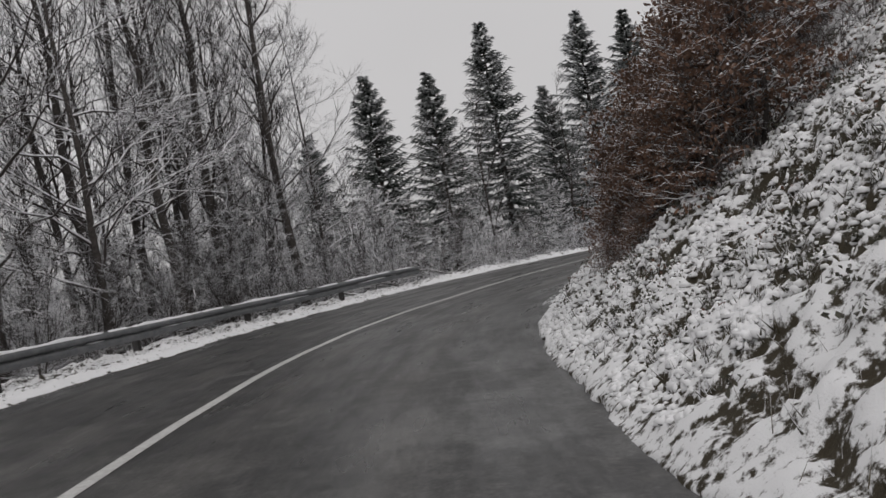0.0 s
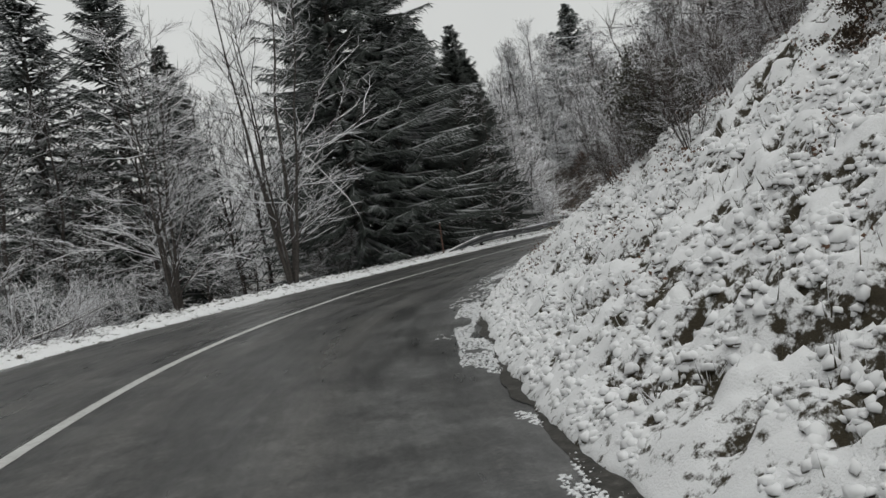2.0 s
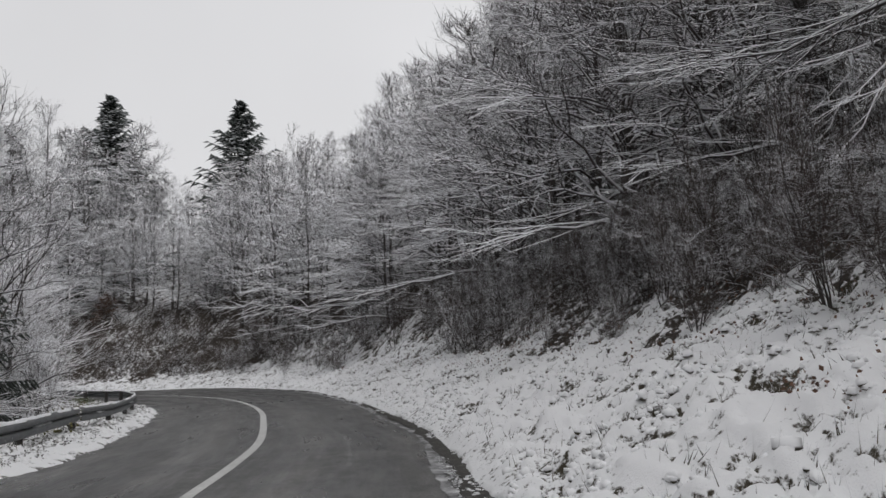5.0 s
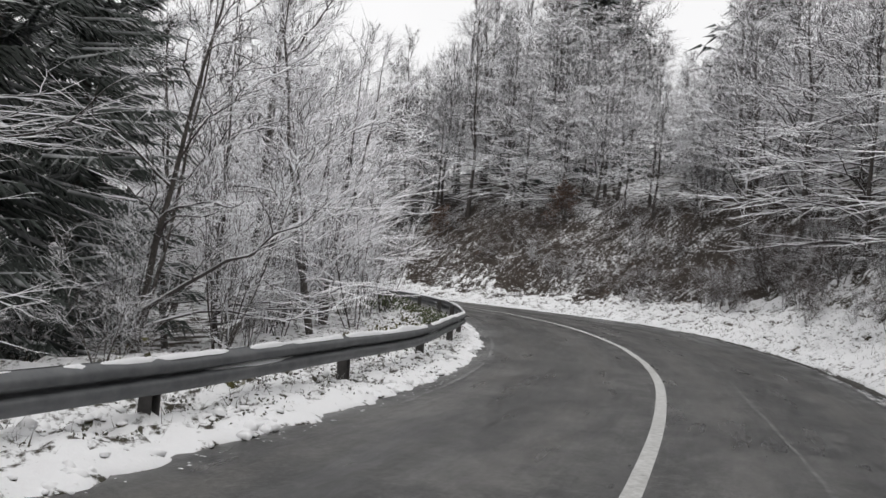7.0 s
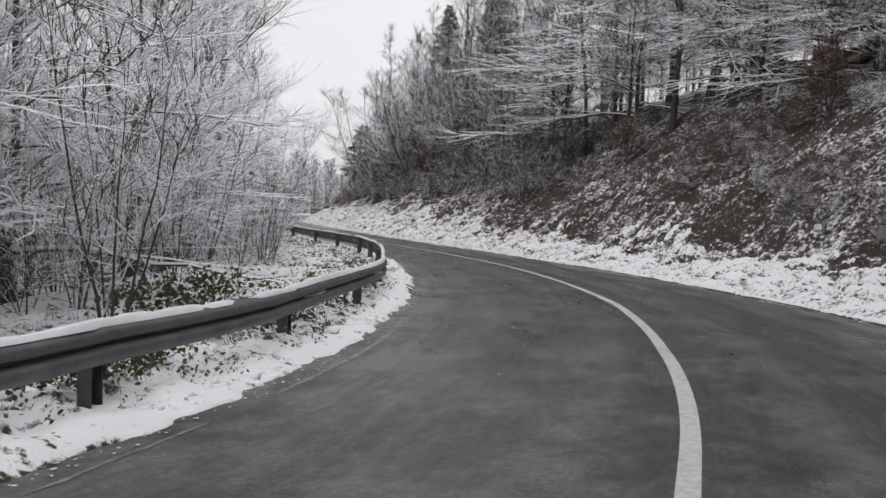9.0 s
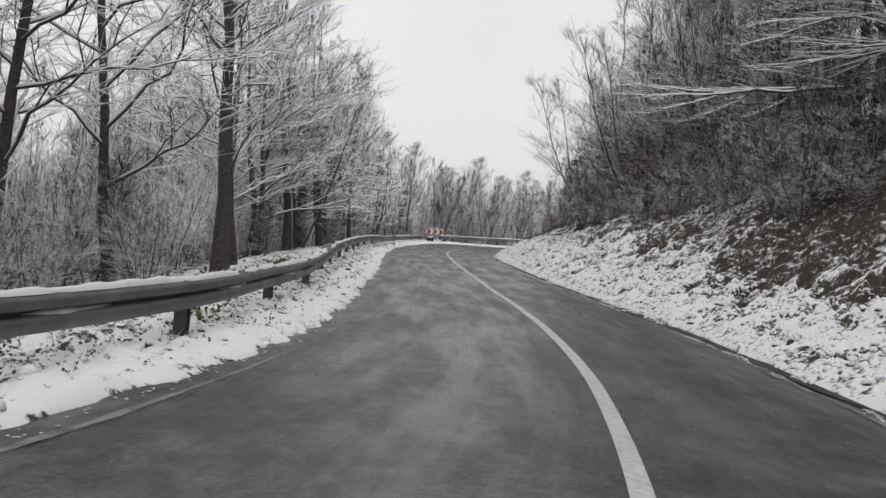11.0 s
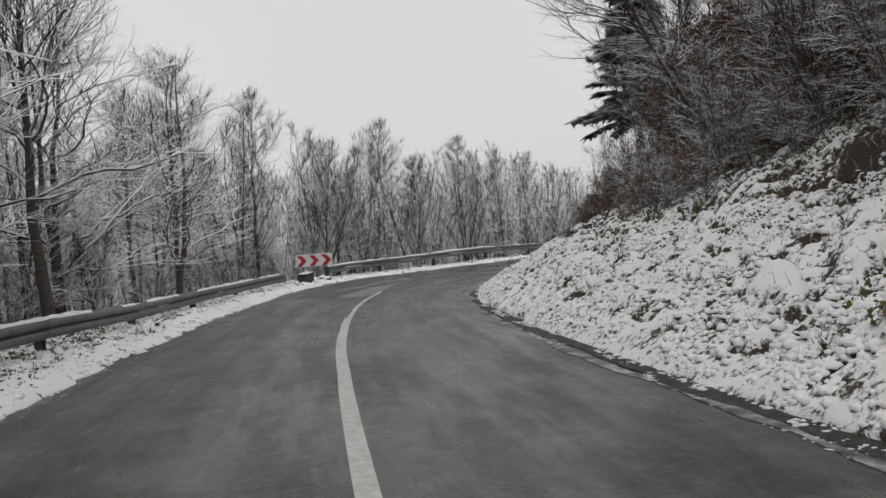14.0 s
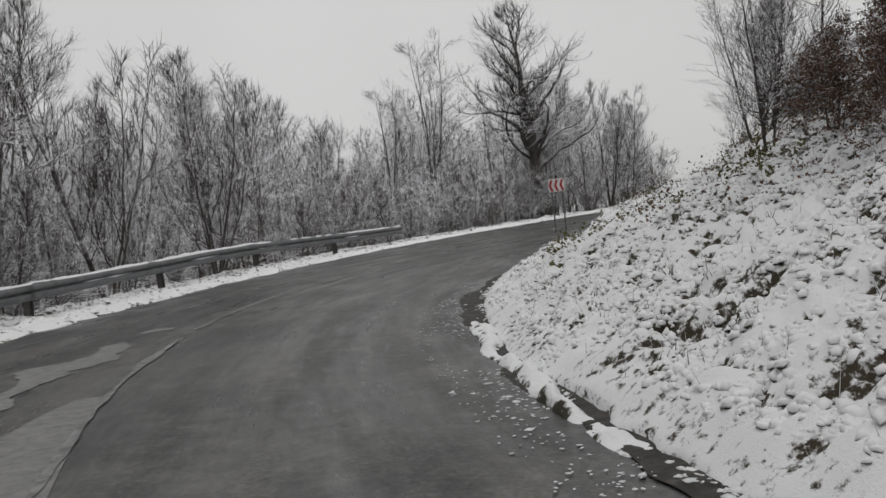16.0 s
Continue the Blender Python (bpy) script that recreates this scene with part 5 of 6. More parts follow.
kind_of("pine", "pine_tree", spruce(171, 7.6, 3.7, whorls=15, arms=9, sub=120, low=0.41, gap=0.03, thick=0.9, lift=16, sag=26, hang=0.40, most=0.36, shoot=0.07, curl=-0.20, fan=2.0, least=0.5), M_BARK, M_PINE, "dark green conifer with spreading drooping boughs on the bank", "conifer")
made_ = bare_tree(192, 1.9, 0.03, 0.04, 0.5, 40, limbs=34, subs=6, twigs=6, stems=5, twig_len=0.3, twig_r=0.005, tip=0.004, wide=0.3)
kind_of("juniper", "evergreen_bush", made_, M_BARK, M_TWIG_DARK, "soft dark green bush on the snowy bank", "bush", leaves=(193, made_[1], 9000, 0.055), leaf_mat=M_WEED)
kind_of("old", "old_tree", bare_tree(187, 10.5, 0.42, 0.30, 0.60, 34, limbs=40, subs=13, twigs=9, stems=2, wide=0.10, droop=0.25, twig_len=0.7, twig_r=0.011, stout=3.4, tip=0.013), M_BARK, M_TWIG_DARK, "old broad leafless tree with a thick dark trunk at the bend", "tree")

for n_, a_ in enumerate(((201, 14.5, 5), (202, 13.0, 4))):
    kind_of(f"sweep{n_}", "many_stemmed_tree", bare_tree(a_[0], a_[1], 0.10, 0.10, 0.36, 42, limbs=52, subs=9, twigs=7, droop=0.45, twig_len=0.6, twig_r=0.008, stems=a_[2], flat=0.5, tip=0.009, stout=1.5, face=0.35, wide=0.11), M_BARK, M_TWIG_HALF, "many-stemmed leafless tree with long sweeping boughs lined with snow", "tree")
for n_, a_ in enumerate(((208, 10.5), (209, 9.0))):
    kind_of(f"veil{n_}", "roadside_tree", bare_tree(a_[0], a_[1], 0.09, 0.14, 0.44, 30, limbs=24, subs=6, twigs=4, droop=0.4, twig_len=0.5, twig_r=0.006, flat=0.5, tip=0.006, stout=0.9, face=0.35, lean=0.05), M_BARK, (M_TWIG_MID, M_TWIG_DARK)[n_], "open leafless tree with long curved branches edged with snow", "tree")
for n_, a_ in enumerate(((224, 13.0, 0.20), (225, 12.0, 0.17))):
    kind_of(f"broad{n_}", "broad_tree", bare_tree(a_[0], a_[1], a_[2], 0.16, 0.52, 24, limbs=40, subs=11, twigs=7, droop=0.30, twig_len=0.6, twig_r=0.008, stems=2, wide=0.09, flat=0.5, tip=0.009, stout=1.7, face=0.45), M_BARK, M_TWIG, "broad dark-stemmed tree with level snow-lined boughs behind the rail", "tree")
for n_, a_ in enumerate(((205, 15.5, 0.19, 0.26), (206, 17.0, 0.22, 0.30))):
    kind_of(f"arch{n_}", "roadside_tree", bare_tree(a_[0], a_[1], a_[2], a_[3], 0.34, 44, limbs=30, subs=10, twigs=7, droop=0.4, twig_len=0.7, twig_r=0.008, flat=0.5, tip=0.009, stout=1.6, face=0.3, lean=0.04), M_BARK, M_TWIG, "tall roadside tree with arching boughs over the rail", "tree")
for n_, a_ in enumerate(((211, 9.5, 5), (212, 8.0, 4))):
    kind_of(f"lean{n_}", "leaning_tree", bare_tree(a_[0], a_[1], 0.075, 0.18, 0.36, 40, limbs=50, subs=9, twigs=8, droop=0.25, twig_len=0.55, twig_r=0.006, stems=a_[2], flat=0.7, tip=0.006, face=0.75, wide=0.34), M_BARK, M_TWIG_DARK, "leafless trees leaning out from the bank over the road", "tree")
for n_, a_ in enumerate(((216, 6.0, 3), (217, 4.5, 3))):
    kind_of(f"sapling{n_}", "forest_sapling", bare_tree(a_[0], a_[1], 0.035, 0.06, 0.34, 44, limbs=40, subs=7, twigs=7, droop=0.1, twig_len=0.5, twig_r=0.006, stems=a_[2], tip=0.005, wide=0.2), M_BARK, M_TWIG_DARK, "dark young leafless tree in the undergrowth", "tree")

R = random.Random(5)


def towards_road(x, y, rng, loose=25):
    """The turn, in degrees, by which a tree's fuller side looks at the road."""
    s, d = to_road(np.array([x]), np.array([y]))
    n = axis_at(s)[1][0] * (-1 if d[0] > 0 else 1)
    return math.degrees(math.atan2(n[1], n[0])) + rng.gauss(0, loose)


# the spruces across the first bend
for key_, x_, y_, top_ in (("spruce1", -2.1, 69.4, 16.0), ("spruce1", 2.6, 64.0, 14.3), ("spruce0", 6.6, 60.0, 16.3), ("spruce0", 14.8, 66.4, 17.6), ("spruce0", 17.6, 63.4, 16.4),
                           ("spruce1", -7.0, 66.0, 11.5), ("spruce1", 11.0, 64.5, 12.0), ("spruce1", 20.5, 64.0, 12.5)):
    full_ = {"spruce0": 17.0, "spruce1": 15.0, "spruce2": 20.0}[key_]
    plant(key_, x_, y_, size=(top_ - float(ground(x_, y_)) + 0.1) / full_, rng=R, group="spruces across the bend")
for x_, y_, k_ in ((24.4, 54.5, 1.0), (28.0, 55.5, 0.95), (27.0, 60.0, 0.9)):
    plant("spruce2", x_, y_, size=k_, rng=R, group="dark spruces beside the rail")
# spruces on the hill and behind the second rail
for key_, x_, y_, top_ in (("spruce3", 93.4, 96.5, 28.2), ("spruce3", 97.9, 84.8, 27.4), ("spruce1", 98.2, 112.2, 27.1), ("spruce2", 38.0, 64.0, 14.0), ("spruce2", 42.6, 66.0, 15.0), ("spruce2", 46.8, 69.5, 14.0), ("spruce2", 49.6, 74.0, 13.0),
                           ("spruce2", 57.0, 40.0, 20.0), ("spruce2", 63.0, 44.5, 23.0), ("spruce2", 83.0, 121.0, 18.0), ("spruce2", 86.0, 126.5, 20.0), ("spruce2", 82.6, 129.5, 18.0)):
    full_ = {"spruce0": 17.0, "spruce1": 15.0, "spruce2": 20.0, "spruce3": 12.0}[key_]
    plant(key_, x_, y_, size=max(0.45, min(1.9, (top_ - float(ground(x_, y_)) + 0.1) / full_)), rng=R)
# oaks and scrub with dead leaves on the bank of the first bend and the last bank
for key_, s_, d_, k_ in (("oak", 50, 8.2, 0.55), ("oak", 45.5, 7.8, 0.75), ("oak", 44.5, 8.6, 0.8), ("oak", 47.2, 8.8, 0.85), ("oak", 49.2, 9.4, 0.72),
                         ("oaklet", 48.8, 6.7, 0.52), ("oaklet", 49.7, 6.5, 0.5), ("oaklet", 50.8, 6.7, 0.45), ("oaklet", 51.6, 7.0, 0.42), ("oaklet", 50.2, 6.9, 0.48), ("oaklet", 51.2, 7.5, 0.52), ("oaklet", 52.3, 7.7, 0.52), ("oaklet", 49.2, 7.3, 0.55), ("oaklet", 48.2, 7.2, 0.50), ("oaklet", 47.2, 7.1, 0.7), ("oaklet", 46.2, 6.4, 0.7), ("oaklet", 45.2, 6.6, 0.75),
                         ("oaklet", 43.4, 5.6, 0.46), ("oaklet", 42.7, 5.7, 0.48), ("oaklet", 43.9, 6.0, 0.55), ("oaklet", 42.1, 5.9, 0.5), ("oaklet", 44.7, 6.1, 0.55), ("oaklet", 41.6, 6.2, 0.55), ("oaklet", 42.8, 5.0, 0.2), ("oaklet", 43.4, 5.2, 0.24), ("oaklet", 43.0, 5.5, 0.28), ("oaklet", 44.0, 5.5, 0.3), ("oaklet", 43.6, 5.8, 0.34), ("oaklet", 42.4, 5.3, 0.22), ("oaklet", 43.6, 5.3, 0.35), ("oaklet", 44.4, 5.5, 0.4), ("oaklet", 45.2, 5.7, 0.45), ("oaklet", 46.0, 5.9, 0.45), ("oaklet", 43.0, 6.0, 0.5), ("oaklet", 43.2, 6.6, 0.7), ("oaklet", 41.6, 6.6, 0.7), ("oaklet", 58.5, 9.8, 0.4), ("oaklet", 61.5, 10.2, 0.45),
                         ("oaklet", 60.5, 9.9, 0.4), ("oaklet", 66, 9.8, 0.55), ("oaklet", 155, 10.0, 0.7), ("oaklet", 164, 8.6, 0.6), ("oaklet", 180, 9.5, 0.9), ("oaklet", 187.5, 8.2, 0.8), ("oaklet", 185, 9.5, 0.9), ("oaklet", 192, 9.0, 0.9), ("oaklet", 197, 8.8, 1.0),
                         ("oaklet", 195.5, 7.8, 0.6), ("oaklet", 198.5, 8.0, 0.7), ("oaklet", 200.8, 7.6, 0.55), ("oaklet", 202.4, 8.6, 0.75), ("oaklet", 205.2, 7.6, 0.6), ("oaklet", 206.6, 8.6, 0.8), ("oaklet", 204.0, 7.2, 0.4), ("oaklet", 207.0, 6.6, 0.36), ("oak", 198, 10.5, 0.8), ("oak", 203, 9.8, 0.85), ("oaklet", 204, 8.4, 0.9), ("oaklet", 208, 8.6, 0.9), ("oak", 211, 11.5, 0.7), ("oaklet", 216, 9.8, 0.55), ("oak", 212.5, 9.2, 0.36), ("oaklet", 218, 8.8, 0.45), ("oaklet", 220.5, 9.4, 0.45), ("oaklet", 215.5, 8.4, 0.32), ("oak", 222.5, 10.6, 0.42), ("oaklet", 225, 9.6, 0.45), ("brush", 198.6, 5.7, 0.36), ("brush", 199.3, 5.4, 0.32), ("oaklet", 199.8, 6.0, 0.34), ("brush", 200.4, 5.6, 0.38), ("brush", 201.0, 6.1, 0.42), ("oaklet", 201.7, 5.8, 0.3), ("brush", 202.3, 6.2, 0.4), ("brush", 203.0, 5.9, 0.36), ("oaklet", 203.6, 6.5, 0.36), ("brush", 200.0, 6.7, 0.5), ("brush", 198.0, 6.3, 0.45), ("oaklet", 211, 6.3, 0.32), ("oaklet", 219.5, 8.0, 0.4), ("oaklet", 221, 8.4, 0.42), ("oaklet", 217.2, 7.9, 0.4), ("oaklet", 212, 6.7, 0.34), ("oaklet", 210.5, 7.2, 0.36), ("oaklet", 213.2, 7.5, 0.36)):
    x_, y_ = along(np.array(float(s_)), np.array(d_))
    plant(key_, float(x_), float(y_), size=k_, rng=R, tilt=6)
for key_, s_, o_, k_ in (("oaklet", 209.0, 3.0, 0.25), ("brush", 209.6, 2.9, 0.26), ("oaklet", 210.2, 3.2, 0.28), ("brush", 210.6, 2.8, 0.24), ("oaklet", 211.0, 3.4, 0.30), ("brush", 211.4, 2.8, 0.26), ("oaklet", 211.8, 3.2, 0.26),
                        ("brush", 212.2, 2.9, 0.28), ("oaklet", 212.6, 3.6, 0.33), ("brush", 213.0, 3.5, 0.33), ("oaklet", 208.2, 3.3, 0.28), ("brush", 207.6, 3.1, 0.26), ("brush", 208.6, 3.7, 0.33), ("oaklet", 210.0, 4.0, 0.40), ("oaklet", 211.8, 4.2, 0.40), ("brush", 210.9, 3.9, 0.36)):
    x_, y_ = along(np.array(s_), right_edge(np.array(s_)) + gutter(np.array(s_)) + o_)
    plant(key_, float(x_), float(y_), size=k_, rng=R, tilt=6, sink=0.12)
plant("pine", 80.1, 145.8, size=1.0, rng=R, turn=10)
plant("round2", 63.8, 139.5, size=1.1, rng=R)
plant("broad1", 64.8, 149.0, size=0.72, rng=R)
for key_, s_, d_, k_ in (("broad0", 196.5, -6.9, 1.0), ("broad1", 198.4, -8.2, 0.95), ("broad1", 208.0, -7.8, 0.85), ("broad0", 189.0, -8.6, 0.9)):
    x_, y_ = along(np.array(s_), np.array(d_))
    plant(key_, float(x_), float(y_), size=k_, rng=R, turn=towards_road(float(x_), float(y_), R, 12))
for x_, y_, k_ in ((71.2, 162.0, 0.92), (74.0, 164.0, 0.86), (69.4, 158.6, 0.9), (77.5, 167.5, 0.8), (66.0, 156.0, 0.95)):
    plant("broom", x_, y_, size=k_, rng=R, tilt=3)
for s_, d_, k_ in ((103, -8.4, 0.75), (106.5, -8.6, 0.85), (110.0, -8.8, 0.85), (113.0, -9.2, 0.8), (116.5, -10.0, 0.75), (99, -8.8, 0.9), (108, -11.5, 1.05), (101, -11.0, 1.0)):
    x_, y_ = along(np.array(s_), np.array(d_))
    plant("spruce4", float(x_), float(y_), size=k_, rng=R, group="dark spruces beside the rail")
for key_, s_, d_, k_ in (("veil1", 102, -7.2, 1.0), ("veil1", 105.5, -7.2, 1.05), ("veil0", 108.6, -7.2, 0.95), ("veil1", 111.5, -7.4, 1.0), ("veil0", 114.5, -7.6, 1.0)):
    x_, y_ = along(np.array(float(s_)), np.array(d_))
    plant(key_, float(x_), float(y_), size=k_, rng=R, tilt=4)
for s_, d_, k_ in ((60.5, -6.6, 0.8), (63.5, -6.9, 0.9), (66, -6.4, 0.7), (68.5, -6.8, 1.0), (71.5, -6.5, 0.8), (74.5, -6.7, 0.75), (64.8, -8.0, 1.0), (70, -8.2, 1.0), (77.5, -6.6, 0.6)):
    x_, y_ = along(np.array(s_), np.array(d_))
    plant("windfall", float(x_), float(y_), size=k_, rng=R, tilt=8, lay=R.choice((74, -74)), sink=-0.25, group="windfall beside the verge")
plant("juniper", *(float(v) for v in along(np.array(68.6), np.array(7.2))), size=0.8, rng=R)
plant("fan0", 104.5, 181.5, size=0.75, rng=R)
plant("fan1", 108.0, 184.0, size=0.8, rng=R)
plant("old", 99.7, 181.4, size=1.12, rng=R, turn=20)
# single trees beside the rail
for key_, x_, y_, k_ in (("sweep0", 18.3, 50.8, 1.0), ("sweep1", 14.2, 51.6, 0.9), ("dark0", -10.0, 28.5, 1.05), ("dark1", -7.8, 31.2, 1.05), ("dark1", -10.5, 22.0, 1.0), ("dark2", -12.5, 26.0, 1.0),
                         ("bough1", 37.2, 58.0, 0.8), ("bough0", 41.0, 62.4, 0.85), ("bough1", 45.2, 64.6, 0.85), ("bough0", 48.6, 66.8, 0.9), ("bough1", 51.0, 68.8, 0.95), ("spray2", 53.6, 69.6, 0.95), ("spray0", 55.8, 72.8, 1.0), ("spray1", 57.6, 75.8, 1.05),
                         ("spray2", 58.9, 79.3, 1.1), ("spray0", 60.3, 83.6, 1.15), ("spray1", 61.0, 88.0, 1.1), ("tall0", 54.0, 73.5, 1.0), ("bough1", 50.5, 70.0, 1.0), ("tall1", 57.5, 79.5, 0.95), ("spray2", 61.8, 92.5, 1.1)):
    plant(key_, x_, y_, size=k_, rng=R, tilt=3)

for key_, s_, d_, k_ in (("beech1", 97, 11.6, 0.9), ("beech0", 100.5, 11.0, 0.95), ("beech1", 104, 11.0, 1.0), ("beech2", 107.5, 9.6, 1.2), ("beech0", 111, 10.2, 1.15), ("beech1", 115, 10.8, 1.05), ("beech2", 118.5, 10.0, 1.2),
                         ("beech0", 122, 10.6, 1.1), ("beech1", 126, 11.0, 1.0), ("beech2", 130, 10.6, 1.1), ("beech0", 134, 11.2, 0.85), ("beech2", 138, 12.0, 0.8), ("beech0", 141.5, 12.6, 0.75), ("beech1", 145, 12.4, 0.75), ("beech2", 148, 13.2, 0.8), ("beech0", 151, 12.2, 0.7), ("beech1", 154, 12.8, 0.7), ("beech2", 157, 11.8, 0.75), ("beech2", 160.5, 10.8, 0.9), ("tall1", 166, 9.8, 0.8), ("dark2", 171, 9.0, 0.65),
                         ("dark2", 176, 8.6, 0.75), ("dark1", 181, 8.4, 0.7), ("dark2", 186, 8.2, 0.7), ("dark1", 190, 8.8, 0.65), ("dark0", 163, 10.0, 0.75), ("dark1", 169, 9.6, 0.85), ("dark2", 173.5, 10.0, 0.9), ("dark0", 178, 10.5, 0.75), ("dark1", 183, 10.6, 0.85), ("dark0", 188, 11.2, 0.85), ("dark2", 193, 10.8, 0.8), ("dark1", 180, 13.0, 0.95), ("dark2", 186, 13.4, 0.95), ("wood1", 195, 8.8, 0.6), ("fan0", 219, 12.0, 0.7), ("fan1", 221.4, 7.7, 0.34), ("fan0", 224.5, 8.3, 0.38), ("fan1", 228, 8.6, 0.36), ("dark2", 226, 9.6, 0.28), ("fan1", 224, 11.6, 0.7), ("fan0", 215.5, 12.5, 0.7), ("fan1", 229, 12.0, 0.7), ("beech0", 88, 9.4, 0.8), ("beech2", 82, 9.2, 0.8), ("beech2", 76, 9.8, 0.7),
                         ("wood1", 168, -8.0, 1.0), ("wood1", 177, -7.4, 1.0)):
    x_, y_ = along(np.array(float(s_)), np.array(d_))
    plant(key_, float(x_), float(y_), size=k_, rng=R, tilt=4)


def scatter(keys, s0, s1, d0, d1, gap, count, seed, size=(0.85, 1.15), tilt=3.0, group="", taken=None, curve=1.0):
    """Trees strewn over a stretch beside the road, no nearer to one another than gap."""
    rng = random.Random(seed)
    spots = [] if taken is None else taken
    made = 0
    for _ in range(count * 12):
        s, d = rng.uniform(s0, s1), d0 + (d1 - d0) * rng.random() ** curve
        p = along(np.array(s), np.array(d))
        ss, dd = to_road(p[0:1], p[1:2])
        if abs(dd[0]) < abs(d) - 2.0 or abs(dd[0]) < 6.2 or any((p[0] - q[0]) ** 2 + (p[1] - q[1]) ** 2 < gap * gap for q in spots):
            continue
        spots.append((float(p[0]), float(p[1])))
        plant(rng.choice(keys), float(p[0]), float(p[1]), size=rng.uniform(*size), rng=rng, tilt=tilt, group=group)
        made += 1
        if made >= count:
            break
    return spots


# left of the road: dark valley woods, then the copse inside the bend, then the woods of the straight
scatter(["dark0", "dark1", "dark2", "wood1"], 30, 64, -8.2, -26, 2.0, 42, 1, group="valley woods", curve=1.3)
scatter(["sapling0", "sapling1"], 30, 70, -7.4, -22, 1.3, 90, 71, (0.6, 1.1), 8, "valley woods")
scatter(["bough0", "bough1", "wood1"], 58, 86, -8, -19, 2.0, 28, 2, (0.3, 0.5), group="valley woods", curve=1.2)
scatter(["tall0", "beech2", "spray0", "spray1"], 120, 158, -8.5, -24, 2.6, 16, 3, (0.75, 1.0), group="copse inside the bend", curve=1.3)
scatter(["arch0", "arch1", "wood1"], 158, 206, -7.0, -9.5, 4.0, 5, 72, (0.85, 1.0), group="woods along the straight")
scatter(["wood0", "wood1", "wood1"], 154, 200, -8.6, -22, 3.0, 8, 4, (0.85, 1.2), group="woods along the straight", curve=1.3)
scatter(["round0", "round1", "round2", "fan0"], 190, 214, -7.6, -24, 2.0, 34, 44, (0.7, 1.0), group="woods along the straight", curve=1.3)
scatter(["round0", "round1", "round2", "fan1", "round0", "round1", "sweep1"], 204, 268, -8, -28, 1.9, 84, 6, (0.6, 0.9), group="slender woods past the bend", curve=1.2)
scatter(["thicket"], 120, 160, -6.0, -9.5, 1.5, 22, 24, (0.7, 1.1), 6, "copse inside the bend")
scatter(["sapling1"], 38, 62, -6.2, -12, 1.4, 20, 25, (0.5, 0.9), 6, "valley woods")
scatter(["sapling1", "sapling0", "shrub0"], 160, 250, -7, -14, 1.6, 30, 26, (0.4, 0.7), 6, "scrub behind the verge")
scatter(["bough0", "bough1"], 198, 252, -6.9, -13, 1.9, 26, 55, (0.3, 0.6), 6, "slender woods past the bend")
# right of the road: the wooded hill side
scatter(["beech0", "beech1", "tall1"], 62, 102, 10.5, 34, 2.3, 40, 7, (0.7, 1.0), group="hill side woods", curve=1.2)
scatter(["beech0", "beech1", "beech2", "beech1", "tall0"], 92, 150, 9.0, 30, 2.1, 96, 8, (0.75, 1.05), group="hill side woods", curve=1.3)
scatter(["beech0", "beech1", "beech2", "tall0"], 159, 172, 9.5, 24, 2.2, 22, 48, (1.0, 1.3), group="hill side woods", curve=1.4)
scatter(["beech0", "beech1", "beech2", "tall0"], 148, 160, 10.5, 30, 2.3, 22, 49, (0.6, 0.78), group="hill side woods", curve=1.2)
scatter(["dark2", "dark1", "wood1"], 168, 222, 9.0, 26, 2.2, 34, 9, (0.5, 0.8), group="hill side woods", curve=1.2)
scatter(["sapling0", "sapling1"], 90, 150, 10.5, 24, 1.5, 80, 74, (0.6, 1.0), 6, "hill side woods")
# brush on the banks
scatter(["brush"], 84, 116, 6.4, 10.5, 0.9, 70, 75, (0.35, 0.8), 8, "bank scrub")
scatter(["brush", "shrub0", "shrub1"], 70, 104, 7.5, 12, 1.3, 24, 11, (0.6, 1.05), 8, "bank scrub")
scatter(["brush", "shrub0", "shrub1", "shrub0"], 94, 140, 7.4, 13, 1.1, 60, 12, (0.6, 1.1), 8, "bank scrub")
scatter(["brush", "hazel", "hazel", "shrub1"], 128, 174, 5.6, 11, 0.85, 96, 13, (0.25, 0.6), 8, "bank scrub")
scatter(["hazel"], 168, 206, 5.1, 7.4, 0.9, 44, 54, (0.4, 0.75), 8, "bank scrub")
scatter(["lean0", "lean1"], 176, 204, 7.6, 10.5, 2.2, 12, 73, (0.8, 1.1), group="hill side woods")
scatter(["brush", "brush", "brush", "shrub0"], 168, 206, 7.0, 12.0, 1.0, 62, 14, (0.7, 1.4), 8, "bank scrub")
scatter(["shrub0", "hazel", "thicket"], 218, 266, -6.6, -15, 1.1, 90, 76, (0.5, 0.9), 8, "scrub past the bend")
scatter(["thicket", "shrub0"], 158, 212, -9, -15, 1.5, 44, 80, (0.8, 1.2), 6, "woods along the straight")
scatter(["hazel", "shrub0"], 238, 268, -6.4, -13, 0.9, 60, 78, (0.7, 1.2), 8, "scrub past the bend")
scatter(["hazel", "brush"], 64, 84, 6.3, 9.5, 0.9, 34, 77, (0.3, 0.65), 8, "bank scrub")
scatter(["brush"], 208, 240, 8.0, 13, 1.2, 28, 15, (0.25, 0.5), 8, "bank scrub")
scatter(["brush", "shrub1"], 46, 74, 9.0, 12.5, 1.4, 16, 16, (0.35, 0.6), 8, "bank scrub")
scatter(["brush"], 41, 50, 5.4, 8.5, 0.9, 12, 27, (0.35, 0.6), 8, "bank scrub")
scatter(["sapling1"], 40, 100, -6.8, -12, 1.5, 30, 17, (0.35, 0.7), 8, "scrub behind the verge")
scatter(["shrub0", "shrub1"], 104, 165, -6.4, -9.5, 1.4, 30, 18, (0.5, 0.9), 8, "scrub behind the verge")
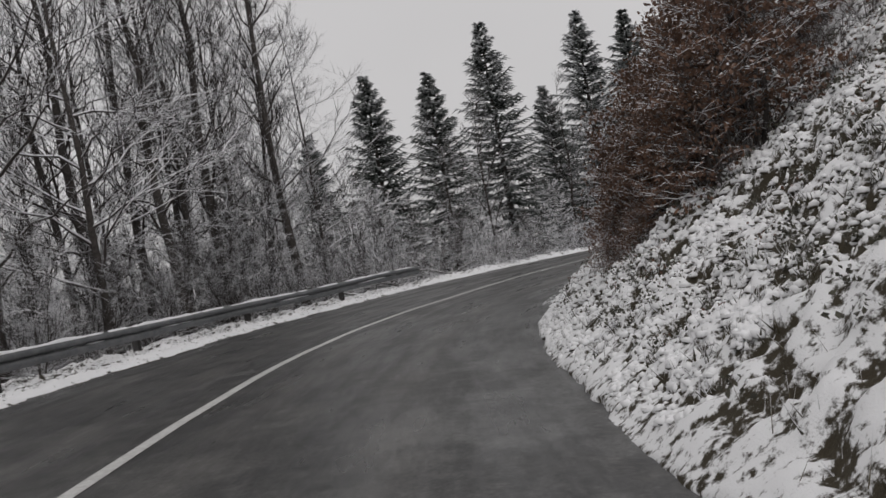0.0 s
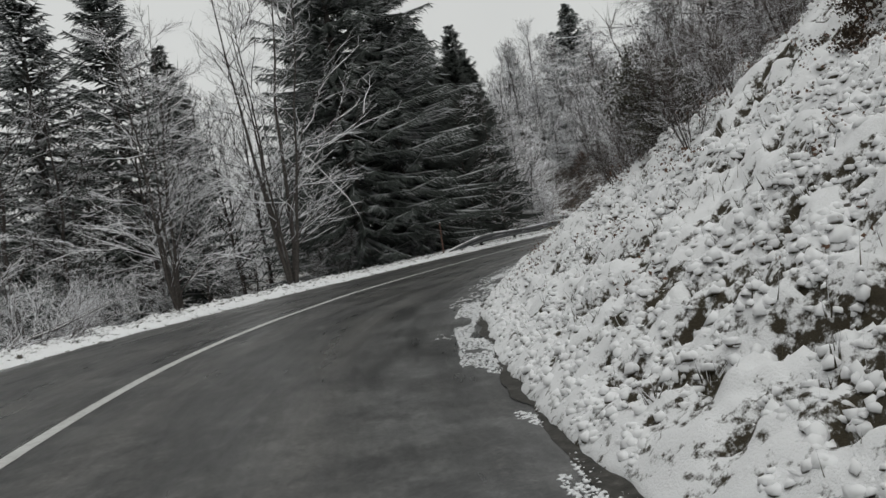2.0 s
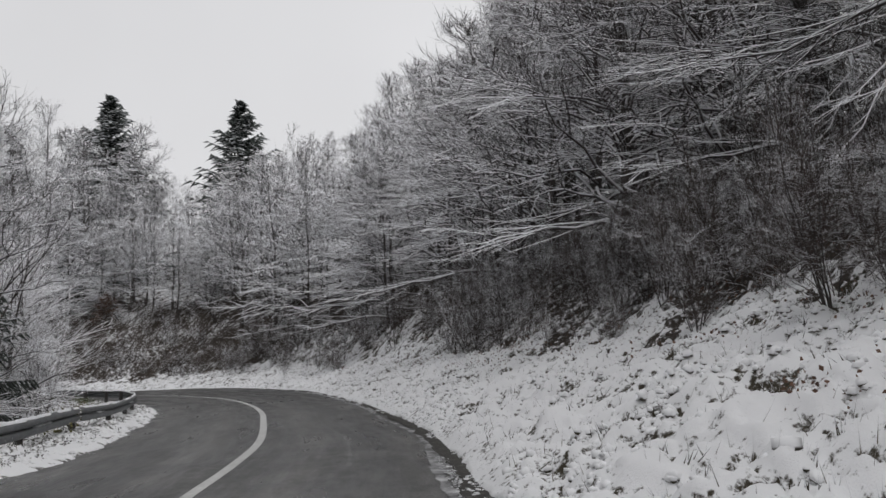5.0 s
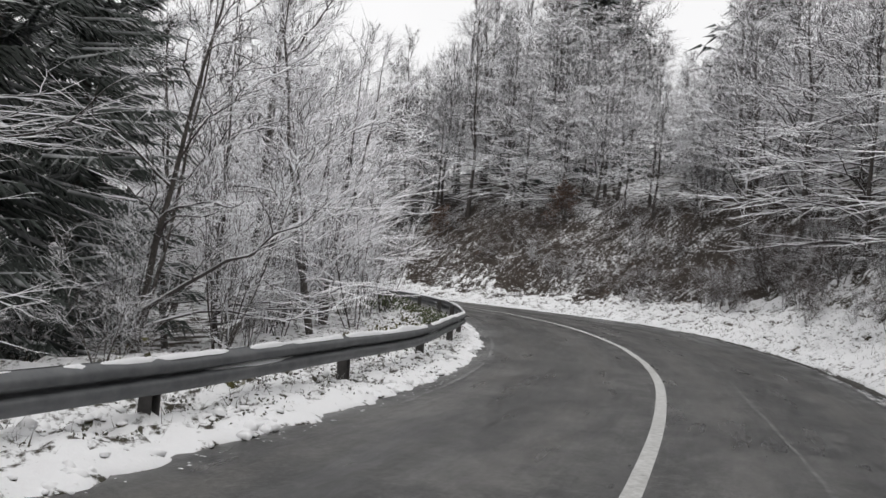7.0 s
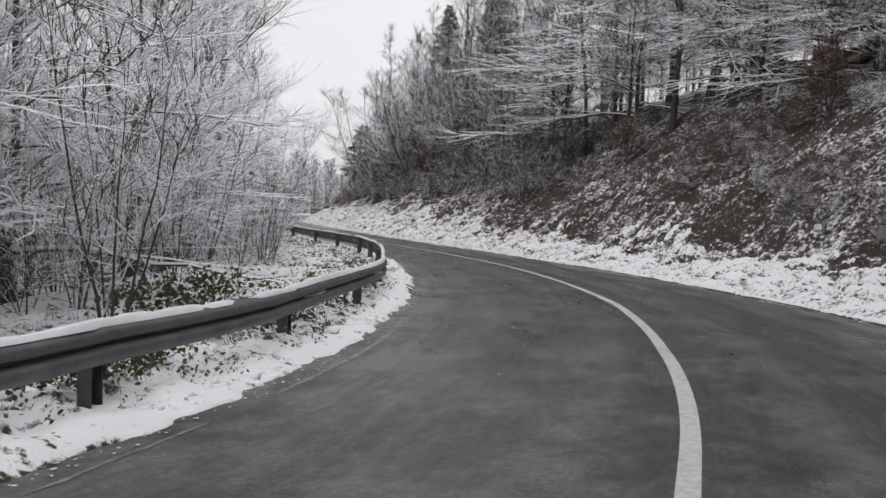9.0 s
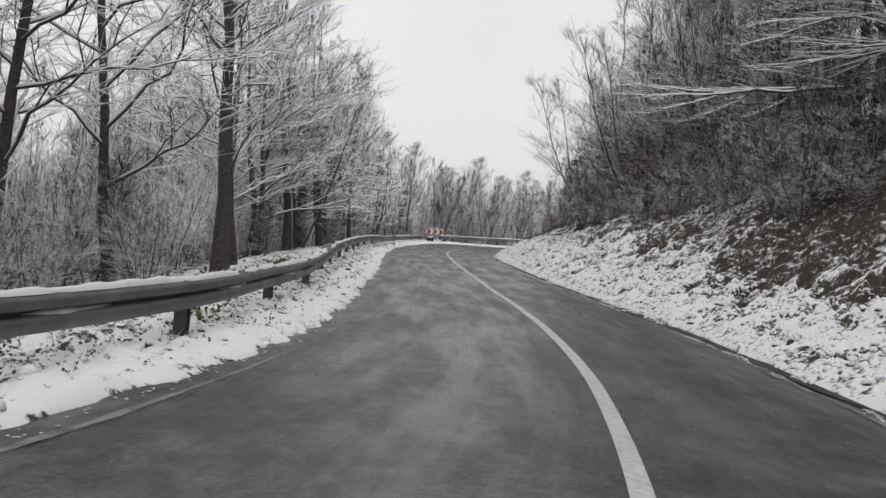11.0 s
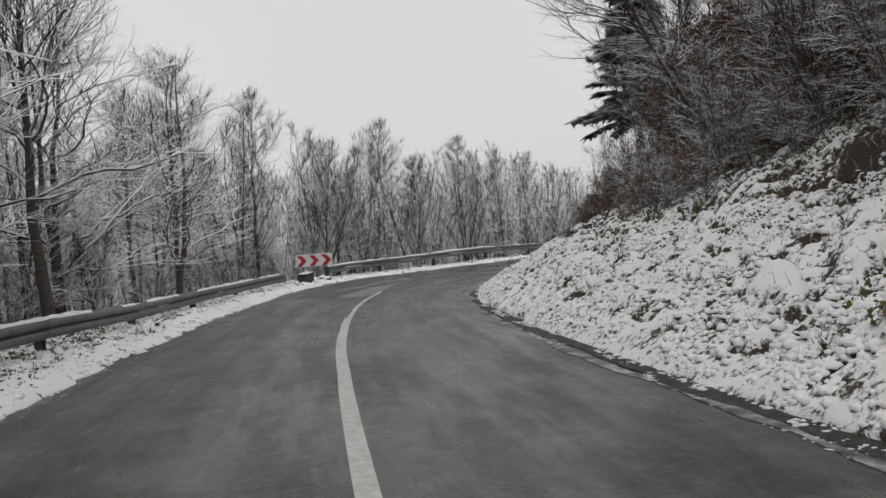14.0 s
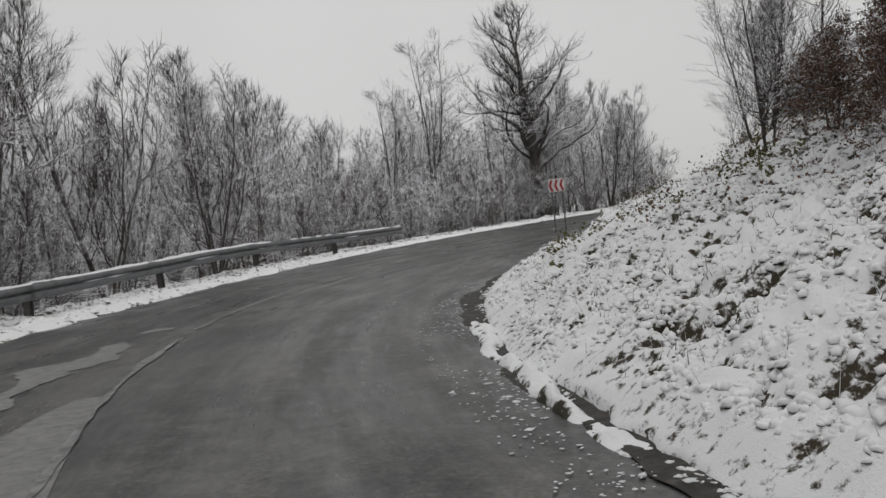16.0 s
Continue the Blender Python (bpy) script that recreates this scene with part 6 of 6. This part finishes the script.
scatter(["sapling1"], 165, 250, -6.6, -11, 1.6, 30, 19, (0.35, 0.7), 8, "scrub behind the verge")


# ---- far woods, tussocks, grass and slush ----
def woods(name, spots, seed, mat, label, small=0.7, large=1.1):
    """Many distant leafless trees in one mesh."""
    rng = np.random.RandomState(seed)
    protos = []
    for k in range(4):
        trunk, crown = bare_tree(seed + k, 12.0, 0.12, 0.14, 0.38, 44, limbs=20, subs=7, twigs=5, droop=0.2, twig_len=0.8, twig_r=0.012, tip=0.010, stout=1.3)
        v1, q1, t1 = trunk.arrays()
        v2, q2, t2 = crown.arrays()
        protos.append((np.concatenate([v1, v2]), np.concatenate([q1, q2 + len(v1)]), t2 + len(v1)))
    verts, quads, tris, n = [], [], [], 0
    xy = np.array(spots)
    zs = ground(xy[:, 0], xy[:, 1])
    for (x, y), z in zip(spots, zs):
        v, q, t = protos[rng.randint(4)]
        a, k = rng.uniform(0, 6.28), rng.uniform(small, large)
        c, s = math.cos(a) * k, math.sin(a) * k
        verts.append(np.c_[v[:, 0] * c - v[:, 1] * s + x, v[:, 0] * s + v[:, 1] * c + y, v[:, 2] * k + z - 0.2])
        quads.append(q + n)
        tris.append(t + n)
        n += len(v)
    thing(name, mesh_of(name, np.concatenate(verts), np.concatenate(quads), np.concatenate(tris)), mat, label, "woods", "stuff")


def far_spots(s0, s1, d0, d1, count, seed, gap=2.2):
    rng, out = random.Random(seed), []
    for _ in range(count * 8):
        s, d = rng.uniform(s0, s1), rng.uniform(d0, d1)
        p = along(np.array(s), np.array(d))
        ss, dd = to_road(p[0:1], p[1:2])
        if abs(dd[0]) < min(abs(d0), abs(d1)) - 6 or any((p[0] - q[0]) ** 2 + (p[1] - q[1]) ** 2 < gap * gap for q in out):
            continue
        out.append((float(p[0]), float(p[1])))
        if len(out) >= count:
            break
    return out


woods("far_woods_hill", far_spots(70, 147, 20, 56, 140, 21), 301, M_TWIG, "snow-lined leafless woods up the hill side", 0.8, 1.15)
woods("far_woods_crest", far_spots(146, 235, 20, 58, 160, 29), 331, M_TWIG, "low snow-lined woods along the crest of the hill", 0.6, 0.85)
woods("far_woods_valley", far_spots(24, 106, -15, -52, 150, 22), 311, M_TWIG_DARK, "dark leafless woods down the valley side")
woods("far_woods_straight", far_spots(150, 214, -16, -46, 50, 24), 341, M_TWIG, "leafless woods behind the trees of the straight", 0.9, 1.25)
woods("far_woods_bend", far_spots(184, 275, -12, -50, 330, 23, 1.9), 321, M_TWIG_HALF, "leafless woods beyond the last bend", 0.5, 0.8)


def blobs(name, places, sizes, mat, label, category, seed, flat=0.6, rag=0.45):
    """Low lumps with an uneven outline, joined in one mesh."""
    rng = np.random.RandomState(seed)
    bm = bmesh.new()
    bmesh.ops.create_icosphere(bm, subdivisions=1, radius=1)
    v = np.array([q.co[:] for q in bm.verts])
    f = np.array([[q.index for q in g.verts] for g in bm.faces])
    bm.free()
    n = len(places)
    jit = 1 + rng.uniform(-rag, rag, (n, len(v), 1))
    a = rng.uniform(0, 6.28, n)
    ca, sa = np.cos(a)[:, None], np.sin(a)[:, None]
    stretch = rng.uniform(0.6, 1.5, (n, 1))
    w = v[None] * jit
    x, y, z = w[..., 0] * stretch, w[..., 1], w[..., 2] * flat
    out = np.stack([x * ca - y * sa, x * sa + y * ca, z], -1) * sizes[:, None, None] + places[:, None, :]
    faces = (f[None] + (np.arange(n) * len(v))[:, None, None]).reshape(-1, 3)
    thing(name, smooth(mesh_of(name, out.reshape(-1, 3), faces)), mat, label, category, "stuff")


def bank_surface(s, d):
    """Height of the right bank's own surface."""
    p = along(s, d)
    return np.c_[p, bank_height(s, d, p[:, 0], p[:, 1])]


def verge_surface(s, d):
    p = along(s, d)
    return np.c_[p, verge_height(s, -d - left_edge(s), p[:, 0], p[:, 1])]


def spread_over(n, s0, s1, lo, hi, seed, curve=1.0):
    rng = np.random.RandomState(seed)
    s = rng.uniform(s0, s1, n)
    return s, lo + (hi - lo) * rng.rand(n) ** curve, rng


s_, o_, g_ = spread_over(9000, 34, 250, 0.6, 4.0, 32, 1.2)
z_ = g_.uniform(0.02, 0.055, len(s_))
blobs("verge_tussocks", verge_surface(s_, -(left_edge(s_) + o_)) - np.c_[0 * z_, 0 * z_, 0.25 * z_], z_, M_TUFT, "small snow-capped grass tussocks on the verge", "tussocks", 42, 0.9)
s_, o_, g_ = spread_over(16000, 36, 236, 0.06, 2.2, 232, 1.2)
keep_ = fbm(s_, o_ * 2, 0.9, 3) > -0.03
z_ = (0.014 + 0.036 * g_.rand(len(s_)) ** 1.6) * table(s_, (36, 1.0), (96, 1.0), (112, 1.5), (205, 1.5), (220, 1.1), (236, 1.0))
blobs("clotted_snow_verge", (verge_surface(s_, -(left_edge(s_) + o_)) - np.c_[0 * z_, 0 * z_, 0.3 * z_])[keep_], z_[keep_], M_CUSHION, "clotted lumps of snow along the verge", "snow", 242, 0.8, 0.5)


# clotted snow on the bank's tussocks, overhangs coloured dark for tussock grass and painted shade
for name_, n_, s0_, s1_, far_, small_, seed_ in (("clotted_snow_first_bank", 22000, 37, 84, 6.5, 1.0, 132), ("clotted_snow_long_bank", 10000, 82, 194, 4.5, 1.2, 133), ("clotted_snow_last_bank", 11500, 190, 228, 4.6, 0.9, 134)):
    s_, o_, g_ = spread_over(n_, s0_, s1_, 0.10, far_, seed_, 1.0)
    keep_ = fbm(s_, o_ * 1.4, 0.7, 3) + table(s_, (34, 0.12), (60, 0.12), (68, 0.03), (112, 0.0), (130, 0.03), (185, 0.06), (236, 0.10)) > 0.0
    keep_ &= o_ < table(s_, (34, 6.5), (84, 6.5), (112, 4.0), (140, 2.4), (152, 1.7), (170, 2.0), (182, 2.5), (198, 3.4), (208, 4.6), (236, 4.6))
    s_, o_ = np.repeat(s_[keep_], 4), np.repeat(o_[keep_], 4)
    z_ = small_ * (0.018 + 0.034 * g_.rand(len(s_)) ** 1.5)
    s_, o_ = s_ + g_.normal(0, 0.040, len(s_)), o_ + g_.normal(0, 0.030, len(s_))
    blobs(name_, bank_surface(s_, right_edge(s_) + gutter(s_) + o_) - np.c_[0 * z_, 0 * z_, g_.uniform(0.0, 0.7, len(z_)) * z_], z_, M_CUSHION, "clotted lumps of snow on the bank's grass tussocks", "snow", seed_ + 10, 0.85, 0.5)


def leaf_heaps(name, centres, per, radius, size, seed, mat, label, category):
    """Heaps of small folded leaves, joined in one mesh."""
    rng = np.random.RandomState(seed)
    c = np.repeat(centres, per, 0)
    n = len(c)
    off = rng.normal(0, 1, (n, 3)) * np.array((1, 1, 0.45)) * radius * np.repeat(rng.uniform(0.5, 1.4, len(centres)), per)[:, None]
    p = c + off + np.array((0, 0, 0.06))
    a = rng.normal(0, 1, (n, 3))
    a /= np.linalg.norm(a, axis=1, keepdims=True)
    b = np.cross(a, rng.normal(0, 1, (n, 3)))
    b /= np.linalg.norm(b, axis=1, keepdims=True) + 1e-9
    e = np.cross(a, b)
    ln = size * rng.uniform(0.6, 1.4, (n, 1))
    v = np.stack([p, p + a * ln * 0.5 + b * ln * 0.35 + e * ln * 0.15, p + a * ln, p + a * ln * 0.5 - b * ln * 0.35 + e * ln * 0.15], 1).reshape(-1, 3)
    o = (np.arange(n) * 4)[:, None]
    t = np.concatenate([o + np.array([0, 1, 2])[None], o + np.array([0, 2, 3])[None]], 0)
    thing(name, mesh_of(name, v, t), mat, label, category, "stuff")


s_, o_, g_ = spread_over(900, 52, 236, 1.0, 6.0, 33)
keep_ = (fbm(s_, o_ * 2, 0.12, 2) > 0.06) & ((s_ > 176) | (s_ < 58))
leaf_heaps("bramble_patches", bank_surface(s_, right_edge(s_) + gutter(s_) + o_)[keep_], 60, 0.15, 0.055, 43, M_GREEN, "yellow-green bramble leaves showing through the snow", "bramble")
# a bare leafy hollow and yellow-green brambles on the bank of the first bend
for name_, n_, sm_, om_, rs_, ro_, mat_, seed_, label_ in (("bank_leaf_hollow", 60, 54.9, 1.1, 0.55, 0.35, M_LITTER, 91, "dark brown leaves and earth in a bare hollow of the bank"),
                                                         ("bank_bramble", 26, 54.2, 1.75, 0.35, 0.16, M_GREEN, 92, "yellow-green bramble sprig on the snowy bank"),
                                                         ("bank_bramble", 16, 53.2, 1.2, 0.3, 0.2, M_GREEN, 94, "low yellow-green bramble leaves on the snowy bank"),
                                                         ("bank_leaf_hollow", 80, 62.6, 4.1, 0.5, 0.7, M_LITTER, 93, "bare brown earth and leaves high on the bank")):
    g_ = np.random.RandomState(seed_)
    s_, o_ = sm_ + rs_ * g_.normal(0, 0.6, n_), om_ + ro_ * g_.normal(0, 0.7, n_)
    leaf_heaps(name_, bank_surface(s_, right_edge(s_) + gutter(s_) + o_) + np.array((0, 0, 0.02)), 70, 0.07, 0.034, seed_ + 10, mat_, label_, "leaves")
s_, o_, g_ = spread_over(60, 104, 206, 1.1, 2.6, 38)
leaf_heaps("verge_weeds", verge_surface(s_, -(left_edge(s_) + o_)), 70, 0.16, 0.07, 46, M_GREEN, "low green weeds beside the rail posts", "weeds")
# brambles under and behind the rail inside the long bend
s_, o_, g_ = spread_over(95, 131, 152, 0.8, 1.5, 81)
keep_ = fbm(s_, o_ * 2, 0.3, 2) > -0.06
leaf_heaps("rail_brambles", verge_surface(s_, -(left_edge(s_) + o_))[keep_] + np.array((0, 0, 0.06)), 75, 0.14, 0.06, 82, M_BRAMBLE, "green and brown bramble leaves under the rail, dusted with snow", "bramble")
s_, o_, g_ = spread_over(14, 138.6, 141.2, 2.0, 3.0, 83)
leaf_heaps("green_bramble", verge_surface(s_, -(left_edge(s_) + o_)) + np.c_[0 * s_, 0 * s_, g_.uniform(0.02, 0.45, len(s_))], 90, 0.2, 0.075, 84, M_BRAMBLE, "fresh green bramble thicket behind the rail", "bramble")
s_, o_, g_ = spread_over(1300, 96, 205, 0.25, 1.7, 85, 0.8)
leaf_heaps("verge_leaf_litter", verge_surface(s_, -(left_edge(s_) + o_)) - np.array((0, 0, 0.02)), 9, 0.05, 0.034, 86, M_WEED, "withered leaves and stalks poking through the verge's snow", "leaf litter")
s_, o_, g_ = spread_over(1300, 34, 240, 2.0, 9.5, 39, 0.8)
leaf_heaps("dead_leaf_litter", bank_surface(s_, right_edge(s_) + gutter(s_) + o_), 34, 0.20, 0.042, 47, M_LEAF, "fallen brown leaves caught in the bank's scrub", "leaf litter")


s_, o_, g_ = spread_over(520, 186, 213, 1.9, 5.0, 171, 0.7)
keep_ = fbm(s_, o_ * 1.5, 0.7, 3) > 0.02
leaf_heaps("bank_scrub_leaves", bank_surface(s_, right_edge(s_) + gutter(s_) + o_)[keep_], 60, 0.10, 0.036, 172, M_LITTER, "damp brown leaves lying under the scrub of the bank", "leaf litter")
s_, o_, g_ = spread_over(420, 38, 92, 0.6, 4.5, 71)
leaf_heaps("bank_leaf_litter", bank_surface(s_, right_edge(s_) + gutter(s_) + o_), 18, 0.12, 0.030, 72, M_LEAF, "scattered brown leaves on the snowy bank", "leaf litter")


def blades(name, places, seed, mat, label, length, radius, category="grass", wild=0.45):
    rng = np.random.RandomState(seed)
    n = len(places)
    d = np.c_[rng.normal(0, wild, (n, 2)), np.ones(n)]
    d /= np.linalg.norm(d, axis=1, keepdims=True)
    v, t = spikes(places - np.array((0, 0, 0.05)), places + d * (length * rng.uniform(0.5, 1.5, n))[:, None], radius * rng.uniform(0.7, 1.3, n))
    thing(name, mesh_of(name, v, t), mat, label, category, "stuff")


s_, o_, g_ = spread_over(15000, 34, 236, 0.2, 9.0, 34, 1.1)
blades("bank_grass", bank_surface(s_, right_edge(s_) + gutter(s_) + o_), 51, M_GRASS, "dry brown grass stalks poking through the snow", 0.18, 0.0035)
s_, o_, g_ = spread_over(9000, 34, 255, 0.5, 6.0, 35, 0.8)
blades("verge_grass", verge_surface(s_, -(left_edge(s_) + o_)), 52, M_GRASS, "dry grass stalks on the snowy verge", 0.16, 0.0035)


def tufts(name, centres, per, seed, mat, label, length, radius):
    """Tussocks of bent dark stalks."""
    rng = np.random.RandomState(seed)
    p = np.repeat(centres, per, 0) + rng.normal(0, 0.045, (len(centres) * per, 3)) * np.array((1, 1, 0.2))
    blades(name, p, seed, mat, label, length, radius, "grass", 0.85)


s_, o_, g_ = spread_over(5200, 34, 236, 0.35, 7.0, 61, 1.0)
tufts("bank_tufts", bank_surface(s_, right_edge(s_) + gutter(s_) + o_), 7, 62, M_STALK, "dark bent grass tufts between the snow on the bank", 0.09, 0.006)
s_, o_, g_ = spread_over(130, 36, 46, 0.25, 4.0, 65, 1.0)
tufts("bank_heath", bank_surface(s_, right_edge(s_) + gutter(s_) + o_), 14, 66, M_STALK, "dark heathery stalks standing out of the bank's snow", 0.10, 0.008)
s_, o_, g_ = spread_over(400, 36, 47.5, 0.4, 4.5, 67, 0.8)
leaf_heaps("bank_withered_leaves", bank_surface(s_, right_edge(s_) + gutter(s_) + o_) - np.array((0, 0, 0.01)), 30, 0.07, 0.036, 68, M_WEED, "withered dark leaves between the snow on the bank", "leaf litter")
s_, o_, g_ = spread_over(3600, 34, 250, 0.75, 4.5, 63, 1.2)
tufts("verge_tufts", verge_surface(s_, -(left_edge(s_) + o_)), 7, 64, M_STALK, "dark grass tufts under and behind the rail", 0.11, 0.006)

# slush flung to the edges of the asphalt
s_, o_, g_ = spread_over(16000, 50, 226, 0.0, 1.0, 36, 1.8)
o_ = 0.04 - o_ * table(s_, (50, 0.3), (58, 0.65), (78, 0.65), (90, 0.16), (200, 0.16), (210, 0.6), (221, 0.7), (226, 0.5))
d_ = right_edge(s_) + o_
on_ = fbm(s_, d_ * 3, 0.35, 3) > table(s_, (50, -0.06), (80, -0.06), (90, 0.03), (205, 0.03), (212, -0.08), (226, -0.04))
p_ = along(s_, d_)
blobs("slush_right", np.c_[p_, road_z(s_) - cross_fall(s_) * d_ + 0.006][on_], (g_.uniform(0.006, 0.019, len(s_)) * table(s_, (50, 1.5), (80, 1.5), (90, 1.0), (226, 1.0)))[on_] * np.where(g_.rand(len(s_)) < 0.06, 1.8, 1.0)[on_], M_SNOW, "thin lumps of slush along the asphalt edge", "slush", 44, 0.22)
s_, o_, g_ = spread_over(2200, 34, 250, -0.05, 0.22, 37)
d_ = -left_edge(s_) + o_ * 0.8
p_ = along(s_, d_)
blobs("slush_left", np.c_[p_, road_z(s_) - cross_fall(s_) * d_ + 0.01], g_.uniform(0.006, 0.018, len(s_)), M_SNOW, "thin lumps of slush along the outer edge", "slush", 45, 0.12)

s_, o_, g_ = spread_over(15000, 57, 85, 0.0, 1.0, 236, 1.3)
d_ = right_edge(s_) + 0.05 - 0.42 * o_ * table(s_, (57, 0.6), (62, 1.0), (76, 1.0), (85, 0.4))
on_ = fbm(s_, d_ * 3, 0.8, 3) > -0.05 + 0.12 * o_
blobs("slush_ragged", np.c_[along(s_, d_), road_z(s_) - cross_fall(s_) * d_ + 0.004][on_], g_.uniform(0.006, 0.019, len(s_))[on_], M_SNOW, "ragged crust of slush along the asphalt edge", "slush", 244, 0.45, 0.6)
s_, o_, g_ = spread_over(5000, 84, 226, 0.0, 1.0, 237)
d_ = right_edge(s_) + gutter(s_) * (1.05 - o_ ** 1.4)
on_ = fbm(s_, d_ * 3, 1.1, 3) > 0.16 * o_ - 0.02
blobs("gutter_snow", np.c_[along(s_, d_), road_z(s_) - cross_fall(s_) * d_ + 0.012][on_], g_.uniform(0.010, 0.034, len(s_))[on_], M_SNOW, "crumbs of snow fallen into the gutter", "snow", 245, 0.5, 0.6)

# ridge of ploughed snow between the asphalt and the gutter at the last bend
s_ = np.arange(212, 220, 0.035)
t_ = np.linspace(0, 1, 17)[None]
w_ = (0.22 + fbm(s_, s_ * 0, 1.1, 4) * 0.34)[:, None]
d_ = right_edge(s_)[:, None] - 0.02 + fbm(s_, s_ * 0 + 4, 0.9, 3)[:, None] * 0.2 + w_ * t_
p_ = along(np.repeat(s_[:, None], 17, 1), d_)
arch_ = np.sin(t_ * math.pi) ** 0.7
z_ = road_z(s_)[:, None] - cross_fall(s_)[:, None] * d_ - 0.014 + (0.055 + fbm(s_, s_ * 0 + 8, 1.3, 4)[:, None] * 0.30) * arch_ * table(s_, (212, 0), (213.2, 1), (218, 1), (220, 0))[:, None] + (fbm(p_[..., 0], p_[..., 1], 5.0, 3) * 0.09 + fbm(p_[..., 0], p_[..., 1], 16.0, 2) * 0.04) * arch_
thing("snow_ridge", sheet("snow_ridge", s_, d_, z_), M_VERGE, "low ploughed ridge of snow along the gutter", "snow ridge", "structure")
